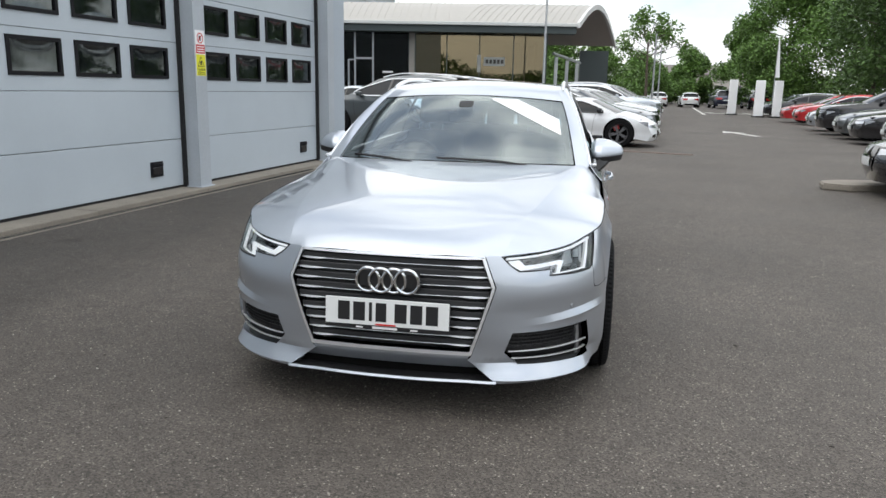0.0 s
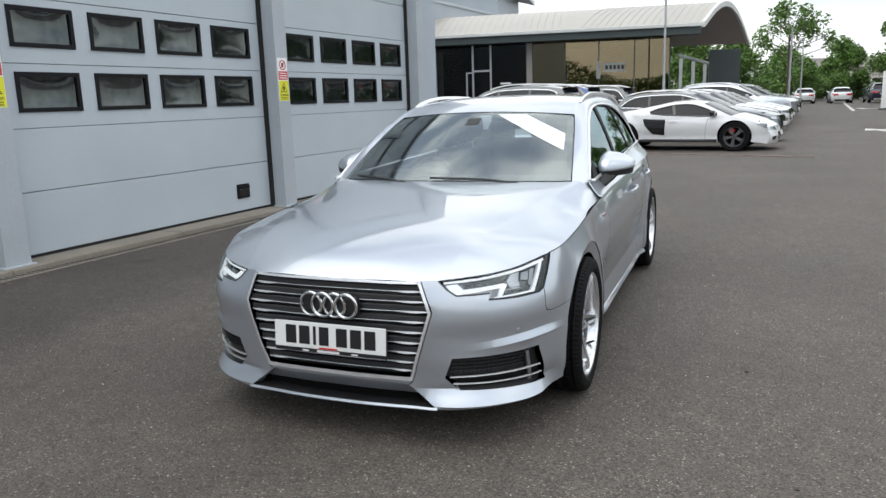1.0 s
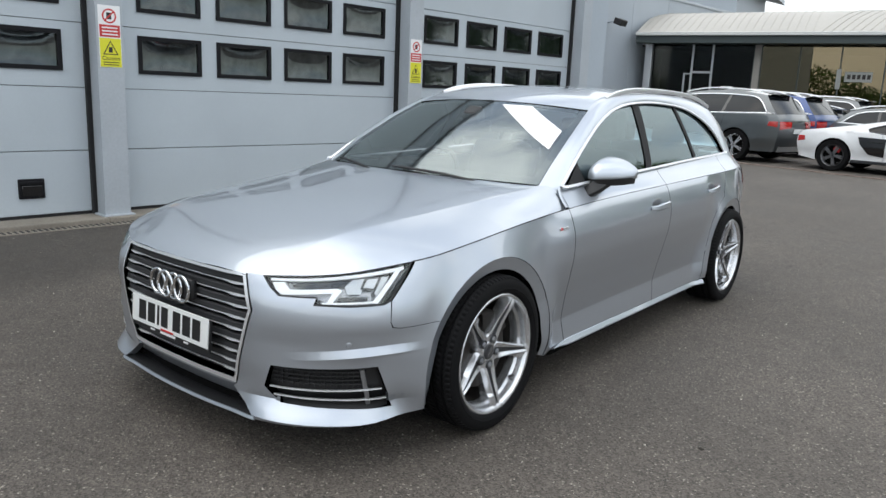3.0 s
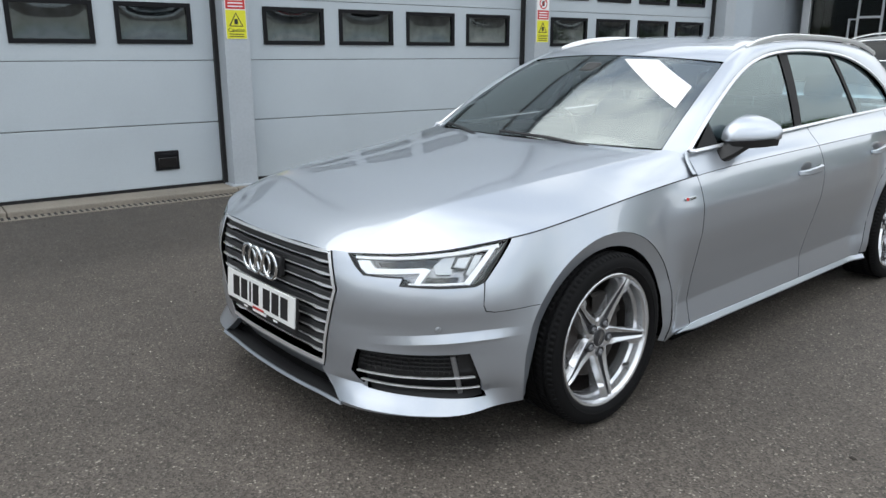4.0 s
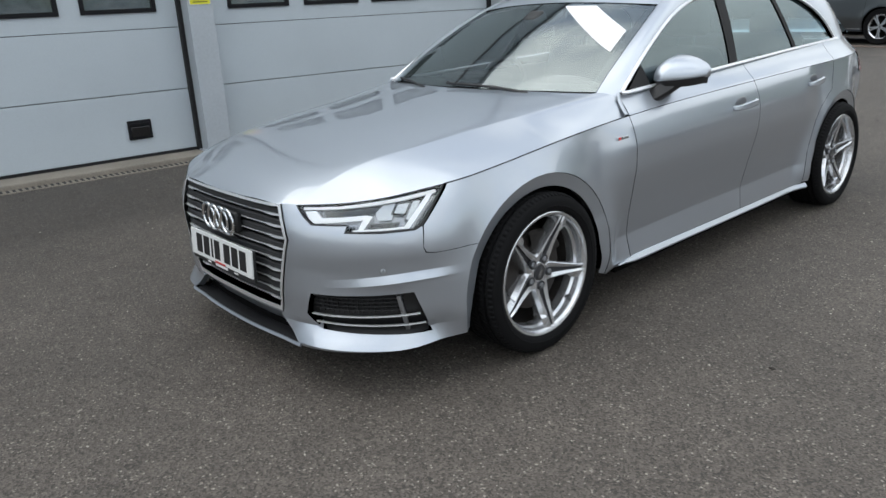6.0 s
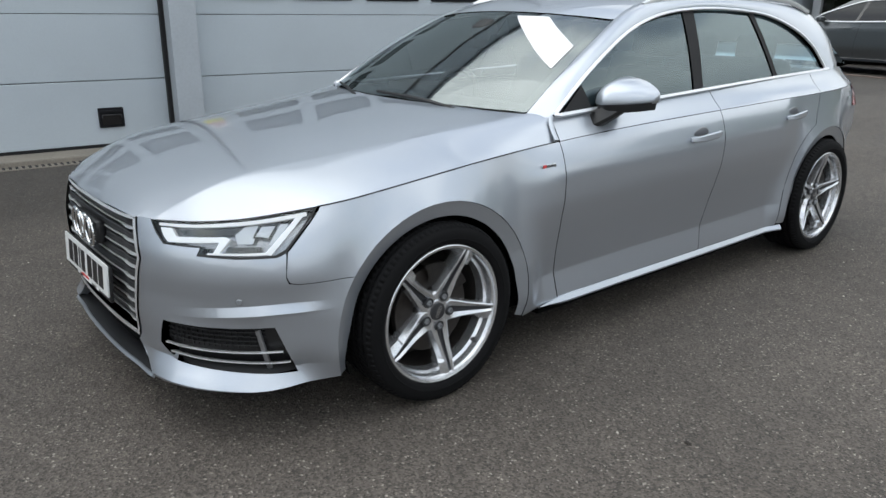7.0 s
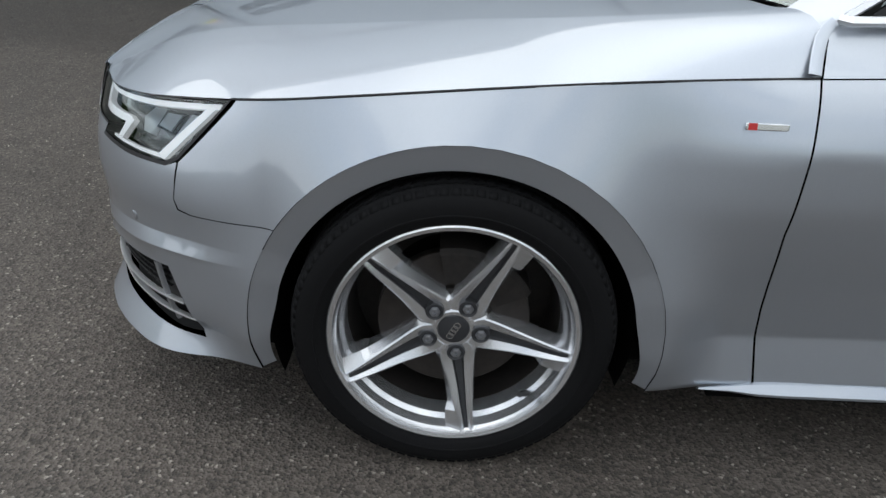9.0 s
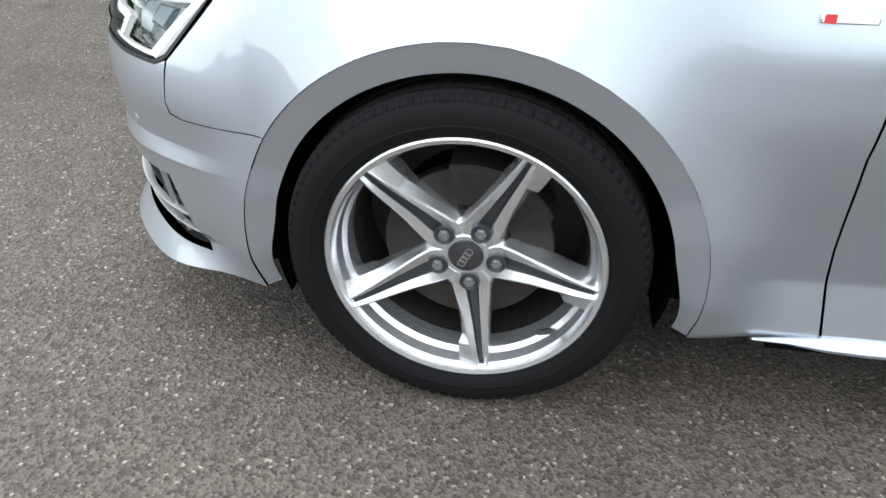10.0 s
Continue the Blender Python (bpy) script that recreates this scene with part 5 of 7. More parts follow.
# door mirrors
def mirror(s):
    bm = bmesh.new()
    crown = hermite([(-1.0, 0.060), (-0.86, 0.082), (-0.55, 0.099), (-0.2, 0.097), (0.3, 0.086), (0.7, 0.066), (0.92, 0.050), (1.0, 0.036)])
    chin = hermite([(-1.0, -0.006), (-0.6, -0.010), (0.2, -0.006), (0.8, 0.0), (1.0, 0.004)])
    fore = hermite([(-1.0, 0.120), (-0.8, 0.168), (-0.4, 0.175), (0.0, 0.150), (0.5, 0.112), (0.85, 0.072), (1.0, 0.040)])
    rings = []
    n = 30
    steps = [1 - math.cos(math.pi / 2 * k / 18) for k in range(19)]
    for i in range(n + 1):
        u = -math.cos(math.pi * i / n)
        top, low, deep = crown(u), chin(u), fore(u)
        back = 0.055 + 0.012 * smooth(-0.2, 1.0, u)
        ring = [bm.verts.new((0.098 * u * s, back, top))]
        for k in steps[::-1]:
            d = (1 - k ** 2.4) ** 0.62
            ring.append(bm.verts.new((0.098 * u * s, back - deep * (0.12 + 0.88 * d), low + 0.012 + (top - low - 0.012) * k)))
        ring.append(bm.verts.new((0.097 * u * s, back - deep * 0.97, low + 0.003)))
        ring.append(bm.verts.new((0.095 * u * s, back - deep * 0.90, low)))
        ring.append(bm.verts.new((0.095 * u * s, back, low)))
        rings.append(ring)
    for a, b in zip(rings, rings[1:]):
        for k in range(len(a)):
            j = (k + 1) % len(a)
            bm.faces.new((a[k], a[j], b[j], b[k]))
    bm.faces.new(rings[0]), bm.faces.new(rings[-1][::-1])
    bmesh.ops.remove_doubles(bm, verts=bm.verts[:], dist=1e-5)
    bmesh.ops.recalc_face_normals(bm, faces=bm.faces[:])
    ob = part("door_mirror", bm, SILVER, car, "silver door mirror cap", pose(0.882 * s, 0.975, 0.980), sharp=45)
    low = bmesh.new()
    rim = [(0.094 * u, 0.050 - 0.96 * fore(u), chin(u)) for u in (-1 + k / 10 for k in range(21))] + [(0.094, 0.055, 0.002), (-0.094, 0.050, -0.006)]
    high = [low.verts.new((x * s, y, z + 0.006)) for x, y, z in rim]
    deep = [low.verts.new((x * s * 0.94, 0.05 + (y - 0.05) * 0.93, z - 0.026)) for x, y, z in rim]
    for k in range(len(rim)):
        low.faces.new((high[k], high[(k + 1) % len(rim)], deep[(k + 1) % len(rim)], deep[k]))
    low.faces.new(deep), low.faces.new(high[::-1])
    bmesh.ops.recalc_face_normals(low, faces=low.faces[:])
    part("lower_cap", low, BLACK, ob, "black mirror base", sharp=40)
    part("foot", sweep([Vector((-0.020 * s, -0.040, -0.012)), Vector((-0.045 * s, -0.085, -0.045)), Vector((-0.075 * s, -0.115, -0.078)), Vector((-0.095 * s, -0.120, -0.088))], lambda u: 0.075 - 0.015 * u, 0.036, lambda p: (s, 0, 1)), BLACK, ob)
    part("mirror_glass", block(-0.080, 0.075, 0.050, 0.0585, 0.006, 0.052, 0.002), CHROME, ob)
    tri = [(0.675, belt_z(0.675) + 0.003), (0.85, belt_z(0.85) + 0.003), (0.82, 1.048)]
    sheet("corner_trim", car, GAP, tri, glasshouse, step=0.05, depth=0.004, lift=0.004, sides=(s,))


for side in (1, -1):
    mirror(side)


# ---- cabin ----
def seat(x, y, name="seat"):
    ob = part(name, block(-0.26, 0.26, -0.26, 0.26, 0.30, 0.52, 0.06, 3), LEATHER, car, "dark leather seat", pose(x, y, 0))
    part("backrest", block(-0.25, 0.25, -0.06, 0.08, 0.0, 0.60, 0.05, 3, 0.12), LEATHER, ob, "", pose(0, 0.26, 0.48, -16))
    part("headrest", block(-0.135, 0.135, -0.05, 0.05, 0.0, 0.19, 0.04, 3, 0.1), LEATHER, ob, "", pose(0, 0.44, 1.11, -8))
    for k in (-0.05, 0.05):
        part("headrest_post", rod((k, 0.43, 1.03), (k, 0.445, 1.15), 0.006), CHROME, ob)


seat(0.37, 1.42), seat(-0.37, 1.42)
part("rear_bench", block(-0.62, 0.62, 2.10, 2.62, 0.32, 0.55, 0.06, 3), LEATHER, car)
part("bench_back", block(-0.62, 0.62, -0.06, 0.08, 0, 0.60, 0.05, 3), LEATHER, car, m=pose(0, 2.62, 0.50, -18))
for x in (-0.38, 0.0, 0.38):
    part("headrest", block(-0.12, 0.12, -0.04, 0.04, 0.0, 0.15, 0.035, 3), LEATHER, car, m=pose(x, 2.83, 1.06, -10))
part("dashboard", block(-0.70, 0.70, 0.56, 1.00, 0.62, 0.925, 0.05, 3), TRIM, car)
part("instrument_hood", block(-0.56, -0.18, 0.80, 1.02, 0.90, 0.975, 0.03, 3), TRIM, car)
part("cabin_floor", block(-0.70, 0.70, 0.6, 3.5, 0.22, 0.26), TRIM, car)
part("parcel_cover", block(-0.58, 0.58, 2.95, 3.50, 0.90, 0.915), TRIM, car)
for side in (1, -1):
    part("door_card", block(0.74 * side - 0.02, 0.74 * side + 0.02, 0.66, 2.9, 0.26, 0.94, 0.01), TRIM, car)
sheet("roof_lining", car, ROOFLINING, [(-0.95, 0.02), (0.95, 0.02), (0.95, 0.98), (-0.95, 0.98)], roof_skin, step=0.1, depth=0, lift=-0.035, core=(0, 1.8, 0.9))
wheel_rim = bmesh.new()
rows = []
for a in range(40):
    A = math.tau * a / 40
    rows.append([wheel_rim.verts.new(((0.18 + 0.015 * math.cos(math.tau * b / 8)) * math.cos(A), 0.015 * math.sin(math.tau * b / 8), (0.18 + 0.015 * math.cos(math.tau * b / 8)) * math.sin(A))) for b in range(8)])
for a in range(40):
    for b in range(8):
        wheel_rim.faces.new((rows[a][b], rows[(a + 1) % 40][b], rows[(a + 1) % 40][(b + 1) % 8], rows[a][(b + 1) % 8]))
steer = part("steering_wheel", wheel_rim, TRIM, car, "black steering wheel", pose(-0.37, 1.10, 0.86, -22))
part("hub_pad", block(-0.08, 0.08, -0.03, 0.02, -0.07, 0.06, 0.02, 3), TRIM, steer)
part("spoke", block(-0.17, 0.17, -0.01, 0.01, -0.02, 0.02, 0.006), TRIM, steer)
part("rear_view_mirror", block(-0.12, 0.12, 0, 0.03, -0.035, 0.035, 0.015, 3), BLACK, car, m=pose(0, 0.98, 1.185))
part("mirror_mount", block(-0.05, 0.05, 0, 0.10, -0.03, 0.05, 0.02, 3), BLACK, car, m=pose(0, 0.95, 1.205, 30))
tail = lambda u, v: Vector(((0.54 + 0.12 * v) * u, 3.06 + 0.36 * v + 0.05 * (1 - u * u), 1.335 - 0.30 * v))
back = sheet("rear_window", car, SIDE, [(-1, 0), (1, 0), (1, 1), (-1, 1)], tail, step=0.1, depth=0.0, core=(0, 1.8, 0.9))
back.visible_shadow = False
part("deck", block(-0.52, 0.52, 3.38, 3.60, 0.96, 0.995, 0.01), SILVER, car)


# ---- showroom and far buildings ----
ROOFING = material("standing seam roof", (0.40, 0.38, 0.345), 0.5, 0.2, vary=0.06, scale=0.4, fine=6)
FASCIA = material("dark green fascia", (0.045, 0.06, 0.06), 0.5, vary=0.1)
SOFFIT = material("tan soffit", (0.46, 0.41, 0.37), 0.7, vary=0.1, scale=0.5)
MULLION = material("aluminium mullion", (0.45, 0.46, 0.47), 0.4, 0.6)
DIMGLASS = glass("showroom glass", (0.50, 0.48, 0.45), 0.0, 1.32)
BRONZE = glass("bronze mirror glazing", (0.30, 0.27, 0.22), 0.0, 2.3, (1.0, 0.84, 0.55))
# near-black brown: the dimness indoors is put into the colour, as panes cast no shadow
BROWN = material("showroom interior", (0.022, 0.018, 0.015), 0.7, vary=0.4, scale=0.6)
SHOW = pose(0.55, 33.0, 0, 0, 0, 9.0)
EAVE = 4.22


def vault_z(y):
    """The barrel roof's height at a depth behind the eaves."""
    u = min(max((y + 1.1) / 10.2, 0), 1)
    return EAVE + 0.12 + 1.5 * (math.sin(math.pi * (0.05 + 0.96 * u)) - math.sin(math.pi * 0.05))


def vault(x0, x1, y0, y1, dz, thick, n=28, skew=0.0):
    """A curved slab; skew carries it sideways with depth."""
    bm = bmesh.new()
    rows = []
    for k in range(n + 1):
        y = y0 + (y1 - y0) * k / n
        z, d = vault_z(y) + dz, skew * (y + 1.1)
        rows.append([bm.verts.new(p) for p in ((x0 if skew and x0 < -10 else x0 + d, y, z), (x1 + d, y, z), (x1 + d, y, z - thick), (x0 if skew and x0 < -10 else x0 + d, y, z - thick))])
    for a, b in zip(rows, rows[1:]):
        for i in range(4):
            bm.faces.new((a[i], a[(i + 1) % 4], b[(i + 1) % 4], b[i]))
    bm.faces.new(rows[0]), bm.faces.new(rows[-1][::-1])
    bmesh.ops.recalc_face_normals(bm, faces=bm.faces[:])
    return bm


def showroom():
    ob = thing("showroom", SHOW, "glass-fronted car showroom under a pale barrel roof", "showroom building", kind="structure")
    x0, x1, edge = -13.4, -2.0, -0.74
    roof = part("roof", vault(x0, edge, -1.1, 9.1, 0.0, 0.08, 28, 0.35), ROOFING, ob, "pale curved standing-seam roof")
    for k in range(38):
        x = x0 + 0.2 + k * 0.33
        part("seam", vault(x - 0.012, x + 0.012, -1.1, 8.6, 0.022, 0.03, 14, 0.0 if x < -6 else 0.30), ROOFING, roof)
    part("gable_trim", vault(edge - 0.03, edge + 0.10, -1.2, 9.2, 0.05, 0.24, 28, 0.35), material("white trim", (0.66, 0.66, 0.64), 0.5), ob)
    part("soffit", vault(edge - 2.4, edge - 0.03, -1.05, 9.0, -0.10, 0.05, 28, 0.35), SOFFIT, ob)
    part("gutter", block(x0, edge, -1.25, -1.08, EAVE - 0.02, EAVE + 0.12, 0.02), material("pale gutter", (0.55, 0.56, 0.54), 0.5), ob)
    part("fascia", block(x0, edge - 0.05, -1.08, -0.1, EAVE - 0.32, EAVE - 0.02), FASCIA, ob, "dark fascia under the eaves")
    part("gable_wall", block(x1 - 0.2, x1, 4.6, 9.0, 0, EAVE), FASCIA, ob)
    part("gable_wall", block(0.6, 2.2, 7.2, 7.4, 0, 3.6), FASCIA, ob)
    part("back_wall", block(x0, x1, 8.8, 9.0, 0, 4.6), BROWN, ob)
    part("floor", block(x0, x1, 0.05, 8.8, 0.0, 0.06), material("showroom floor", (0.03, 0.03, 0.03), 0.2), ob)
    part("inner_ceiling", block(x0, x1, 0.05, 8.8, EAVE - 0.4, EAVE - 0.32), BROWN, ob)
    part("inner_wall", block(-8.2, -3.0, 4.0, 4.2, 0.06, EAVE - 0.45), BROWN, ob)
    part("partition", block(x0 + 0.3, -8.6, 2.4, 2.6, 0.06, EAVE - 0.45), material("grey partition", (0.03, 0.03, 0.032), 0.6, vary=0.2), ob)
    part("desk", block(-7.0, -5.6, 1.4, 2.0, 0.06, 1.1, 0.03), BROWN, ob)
    notice = part("notice", block(-4.95, -3.95, -0.035, -0.012, 2.45, 2.85), material("grey notice", (0.32, 0.33, 0.31), 0.6, vary=0.1), ob, "pale notice on the glass")
    for k in range(5):
        part("word_mark", block(-4.85 + k * 0.18, -4.73 + k * 0.18, -0.040, -0.036, 2.56, 2.74), BROWN, notice)
    part("notice", block(-5.25, -5.08, -0.035, -0.012, 2.15, 2.95), material("pale notice", (0.32, 0.33, 0.31), 0.6, vary=0.1), ob)
    part("door_mark", block(-9.75, -9.25, -0.03, -0.012, 2.05, 2.13), PAPER, ob)
    edges = [x0 + 0.45, -11.05, -10.2, -8.5, -8.2, -6.7, -5.15, -3.55, x1]
    for k, x in enumerate(edges):
        part("mullion", block(x - 0.022, x + 0.022, -0.03, 0.05, 0, EAVE - 0.3), FASCIA, ob)
        if k + 1 < len(edges):
            wide = edges[k + 1] - x
            p = part("glazing", block(x + 0.026, x + wide - 0.026, -0.008, 0.008, 0.1, EAVE - 0.32), BRONZE if k > 3 else DIMGLASS, ob, "bronze mirror glazing" if k > 3 else "dark glazing")
            p.visible_shadow = False
    part("white_column", block(-13.15, -12.82, -0.35, -0.05, 0, EAVE - 0.3, 0.04), MULLION, ob)
    part("pale_column", block(-8.48, -8.22, -0.10, 0.2, 0, EAVE - 0.3), material("pale column", (0.30, 0.28, 0.25), 0.7), ob)
    for a, b, z0, z1 in ((-11.10, -11.02, 0, EAVE - 0.3), (-10.24, -10.16, 0, EAVE - 0.3), (-11.02, -10.24, 2.66, 2.75), (-11.40, -11.33, 0, 2.66), (-11.33, -11.10, 2.60, 2.66)):
        part("door_frame", block(a, b, -0.10, -0.032, z0, z1), MULLION, ob, "bright door frame")
    for k in range(3):
        y = 0.1 + k * 1.5
        part("mullion", block(x1 - 0.04, x1 + 0.04, y - 0.03, y + 0.03, 0, EAVE + 0.2), FASCIA, ob)
        p = part("glazing", block(x1 - 0.008, x1 + 0.008, y + 0.04, y + 1.46, 0.1, EAVE + 0.1 + 0.25 * k), DIMGLASS, ob)
        p.visible_shadow = False
    for k in range(3):
        part("canopy_post", block(-1.5 + 0.7 * k, -1.35 + 0.7 * k, 0.8 + 1.4 * k, 0.97 + 1.4 * k, 0, 2.95 - 0.10 * k), MULLION, ob)
    part("canopy_rail", sweep([Vector((-1.6, 0.7, 3.05)), Vector((0.2, 4.2, 2.75))], 0.10, 0.12, lambda p: (0, 0, 1)), MULLION, ob)
    for a, b, y in ((-12.8, -9.5, -3.0), (-1.2, 2.4, -2.2)):
        rail = thing("barrier_rail", SHOW, "white tubular barrier rail before the showroom", "railing")
        for z in (1.0, 0.6):
            part("bar", rod((a, y, z), (b, y, z), 0.03), MULLION, rail)
        k = a
        while k <= b:
            part("upright", rod((k, y, 0), (k, y, 1.0), 0.03), MULLION, rail)
            k += 1.4


showroom()


def side_range():
    wall = thing("wall_side_range", pose(-14.6, 10.5, 0, 0, 0, -4.72), "blue-grey clad wall of the recessed workshop range", "wall", kind="structure")
    part("cladding", block(-0.3, 0.0, 0, 32, 0, 6.2), FAR_CLAD, wall)
    for k in range(9):
        part("panel_joint", block(0.0, 0.012, 3.3 * k - 0.01, 3.3 * k + 0.01, 0, 6.2), STEEL, wall)
    part("coping", block(-0.4, 0.06, 0, 32, 6.2, 6.32), STEEL, wall)
    s = thing("wall_notice", pose(-13.15, 27.3, 0, 0, 0, -4.72), "white notice board on the blue-grey wall", "sign")
    part("board", block(0, 0.03, -0.50, 0.50, 4.0, 4.9, 0.01), PAPER, s)
    for k in range(3):
        part("word_mark", block(0.03, 0.034, -0.32, 0.22, 4.66 - k * 0.22, 4.76 - k * 0.22), INK, s)
    part("post", rod((0.05, -0.1, 0), (0.05, -0.1, 4.0), 0.025), GALV, s)
    f = thing("floodlight", pose(-12.75, 28.05, 4.62, 0, 0, -4.72), "grey floodlight on a wall bracket", "floodlight")
    part("bracket", rod((-0.35, 0, 0), (0.1, 0, 0.05), 0.03), STEEL, f)
    part("housing", block(0.0, 0.4, -0.25, 0.25, -0.12, 0.14, 0.03), BLACK, f, "", pose(0.1, 0, 0.05, 0, 20))
    c = thing("security_camera", pose(-12.55, 30.6, 3.95, 0, 0, -4.72), "white security camera on the wall", "camera")
    part("arm", rod((-0.2, 0, 0), (0.15, 0, 0.05), 0.03), PAPER, c)
    part("body", block(0.05, 0.4, -0.12, 0.12, -0.1, 0.12, 0.05), PAPER, c)


side_range()


def high_hall():
    ob = thing("high_hall", SHOW @ pose(-14, 14, 0), "tall grey hall with a curved roof behind the showroom", "hall building", kind="structure")
    part("wall", block(-12, 2.2, 0, 12, 0, 9.0), CLAD, ob)
    bm = bmesh.new()
    rows = []
    for k in range(17):
        x = -13 + 16.4 * k / 16
        z = 9.0 + 1.9 * math.sin(math.pi * (0.12 + 0.80 * k / 16)) - 0.5
        rows.append([bm.verts.new(p) for p in ((x, -1, z), (x, 13, z), (x, 13, z - 0.3), (x, -1, z - 0.3))])
    for a, b in zip(rows, rows[1:]):
        for i in range(4):
            bm.faces.new((a[i], a[(i + 1) % 4], b[(i + 1) % 4], b[i]))
    bm.faces.new(rows[0]), bm.faces.new(rows[-1][::-1])
    bmesh.ops.recalc_face_normals(bm, faces=bm.faces[:])
    part("roof", bm, STEEL, ob)
    part("gable", block(-11, 1.5, -0.4, -0.1, 8.5, 10.0), CLAD, ob)
    far = thing("far_house", pose(16, 118, 0, 0, 0, 8), "low pale building far beyond the car park", "building", kind="structure")
    part("wall", block(-9, 9, 0, 8, 0, 4.2), material("pale render", (0.5, 0.47, 0.42), 0.8, vary=0.1), far)
    part("roof", block(-9.5, 9.5, -0.5, 8.5, 4.2, 5.6, 0, 2, 0.35), material("grey tiles", (0.2, 0.18, 0.17), 0.8, vary=0.2), far)
    for k in range(6):
        part("window", block(-7.6 + k * 2.7, -6.2 + k * 2.7, -0.05, 0.05, 1.2, 2.6), GLOSS, far)


high_hall()


# ---- parked cars ----
TINT = material("dark car glass", (0.010, 0.012, 0.014), 0.04, spec=0.3)
TAIL = material("red tail lamp", (0.42, 0.012, 0.012), 0.15, coat=1.0)
HEAD = material("clear head lamp", (0.55, 0.57, 0.60), 0.12, 0.6, coat=1.0)
KINDS = {
    # width, wheel radius, axles, side line from the nose's foot over the roof to the tail's foot in runs, belt ends, window outline, lamp heights
    "suv": (1.96, 0.385, (1.50, -1.48), [[(2.42, 0.26), (2.50, 0.55), (2.44, 0.90)], [(2.44, 0.90), (2.15, 1.02), (1.18, 1.13)], [(1.18, 1.13), (0.32, 1.60)], [(0.32, 1.60), (-0.5, 1.70), (-1.4, 1.69), (-2.02, 1.61)], [(-2.02, 1.61), (-2.40, 1.16)], [(-2.40, 1.16), (-2.50, 0.95), (-2.48, 0.62), (-2.40, 0.28)]],
            (1.10, 1.15), [(0.92, 1.15), (0.16, 1.535), (-0.5, 1.61), (-1.4, 1.60), (-1.86, 1.53), (-2.16, 1.22), (-2.10, 1.19)], (0.70, 0.92)),
    "estate": (1.84, 0.33, (1.46, -1.36), [[(2.28, 0.22), (2.36, 0.48), (2.28, 0.70)], [(2.28, 0.70), (1.8, 0.83), (1.02, 0.95)], [(1.02, 0.95), (0.16, 1.34)], [(0.16, 1.34), (-0.5, 1.42), (-1.3, 1.40), (-1.85, 1.31)], [(-1.85, 1.31), (-2.24, 0.98)], [(-2.24, 0.98), (-2.36, 0.80), (-2.34, 0.50), (-2.26, 0.26)]],
               (0.93, 0.98), [(0.80, 0.97), (0.05, 1.28), (-0.5, 1.345), (-1.3, 1.32), (-1.68, 1.24), (-1.96, 1.03), (-1.90, 1.00)], (0.56, 0.80)),
    "hatch": (1.78, 0.32, (1.30, -1.28), [[(2.04, 0.22), (2.12, 0.48), (2.04, 0.70)], [(2.04, 0.70), (1.6, 0.84), (0.96, 0.95)], [(0.96, 0.95), (0.20, 1.34)], [(0.20, 1.34), (-0.4, 1.42), (-1.1, 1.40), (-1.62, 1.31)], [(-1.62, 1.31), (-1.98, 0.99)], [(-1.98, 0.99), (-2.08, 0.80), (-2.06, 0.50), (-2.0, 0.26)]],
              (0.93, 0.99), [(0.74, 0.97), (0.08, 1.28), (-0.4, 1.345), (-1.0, 1.32), (-1.30, 1.24), (-1.50, 1.04), (-1.45, 1.01)], (0.56, 0.82)),
    "saloon": (1.84, 0.33, (1.46, -1.36), [[(2.30, 0.22), (2.38, 0.48), (2.30, 0.68)], [(2.30, 0.68), (1.8, 0.82), (1.02, 0.94)], [(1.02, 0.94), (0.16, 1.32)], [(0.16, 1.32), (-0.35, 1.40), (-0.85, 1.36)], [(-0.85, 1.36), (-1.70, 1.02)], [(-1.70, 1.02), (-2.30, 0.98), (-2.38, 0.80), (-2.36, 0.50), (-2.28, 0.26)]],
               (0.92, 0.98), [(0.80, 0.96), (0.05, 1.27), (-0.4, 1.325), (-0.80, 1.28), (-1.40, 1.03), (-1.34, 1.0)], (0.56, 0.80)),
    "coupe": (1.94, 0.345, (1.33, -1.32), [[(2.02, 0.17), (2.10, 0.34), (2.00, 0.56)], [(2.00, 0.56), (1.66, 0.72), (1.24, 0.83)], [(1.24, 0.83), (0.58, 1.13)], [(0.58, 1.13), (0.22, 1.195), (-0.25, 1.16)], [(-0.25, 1.16), (-1.10, 1.00)], [(-1.10, 1.00), (-1.75, 0.90), (-2.10, 0.84), (-2.20, 0.62), (-2.12, 0.28)]],
              (0.82, 0.86), [(0.92, 0.845), (0.50, 1.06), (0.20, 1.115), (-0.22, 1.085), (-0.68, 0.95), (-0.40, 0.875)], (0.50, 0.66)),
}


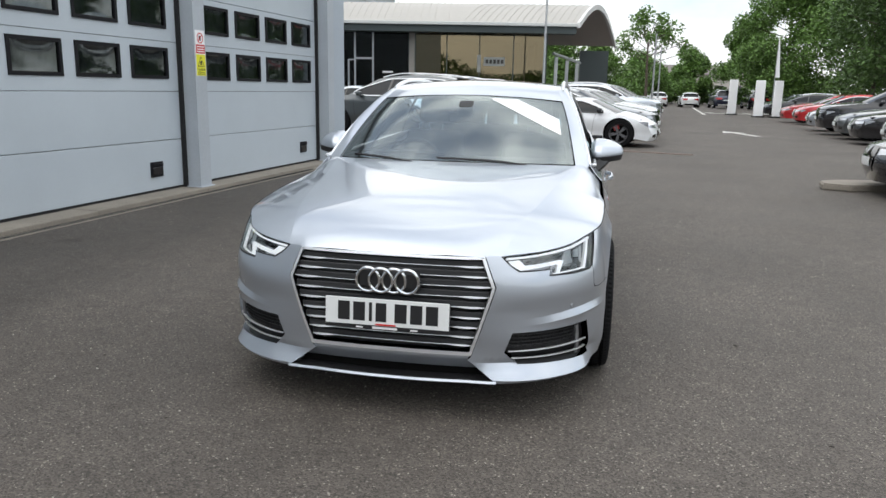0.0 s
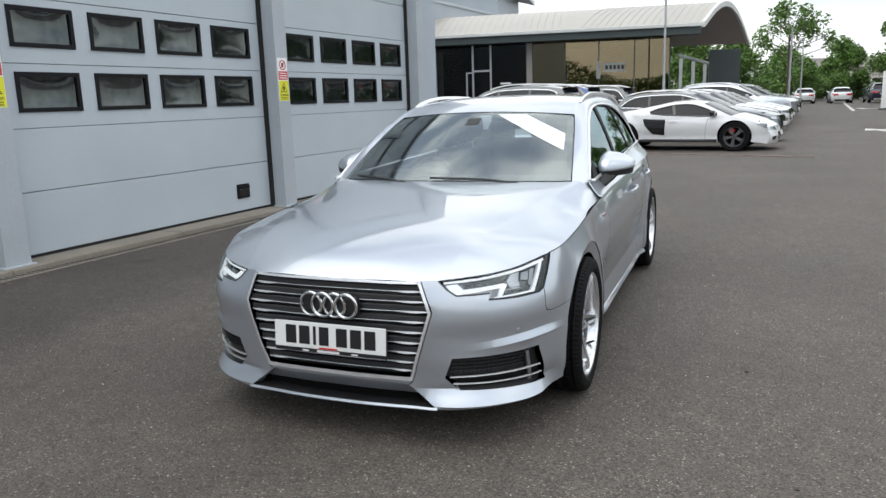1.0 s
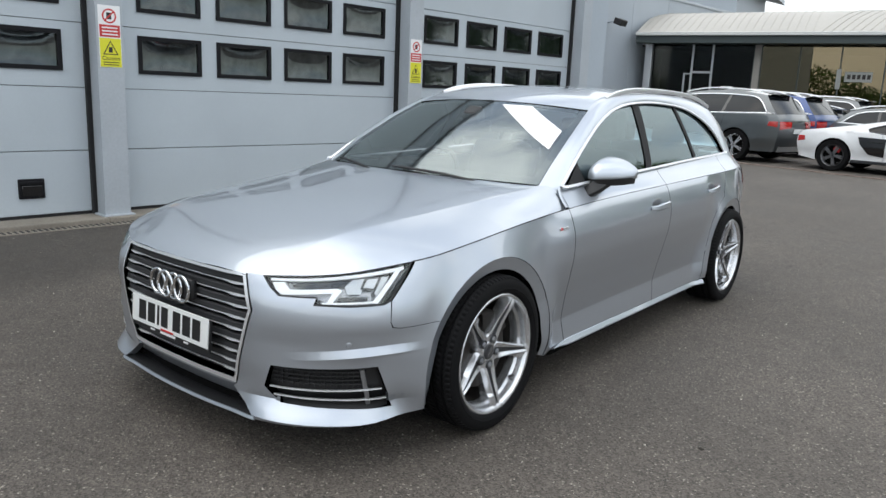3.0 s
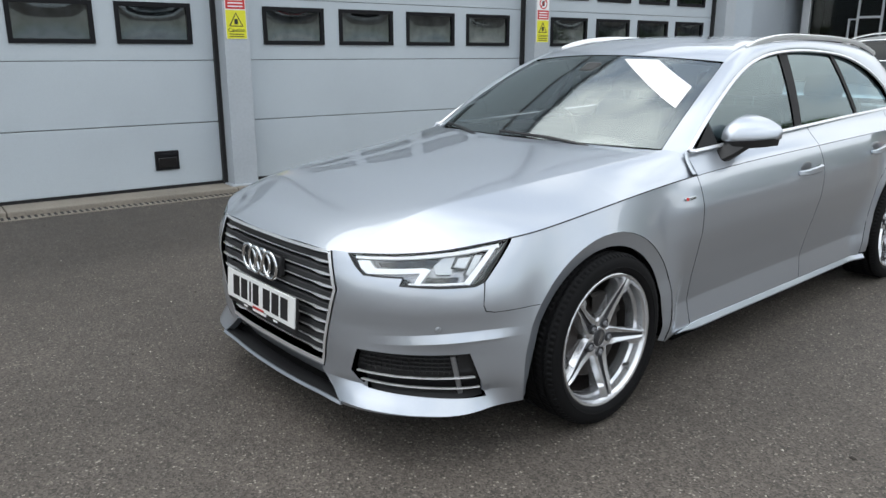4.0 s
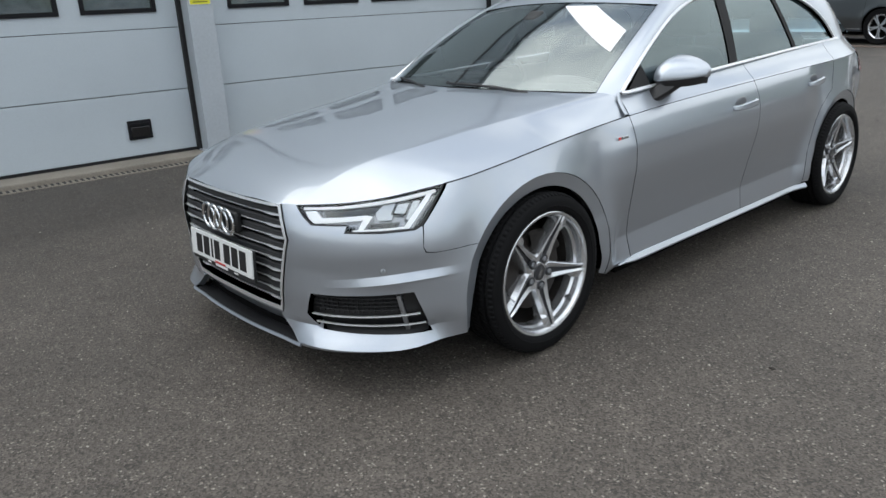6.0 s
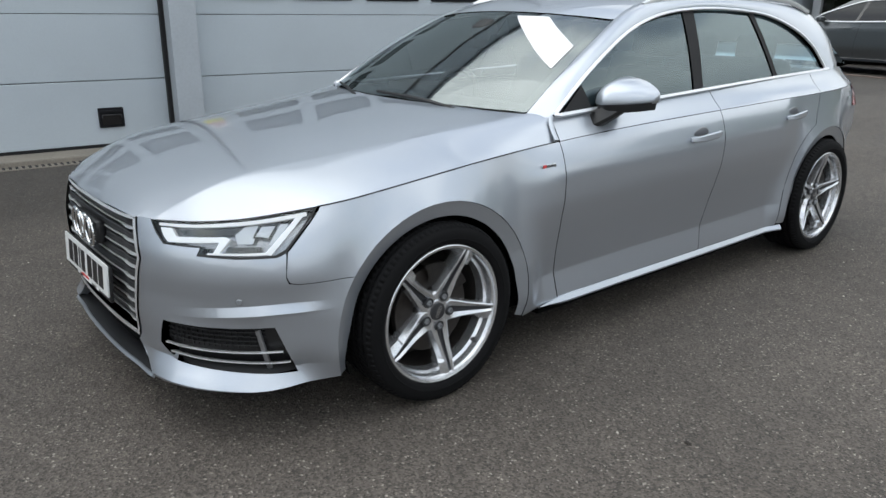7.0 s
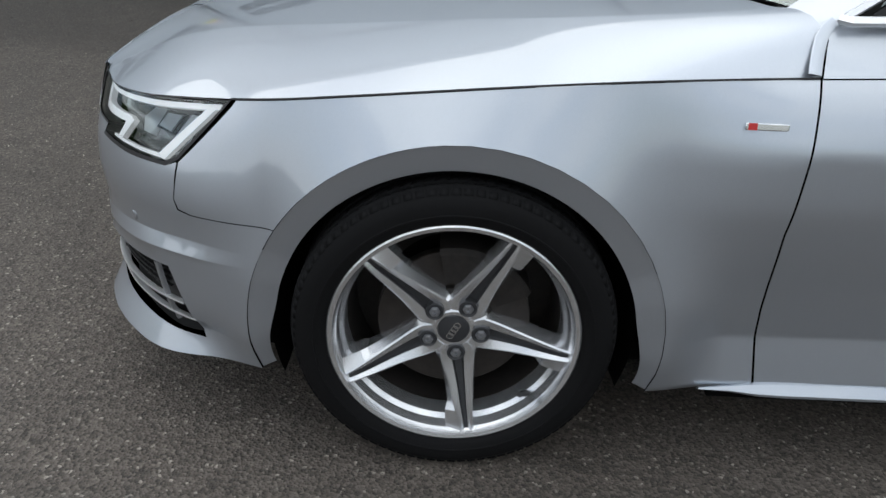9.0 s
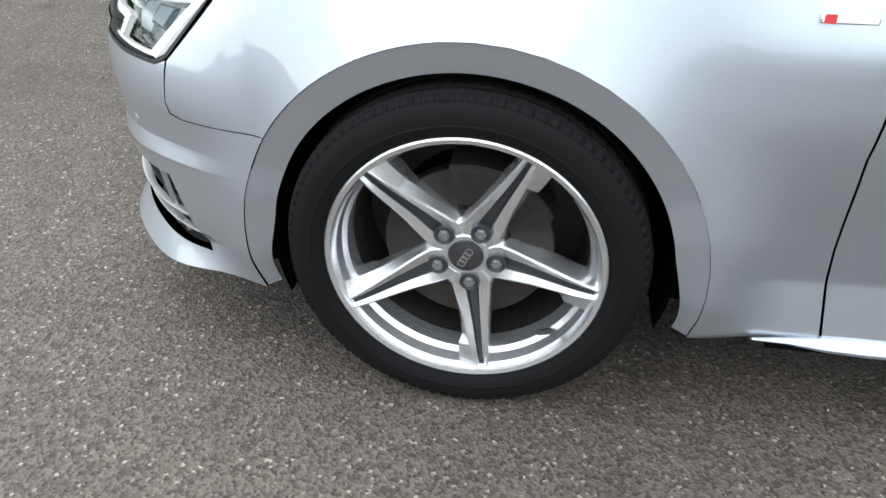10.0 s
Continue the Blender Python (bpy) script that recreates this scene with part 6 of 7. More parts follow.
def car_wheel(parent, x, y, r, mat):
    s = 1 if x > 0 else -1
    w = thing("wheel", pose(x, y, r, 20 * y))
    w.parent = parent
    part("tyre", lathe([(r * 0.66, -0.11), (r * 0.94, -0.12), (r, -0.09), (r, 0.09), (r * 0.94, 0.12), (r * 0.70, 0.115), (r * 0.68, 0.09)], 36), RUBBER, w)
    bm = lathe([(r * 0.60, 0.04), (r * 0.62, 0.08), (r * 0.70, 0.108), (r * 0.685, 0.112)], 36)
    for k in range(10):
        a = math.tau * (k // 2) / 5 + (0.12 if k % 2 else -0.12)
        m = bmesh.ops.create_cube(bm, size=1)["verts"]
        rot = Matrix.Rotation(a, 4, "X")
        for v in m:
            v.co = rot @ Vector((0.085 + v.co.x * 0.03, v.co.y * 0.035 * (1.2 - 0.5 * (v.co.z + 0.5)), r * 0.34 + v.co.z * r * 0.62))
    if s < 0:
        bmesh.ops.transform(bm, matrix=Matrix.Rotation(math.pi, 4, "Z"), verts=bm.verts[:])
    part("rim", bm, mat, w)
    # near-black disc stands for the shaded hollow behind the spokes
    part("backing", lathe([(r * 0.66, 0.02 * s), (0.001, 0.02 * s)], 30), DARK, w)
    if mat is DARKRIM:
        part("caliper", block(0.02 * s - 0.02, 0.02 * s + 0.03, -0.07, 0.07, 0.10, 0.19, 0.01), CALIPER, w)
    return w


def parked_car(kind, colour_name, m, rims=None, group="", extra=""):
    W, r, axles, runs, belt_ends, dlo, (z_head, z_tail) = KINDS[kind]
    paint = PAINTS[colour_name]
    words = {"suv": "sport utility vehicle", "estate": "estate car", "hatch": "hatchback car", "saloon": "saloon car", "coupe": "low two-seat sports coupe"}[kind]
    ob = thing({"suv": "suv", "coupe": "sports_car"}.get(kind, "parked_car"), m, f"{colour_name.replace('_', ' ')} {words} parked in the yard{extra}", "car", group)
    rims = rims or ALLOY
    ya, yb = runs[1][-1][0], runs[4][-1][0]
    nose, tail = runs[0][1][0], min(p[0] for p in runs[5])
    belt = lambda y: belt_ends[0] + (belt_ends[1] - belt_ends[0]) * (ya - y) / (ya - yb)

    def half(y, z):
        """Half the width at a place along the car and a height."""
        a = max(0.0, (y - 0.52 * nose) / (0.48 * nose)) if y > 0 else max(0.0, (y - 0.60 * tail) / (0.40 * tail))
        w = W / 2 * (1 - 0.20 * min(a, 1.1) ** 2.4)
        b = belt(min(max(y, yb), ya))
        low = (z - 0.62 * b) / b
        flare = sum(0.022 * max(0.0, 1 - abs(math.hypot(y - h, z - r) - r * 1.12) / 0.14) for h in axles)
        w -= 0.10 * low * low + 0.030 * smooth(b - 0.16, b, z) + (0.035 * smooth(0.55, 0.36, z) if z < 0.55 else 0)
        return w + flare - (0.40 * (z - b) + 0.25 * (z - b) ** 2 if z > b else 0)

    def flank(y, z):
        return Vector((half(y, z), y, z))

    def across(run, front, crown):
        """A skin over one run of the side line: t along it in metres, u -1..1 across."""
        pts = spline([(0, *p) for p in run], 0.04)
        dist = [0.0]
        for p, q in zip(pts, pts[1:]):
            dist.append(dist[-1] + (q - p).length)

        def lay(t, u):
            t = min(max(t, 0.0), dist[-1])
            k = 0
            while k < len(dist) - 2 and t > dist[k + 1]:
                k += 1
            f = (t - dist[k]) / max(dist[k + 1] - dist[k], 1e-6)
            p = pts[k].lerp(pts[k + 1], f)
            e = t / dist[-1]
            return Vector((u * half(p.y, p.z), p.y + (front[0] + (front[1] - front[0]) * e) * (1 - abs(u) ** 2.4), p.z + (crown[0] + (crown[1] - crown[0]) * e) * (1 - u * u)))
        return lay, dist[-1]

    low_car = kind == "coupe"
    skins = {}
    for name, run, front, crown, mat in (("front_bumper", runs[0], (0.16, 0.16), (0, 0.03), paint), ("bonnet", runs[1], (0.16, 0.17), (0.03, 0.055), paint), ("windscreen", runs[2], (0.17, 0.08), (0.02, 0.035), TINT),
                                         ("roof", runs[3], (0.08, 0.0), (0.035, 0.035), paint), ("rear_window", runs[4], (0.0, -0.06), (0.03, 0.02), TINT), ("tailgate", runs[5], (-0.08, -0.12), (0.02, 0.0), paint)):
        lay, size = across(run, front, crown)
        skins[name] = lay, size
        sheet(name, ob, mat, [(0, -1), (size, -1), (size, 1), (0, 1)], lay, step=0.13, depth=0.0, core=(0, 0, 0.5))
    front = [p for run in runs[:2] for p in spline([(0, *q) for q in run], 0.1)]
    back = spline([(0, *q) for q in runs[5]], 0.1)
    body = [(p.y, p.z) for p in front] + [(ya + (yb - ya) * k / 12, belt(ya + (yb - ya) * k / 12)) for k in range(1, 12)] + [(p.y, p.z) for p in back]
    sill = 0.22 if kind != "suv" else 0.28
    for h in sorted(axles):
        R = r * 1.12
        a0 = math.asin((sill - r) / R)
        body += [(h - R * math.cos(a0 + (math.pi - 2 * a0) * k / 16), r + R * math.sin(a0 + (math.pi - 2 * a0) * k / 16)) for k in range(17)]
    upper = [(ya, belt(ya))] + [(p.y, p.z) for run in runs[2:5] for p in spline([(0, *q) for q in run], 0.1)] + [(yb + (ya - yb) * k / 12, belt(yb + (ya - yb) * k / 12)) for k in range(0, 12)]
    window = [(p.x, p.y) for p in spline([(a, b, 0) for a, b in dlo], 0.12, True)]
    for s in (1, -1):
        M = Vector((s, 1, 1))
        sheet("body_side", ob, paint, body, flank, step=0.10, depth=0.03, sides=(s,), core=(0, 0, 0.5))
        sheet("window_frame", ob, paint, upper, flank, holes=[window], step=0.12, depth=0.012, sides=(s,), core=(0, 0, 0.5))
        sheet("side_glass", ob, TINT, window, flank, step=0.15, depth=0.0, lift=-0.008, sides=(s,), core=(0, 0, 0.5), label="dark tinted side glass")
        ring = [flank(a, b) * M for a, b in window]
        part("window_trim", sweep(ring, 0.026, 0.008, lambda p: (s, 0, 0.35), True), GLOSS if low_car or colour_name == "black" else BRIGHT, ob)
        for y in ((-0.10,) if low_car else (-0.10, -1.08) if kind != "saloon" else (-0.10, -0.98)):
            z0, tops = belt(y) + 0.03, [z for a, z in window if abs(a - y) < 0.14]
            part("window_post", sweep([flank(y + 0.03, z0) * M, flank(y - 0.03, max(tops) - 0.01) * M], 0.07, 0.006, lambda p: (s, 0, 0.4)), GLOSS, ob)
        if kind in ("suv", "estate"):
            rail = [Vector((s * (half(y, z) - 0.03), y, z + 0.015 + 0.035 * math.sin(math.pi * k / 12) ** 0.5)) for k, y, z in ((k, y, hermite([(p[0], p[1]) for p in runs[3]][::-1])(y)) for k, y in ((k, 0.20 - 2.1 * k / 12) for k in range(13)))]
            part("roof_rail", sweep(rail, 0.035, 0.03, lambda p: (0, 0, 1)), SATIN, ob)
        for y in (0.93, -0.12, -1.06) if not low_car else (0.66, -0.30):
            seam = [(flank(y - 0.08 * (k / 6) ** 2 * (1 if y < 0.5 else -1), sill + 0.06 + (belt(y) - sill - 0.07) * k / 6) + Vector((0.001, 0, 0))) * M for k in range(7)]
            part("door_gap", sweep(seam, 0.006, 0.002, lambda p: (s, 0, 0)), GAP, ob)
        for y in (0.10, -0.92) if not low_car else (-0.10,):
            part("door_handle", sweep([(flank(y + a, belt(y) - 0.13) + Vector((d, 0, 0))) * M for a, d in ((0.10, 0.004), (0.05, 0.022), (-0.05, 0.022), (-0.10, 0.004))], 0.022, 0.012, lambda p: (s, 0, 0.1)), paint, ob)
        part("sill_strip", sweep([(flank(axles[0] - r * 1.12 - (axles[0] - axles[1] - 2.24 * r) * k / 8, sill + 0.03) + Vector((0.004, 0, 0))) * M for k in range(9)], 0.07, 0.012, lambda p: (s, 0, 0.2)), GLOSS, ob)
        mir = block(-0.10, 0.10, -0.05, 0.08, -0.055, 0.07, 0.04, 3)
        part("door_mirror", mir, paint if not low_car else GLOSS, ob, m=pose(s * (half(ya - 0.42, belt(ya)) + 0.09), ya - 0.42, belt(ya) + 0.075))
        for y in axles:
            car_wheel(ob, s * (W / 2 - 0.105), y, r, rims)
        lay, size = skins["front_bumper"]
        lamp = [(size * 0.74, 0.52), (size * 0.93, 0.50), (size * 0.985, 0.985), (size * 0.84, 0.985)]
        sheet("headlight", ob, HEAD, [(a, b * s) for a, b in lamp], lay, step=0.08, depth=0.01, lift=0.006, core=(0, 0, 0.5), label="clear headlight")
        sheet("side_intake", ob, GLOSS, [(size * 0.22, 0.60 * s), (size * 0.42, 0.62 * s), (size * 0.40, 0.86 * s), (size * 0.22, 0.82 * s)], lay, step=0.08, depth=0.01, lift=0.004, core=(0, 0, 0.5))
        lay, size = skins["tailgate"]
        t0 = size * (0.22 if kind != "saloon" else 0.52)
        sheet("tail_light", ob, TAIL, [(t0, 0.42 * s), (t0 + 0.14, 0.46 * s), (t0 + 0.17, 0.995 * s), (t0 - 0.02, 0.995 * s)], lay, step=0.08, depth=0.01, lift=0.006, core=(0, 0, 0.5), label="red tail light")
        side = [(tail * 0.985, z_tail - 0.05), (tail * 0.90, z_tail - 0.02), (tail * 0.91, z_tail + 0.08), (tail * 0.985, z_tail + 0.08)]
        sheet("tail_light", ob, TAIL, side, flank, step=0.08, depth=0.01, lift=0.005, sides=(s,), core=(0, 0, 0.5), label="red tail light")
        side = [(nose * 0.965, z_head + 0.02), (nose * 0.86, z_head + 0.13), (nose * 0.90, z_head + 0.15), (nose * 0.965, z_head + 0.14)]
        sheet("headlight", ob, HEAD, side, flank, step=0.08, depth=0.01, lift=0.005, sides=(s,), core=(0, 0, 0.5), label="clear headlight")
        if low_car:
            blade = [(-0.28, 0.76), (-0.84, 0.78), (-0.78, 0.62), (-0.60, 0.42), (-0.30, 0.38)]
            sheet("side_blade", ob, GLOSS, blade, flank, step=0.08, depth=0.01, lift=0.012, sides=(s,), core=(0, 0, 0.5), label="black side air intake")
    lay, size = skins["front_bumper"]
    g0, g1, gw = (0.20, 0.62, 0.50) if low_car else (0.28, 0.97, 0.44)
    sheet("front_grille", ob, GLOSS, [(size * g0, -gw * 0.8), (size * 0.7 * g1, -gw), (size * g1, -gw * 0.9), (size * g1, gw * 0.9), (size * 0.7 * g1, gw), (size * g0, gw * 0.8)], lay, step=0.08, depth=0.01, lift=0.006, core=(0, 0, 0.5))
    sheet("number_plate", ob, WHITE, [(size * 0.42, -0.29), (size * 0.42 + 0.11, -0.29), (size * 0.42 + 0.11, 0.29), (size * 0.42, 0.29)], lay, step=0.08, depth=0.008, lift=0.016, core=(0, 0, 0.5))
    lay, size = skins["tailgate"]
    t0 = size * (0.40 if kind != "saloon" else 0.62)
    sheet("rear_plate", ob, WHITE, [(t0, -0.29), (t0 + 0.11, -0.29), (t0 + 0.11, 0.29), (t0, 0.29)], lay, step=0.08, depth=0.008, lift=0.010, core=(0, 0, 0.5))
    sheet("rear_valance", ob, SATIN if kind == "suv" else BLACK, [(size * 0.86, -0.86), (size, -0.86), (size, 0.86), (size * 0.86, 0.86)], lay, step=0.12, depth=0.01, lift=0.008, core=(0, 0, 0.5))
    part("spoiler", sweep([Vector((x, runs[4][0][0] - 0.05 - 0.03 * (1 - (x / 0.55) ** 2), runs[4][0][1] + 0.025)) for x in (-0.55, -0.3, 0, 0.3, 0.55)], 0.16, 0.02, lambda p: (0, 0, 1)), paint if kind in ("hatch", "estate") else GLOSS, ob) if kind in ("suv", "hatch", "estate") else None
    # added black block; fills the inside so that openings look dark
    part("inner_body", block(-W / 2 + 0.24, W / 2 - 0.24, tail + 0.25, nose - 0.25, 0.22, belt_ends[0] - 0.12), DARK, ob)
    return ob


PAINTS = {
    "white": car_paint("white paint", (0.72, 0.73, 0.74), 0.0, 0.3),
    "dark_grey": car_paint("dark grey paint", (0.10, 0.11, 0.115), 0.6, 0.3),
    "black": car_paint("black paint", (0.008, 0.008, 0.010), 0.1, 0.25),
    "blue": car_paint("blue paint", (0.015, 0.045, 0.16), 0.5, 0.3),
    "red": car_paint("red paint", (0.42, 0.012, 0.018), 0.2, 0.3),
    "silver": SILVER,
    "navy": car_paint("navy paint", (0.014, 0.02, 0.045), 0.4, 0.3),
}
DARKRIM = material("dark alloy", (0.22, 0.22, 0.23), 0.3, 0.8)
CALIPER = material("red caliper", (0.5, 0.02, 0.02), 0.35)


def car_park():
    # the sports coupe and the row behind it, noses towards the lane
    parked_car("coupe", "white", pose(0.32, 16.67, 0, 0, 0, -98.8), DARKRIM)
    row = [("estate", "dark_grey"), ("hatch", "white"), ("estate", "white"), ("saloon", "white"), ("suv", "silver"), ("hatch", "navy"), ("estate", "dark_grey"), ("suv", "black")]
    for i, (kind, paint) in enumerate(row):
        parked_car(kind, paint, pose(0.35 + 0.25 * i, 20.0 + 3.0 * i, 0, 0, 0, -103 + (i * 37 % 5) - 2), None, "cars by the lane")
    # noses to the side wall, tails to the yard
    row = [("suv", "dark_grey"), ("suv", "blue"), ("estate", "blue"), ("suv", "dark_grey"), ("hatch", "black")]
    for i, (kind, paint) in enumerate(row):
        parked_car(kind, paint, pose(-4.75 + 0.12 * i, 17.8 + 2.95 * i, 0, 0, 0, 78 + i % 2), None, "cars by the side wall")
    parked_car("saloon", "silver", pose(-9.0, 26.5, 0, 0, 0, 80), None, "cars by the side wall")
    # across the lane, noses to the lane
    parked_car("saloon", "black", pose(7.15, 7.5, 0, 0, 0, 84))
    row = [("hatch", "white", 17.0), ("saloon", "black", 19.8), ("estate", "dark_grey", 22.4), ("suv", "black", 25.2), ("saloon", "silver", 28.2), ("hatch", "red", 34.5), ("saloon", "red", 37.4)]
    for i, (kind, paint, y) in enumerate(row):
        parked_car(kind, paint, pose(10.4 + 0.12 * (y - 17), y, 0, 0, 0, 82 + i % 3), None, "cars across the lane")
    for i, (kind, paint) in enumerate([("estate", "black"), ("saloon", "black"), ("hatch", "silver")]):
        parked_car(kind, paint, pose(13.6 + 0.5 * i, 46 + 3.0 * i, 0, 0, 0, 84), None, "cars across the lane")
    for i, (kind, paint) in enumerate([("hatch", "white"), ("hatch", "white"), ("suv", "navy"), ("suv", "black")]):
        parked_car(kind, paint, pose(7.4 + 2.9 * i, 76 - 1.2 * i, 0, 0, 0, -2 + i), None, "cars at the far end")


car_park()


# ---- yard furniture ----
PAINTLINE = material("worn white road paint", (0.55, 0.54, 0.50), 0.8, vary=0.3, scale=4, fine=40)
BRICKEDGE = material("red brick edging", (0.20, 0.15, 0.125), 0.85, vary=0.3, scale=6)


def flat_mark(name, label, pts, m):
    ob = thing(name, m, label, "road marking", kind="structure")
    bm = bmesh.new()
    bm.faces.new([bm.verts.new((x, y, 0.005)) for x, y in pts])
    part("paint", bm, PAINTLINE, ob)


flat_mark("road_arrow", "worn white arrow painted on the asphalt", [(-0.12, -1.6), (0.12, -1.6), (0.12, 0.3), (0.45, 0.3), (0.0, 1.5), (-0.45, 0.3), (-0.12, 0.3)], pose(5.95, 24.2, 0, 0, 0, 12))
flat_mark("road_line", "white guide line painted on the asphalt", [(-0.1, 0), (0.1, 0), (2.6, 26), (2.4, 26)], pose(8.1, 48, 0))
for k in range(5):
    flat_mark("road_letter", "worn white letters painted on the asphalt", [(-0.5, 0), (0.5, 0), (0.5, 0.5), (-0.1, 0.5), (-0.1, 2.2), (-0.5, 2.2)], pose(9.6 + 1.3 * k, 52, 0, 0, 0, 4))


def island():
    ob = thing("kerb_island", pose(4.2, 8.1, 0, 0, 0, 14), "low concrete kerb island by the parked cars", "kerb", kind="structure")
    out = [(0, 0), (0.15, 0.35), (0.5, 0.5), (6, 0.5), (6, 0), (0.3, -0.25)]
    bm = bmesh.new()
    vs = [bm.verts.new((x, y, 0)) for x, y in out]
    f = bm.faces.new(vs)
    top = bmesh.ops.extrude_face_region(bm, geom=[f])["geom"]
    for v in [g for g in top if isinstance(g, bmesh.types.BMVert)]:
        v.co.z = 0.10
    bmesh.ops.recalc_face_normals(bm, faces=bm.faces[:])
    bmesh.ops.bevel(bm, geom=bm.edges[:], offset=0.02, segments=2, affect="EDGES")
    part("kerb", bm, CONCRETE, ob)
    edge = thing("row_edging", pose(-6.5, 16.9, 0, 0, 0, -18), "red brick edging strip along the parking row", "edging", kind="structure")
    for k in range(48):
        part("brick", block(0.21 * k, 0.21 * k + 0.2, -0.05, 0.05, 0, 0.015 + 0.003 * (k % 3), 0.003, 1), BRICKEDGE, edge)


island()


def lamp_post(m, h, head=True):
    ob = thing("street_lamp", m, "tall galvanised lamp post in the car park", "lamp post", "car park lamps")
    part("base", rod((0, 0, 0), (0, 0, 1.1), 0.085, 0.085), GALV, ob)
    part("column", rod((0, 0, 1.1), (0, 0, h), 0.055, 0.038), GALV, ob)
    if head:
        part("bracket", rod((0, 0, h - 0.05), (0, 0, h + 0.06), 0.05), GALV, ob)
        part("lantern", block(-0.30, 0.30, -0.17, 0.17, -0.07, 0.09, 0.03), BLACK, ob, "dark lantern head", pose(0, 0, h + 0.06, 8))


lamp_post(pose(-1.15, 27.0, 0, 0, 0, 20), 4.9)
lamp_post(pose(3.75, 35.5, 0), 4.2, False)
lamp_post(pose(5.4, 52.0, 0), 4.6, False)
lamp_post(pose(13.2, 31.0, 0), 5.0, False)


def totem(m, h=2.3):
    ob = thing("sign_totem", m, "plain white free-standing sign panel", "sign", "white sign panels")
    part("panel", block(-0.29, 0.29, -0.05, 0.05, 0.08, h, 0.02), PAPER, ob)
    part("foot", block(-0.34, 0.34, -0.2, 0.2, 0, 0.08, 0.02), BLACK, ob)


totem(pose(10.0, 49.4, 0, 0, 0, 20), 2.3)
totem(pose(10.8, 45.1, 0, 0, 0, 12), 2.2)
totem(pose(11.8, 44.9, 0, 0, 0, 25), 2.2)


def feather(m, h=5.2):
    ob = thing("feather_flag", m, "white feather flag on a thin pole", "flag", "feather flags")
    part("pole", rod((0, 0, 0), (0, 0, h), 0.03, 0.012), GALV, ob)
    bm = bmesh.new()
    n = 14
    rows = []
    for k in range(n + 1):
        u = k / n
        z = h * (0.50 + 0.50 * u)
        w = 0.26 * (1 - u) ** 0.8 + 0.02
        rows.append([bm.verts.new((x, 0.06 * math.sin(3 * x + 4 * u), z)) for x in (0.02, 0.02 + w * 0.5, 0.02 + w)])
    for a, b in zip(rows, rows[1:]):
        for i in range(2):
            bm.faces.new((a[i], a[i + 1], b[i + 1], b[i]))
    part("cloth", bm, PAPER, ob)


feather(pose(12.3, 48.5, 0), 4.9)
feather(pose(17.6, 42.0, 0), 4.6)


# ---- trees ----
BARK = material("bark", (0.10, 0.08, 0.06), 0.9, vary=0.4, scale=8, bump=0.6, deep=0.02)


def leaf_material(name, colour):
    m = bpy.data.materials.new(name)
    m.use_nodes = True
    nt = m.node_tree
    n, l = nt.nodes.new, nt.links.new
    p = nt.nodes["Principled BSDF"]
    geo, ramp = n("ShaderNodeNewGeometry"), n("ShaderNodeValToRGB")
    e = ramp.color_ramp.elements
    e[0].color, e[1].color = (*[c * 0.55 for c in colour], 1), (*[c * 1.5 for c in colour], 1)
    l(geo.outputs["Random Per Island"], ramp.inputs[0]), l(ramp.outputs[0], p.inputs["Base Color"])
    p.inputs["Roughness"].default_value = 0.6
    p.inputs["Subsurface Weight"].default_value = 0.0
    return m


LEAF = leaf_material("green leaves", (0.100, 0.185, 0.036))
LEAF_DARK = leaf_material("dark green leaves", (0.062, 0.118, 0.026))


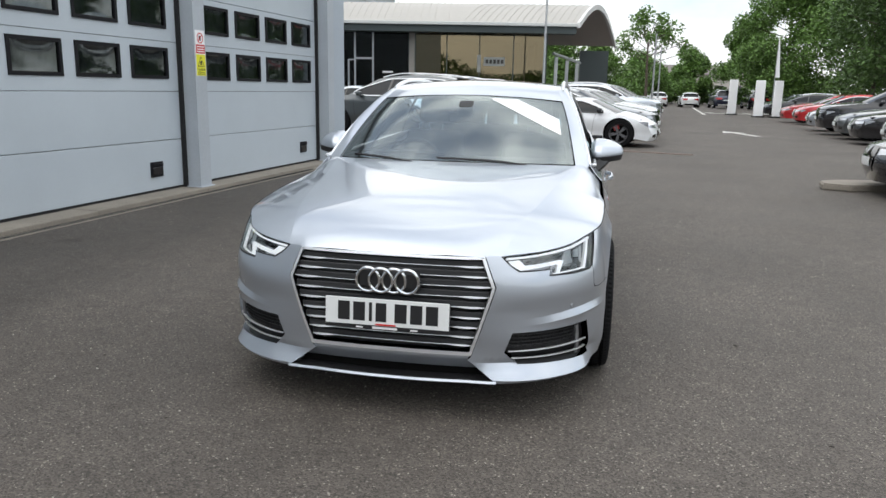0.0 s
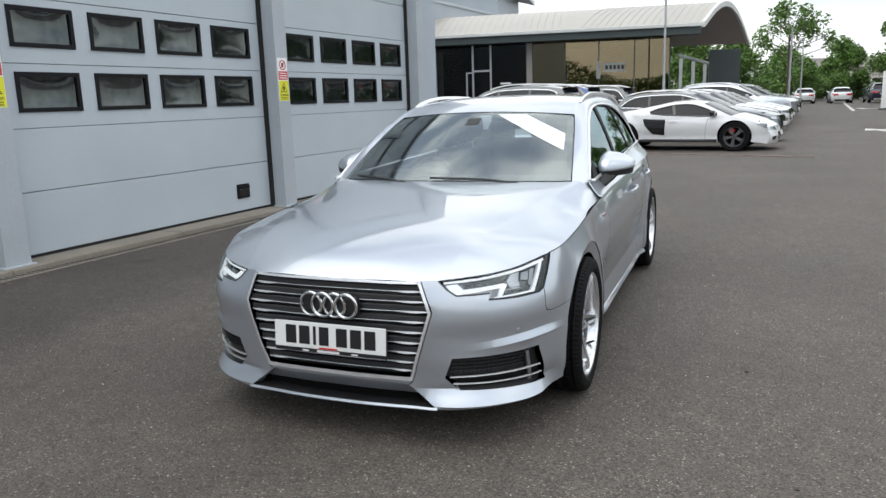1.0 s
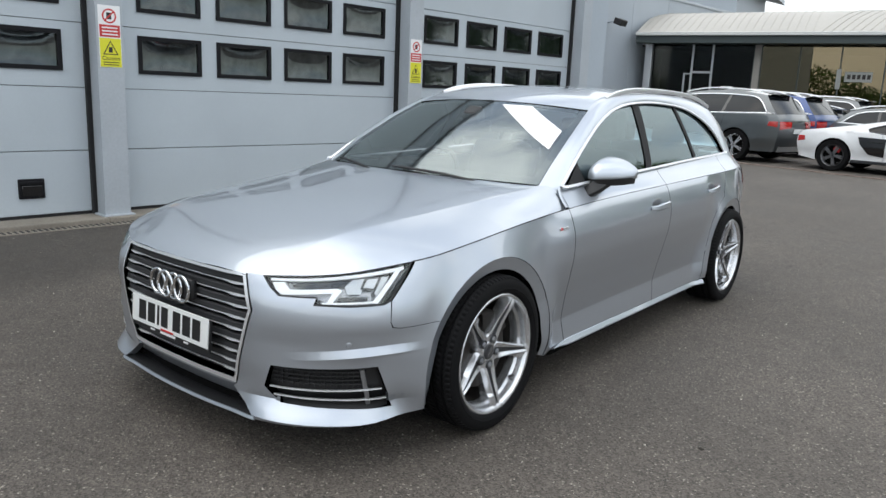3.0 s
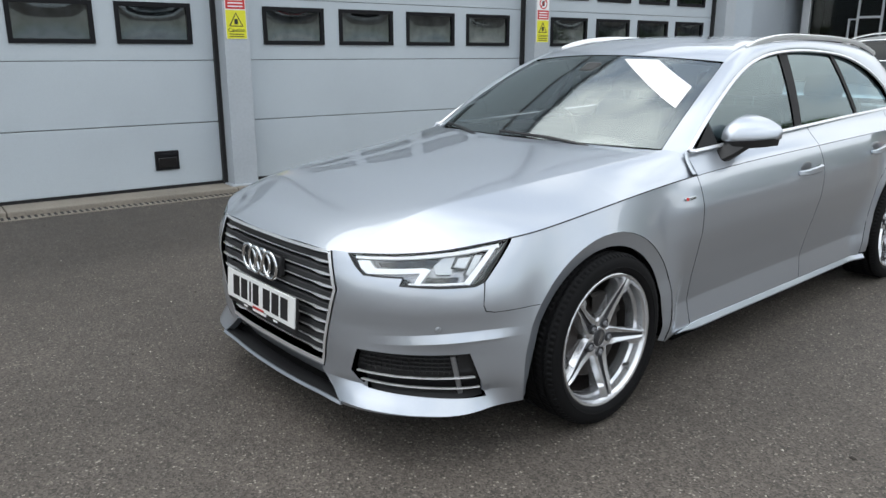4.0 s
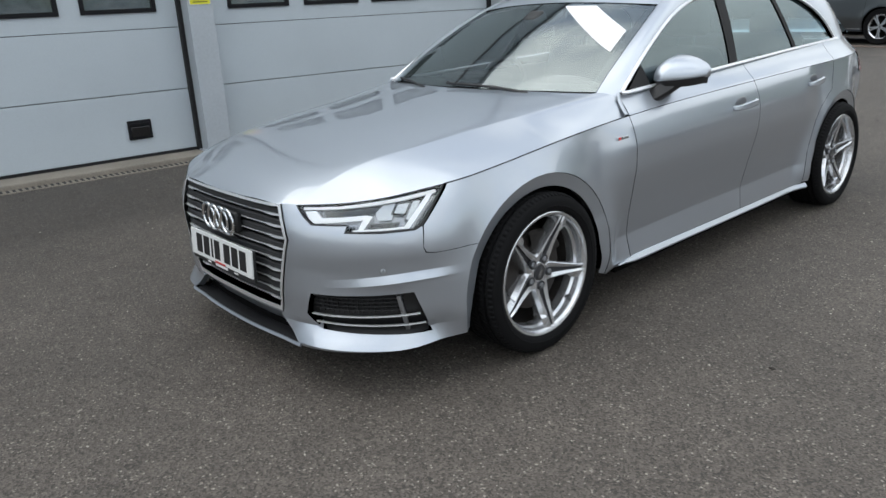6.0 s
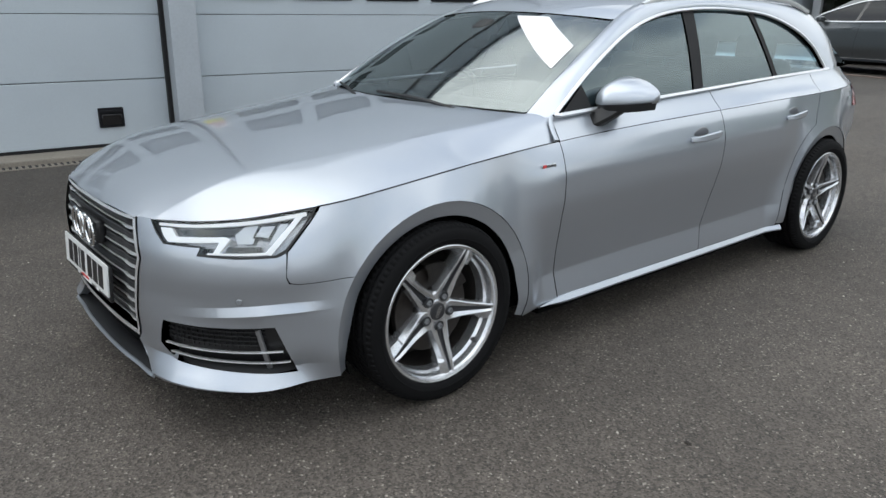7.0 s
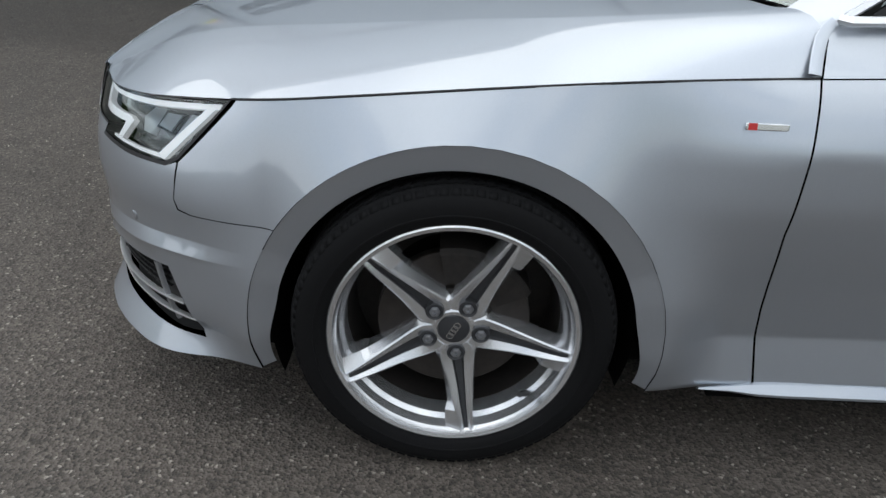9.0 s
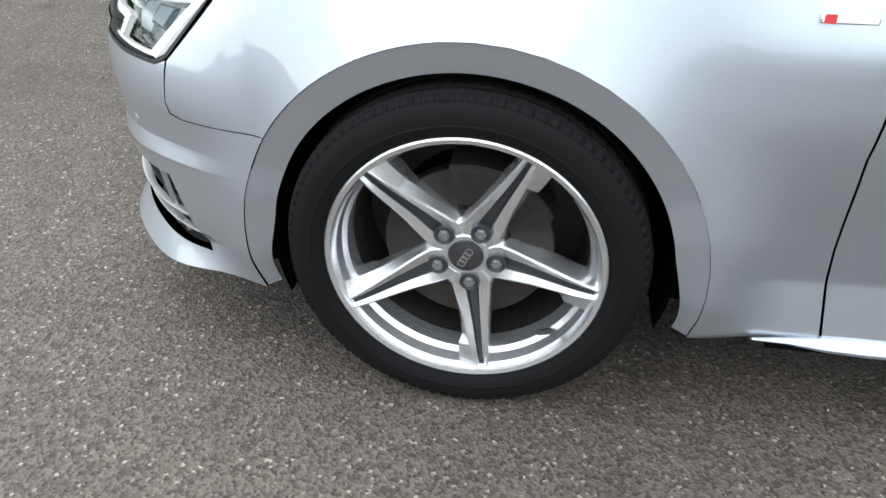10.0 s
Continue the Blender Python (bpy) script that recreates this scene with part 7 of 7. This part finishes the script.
def tree(m, h, spread, mat, seed, bare=0.25, clumps=26, leaves=170, size=0.30, group="trees round the car park", airy=False):
    rnd = random.Random(seed)
    ob = thing("tree", m, "leafy green broadleaf tree beyond the car park" if not airy else "open-crowned young tree beyond the parked cars", "tree", group)
    bm = bmesh.new()

    def limb(a, b, r0, r1):
        piece = rod(a, b, r0, r1, 7)
        tmp = bpy.data.meshes.new("t")
        piece.to_mesh(tmp)
        piece.free()
        bm.from_mesh(tmp)
        bpy.data.meshes.remove(tmp)

    top = Vector((rnd.uniform(-0.3, 0.3), rnd.uniform(-0.3, 0.3), h * 0.72))
    limb((0, 0, 0), top * 0.5, 0.03 * h * 0.6, 0.022 * h * 0.6)
    limb(top * 0.5, top, 0.022 * h * 0.6, 0.006 * h)
    centres = []
    for k in range(clumps):
        u = rnd.random() ** 0.8
        z = h * (bare + (1 - bare) * u * 0.94)
        wide = spread * math.sin(math.pi * min(1, 0.18 + 0.80 * u)) ** 0.75
        a, q = rnd.uniform(0, math.tau), rnd.random() ** 0.5
        c = Vector((wide * q * math.cos(a), wide * q * math.sin(a), z))
        centres.append((c, spread * rnd.uniform(0.26, 0.42) * (0.62 if airy else 1)))
        limb(top * min(0.95, max(0.3, (z - 0.12 * h) / (h * 0.72))), c, 0.006 * h * 0.6, 0.02)
    part("trunk", bm, BARK, ob)
    verts, faces = [], []
    for c, r in centres:
        for _ in range(int(leaves * (0.95 if airy else 1.8))):
            d = Vector((rnd.gauss(0, 1), rnd.gauss(0, 1), rnd.gauss(0, 0.8)))
            d = d.normalized() * r * rnd.uniform(0.55, 1.08)
            p = c + d
            s = 0.72 * size * rnd.uniform(0.6, 1.3)
            t = Vector((rnd.uniform(-1, 1), rnd.uniform(-1, 1), rnd.uniform(-0.6, 0.6))).normalized()
            b = t.cross(Vector((rnd.uniform(-1, 1), rnd.uniform(-1, 1), rnd.uniform(-1, 1)))).normalized()
            k = len(verts)
            verts += [p - t * s * 0.5, p + b * s * 0.28, p + t * s * 0.5, p - b * s * 0.28]
            faces.append((k, k + 1, k + 2, k + 3))
    put("crown", mesh("crown", verts, faces, mat, flat=True), ob)
    return ob


tree(pose(5.0, 58, 0), 7.8, 2.8, LEAF, 3, 0.30, 26, 130, 0.34, airy=True)
tree(pose(1.0, 66, 0), 5.0, 3.4, LEAF, 4, 0.10, 22, 320, 0.40)
tree(pose(-3.2, 66, 0), 6.6, 3.4, LEAF, 31, 0.10, 24, 320, 0.40)
tree(pose(6.5, 88, 0), 5.4, 3.6, LEAF, 14, 0.08, 22, 320, 0.40)
tree(pose(12.2, 96, 0), 6.4, 3.0, LEAF, 5, 0.12, 30, 380, 0.44)
tree(pose(18.6, 90, 0), 9.6, 3.6, LEAF, 6, 0.12, 30, 380, 0.44)
tree(pose(18.5, 72, 0), 12.0, 5.0, LEAF, 7, 0.12, 44, 420, 0.42)
tree(pose(24.0, 66, 0), 14.5, 5.6, LEAF, 8, 0.12, 44, 420, 0.42)
tree(pose(22.0, 54, 0), 13.5, 5.0, LEAF_DARK, 9, 0.14, 46, 420, 0.40)
tree(pose(24.5, 45, 0), 14.0, 5.0, LEAF, 10, 0.12, 46, 420, 0.40)
tree(pose(23.5, 36, 0), 13.0, 4.6, LEAF_DARK, 11, 0.12, 46, 420, 0.38)
tree(pose(30.0, 50, 0), 13.0, 5.2, LEAF_DARK, 12, 0.12, 40, 380, 0.44)


def hedge():
    rnd = random.Random(21)
    verts, faces = [], []
    for _ in range(14000):
        u = rnd.random()
        p = Vector((2 + 30 * u + rnd.uniform(-1, 1), 104 - 40 * u * u + rnd.uniform(-2, 2), 0.1 + rnd.random() ** 0.8 * (2.6 + 0.9 * math.sin(9 * u) + rnd.uniform(-0.4, 0.4))))
        s = rnd.uniform(0.25, 0.6)
        t = Vector((rnd.uniform(-1, 1), rnd.uniform(-1, 1), rnd.uniform(-0.6, 0.6))).normalized()
        b = t.cross(Vector((rnd.uniform(-1, 1), rnd.uniform(-1, 1), rnd.uniform(-1, 1)))).normalized()
        k = len(verts)
        verts += [p - t * s * 0.5, p + b * s * 0.3, p + t * s * 0.5, p - b * s * 0.3]
        faces.append((k, k + 1, k + 2, k + 3))
    ob = put("hedge", mesh("hedge", verts, faces, LEAF_DARK, flat=True))
    tagged(ob, "dense green hedge along the far boundary", "hedge", kind="stuff")


hedge()


def tree_line():
    """The wooded edge of the yard behind the walker, which glass and paint mirror."""
    rnd = random.Random(33)
    verts, faces = [], []
    for _ in range(42000):
        u = rnd.random()
        high = 4.4 + 1.5 * math.sin(17 * u) + 1.2 * math.sin(41 * u + 1) + rnd.uniform(-0.6, 0.6)
        p = Vector((-70 + 150 * u, -62 + rnd.uniform(-3, 3) + 8 * math.sin(5 * u), 0.2 + rnd.random() ** 0.8 * high))
        s = rnd.uniform(0.25, 0.55)
        t = Vector((rnd.uniform(-1, 1), rnd.uniform(-0.4, 0.4), rnd.uniform(-0.6, 0.6))).normalized()
        b = t.cross(Vector((rnd.uniform(-1, 1), rnd.uniform(-1, 1), rnd.uniform(-1, 1)))).normalized()
        k = len(verts)
        verts += [p - t * s * 0.5, p + b * s * 0.35, p + t * s * 0.5, p - b * s * 0.35]
        faces.append((k, k + 1, k + 2, k + 3))
    ob = put("tree_line", mesh("tree_line", verts, faces, LEAF_DARK, flat=True))
    tagged(ob, "dark green wooded edge along the yard", "trees", kind="stuff")


tree_line()


# ---- grit on the tarmac ----
def grit(name, label, count, mat, sizes, flat, seed):
    rnd = random.Random(seed)
    verts, faces = [], []
    for _ in range(count):
        c = Vector((rnd.uniform(-4.2, 7.5), rnd.uniform(-4.6, 7.0), 0.001))
        r, k = rnd.uniform(*sizes), len(verts)
        ring = [rnd.uniform(0.55, 1.2) for _ in range(6)]
        verts += [c + Vector((r * g * math.cos(math.tau * i / 6), r * g * math.sin(math.tau * i / 6) * 0.7, 0)) for i, g in enumerate(ring)]
        verts += [c + Vector((r * g * 0.55 * math.cos(math.tau * i / 6 + 0.2), r * g * 0.45 * math.sin(math.tau * i / 6 + 0.2), r * flat)) for i, g in enumerate(ring)]
        faces += [(k + i, k + (i + 1) % 6, k + 6 + (i + 1) % 6, k + 6 + i) for i in range(6)] + [tuple(k + 6 + i for i in range(6))]
    tagged(put(name, mesh(name, verts, faces, mat, flat=True)), label, "grit", kind="stuff")


grit("pale_grit", "small pale stones scattered on the tarmac", 650, material("pale stone", (0.42, 0.39, 0.34), 0.8, vary=0.3, scale=20), (0.0025, 0.0065), 0.7, 5)
grit("dark_scraps", "small dark leaf scraps lying on the tarmac", 90, material("dark scraps", (0.022, 0.018, 0.014), 0.85, vary=0.3, scale=20), (0.004, 0.017), 0.25, 6)
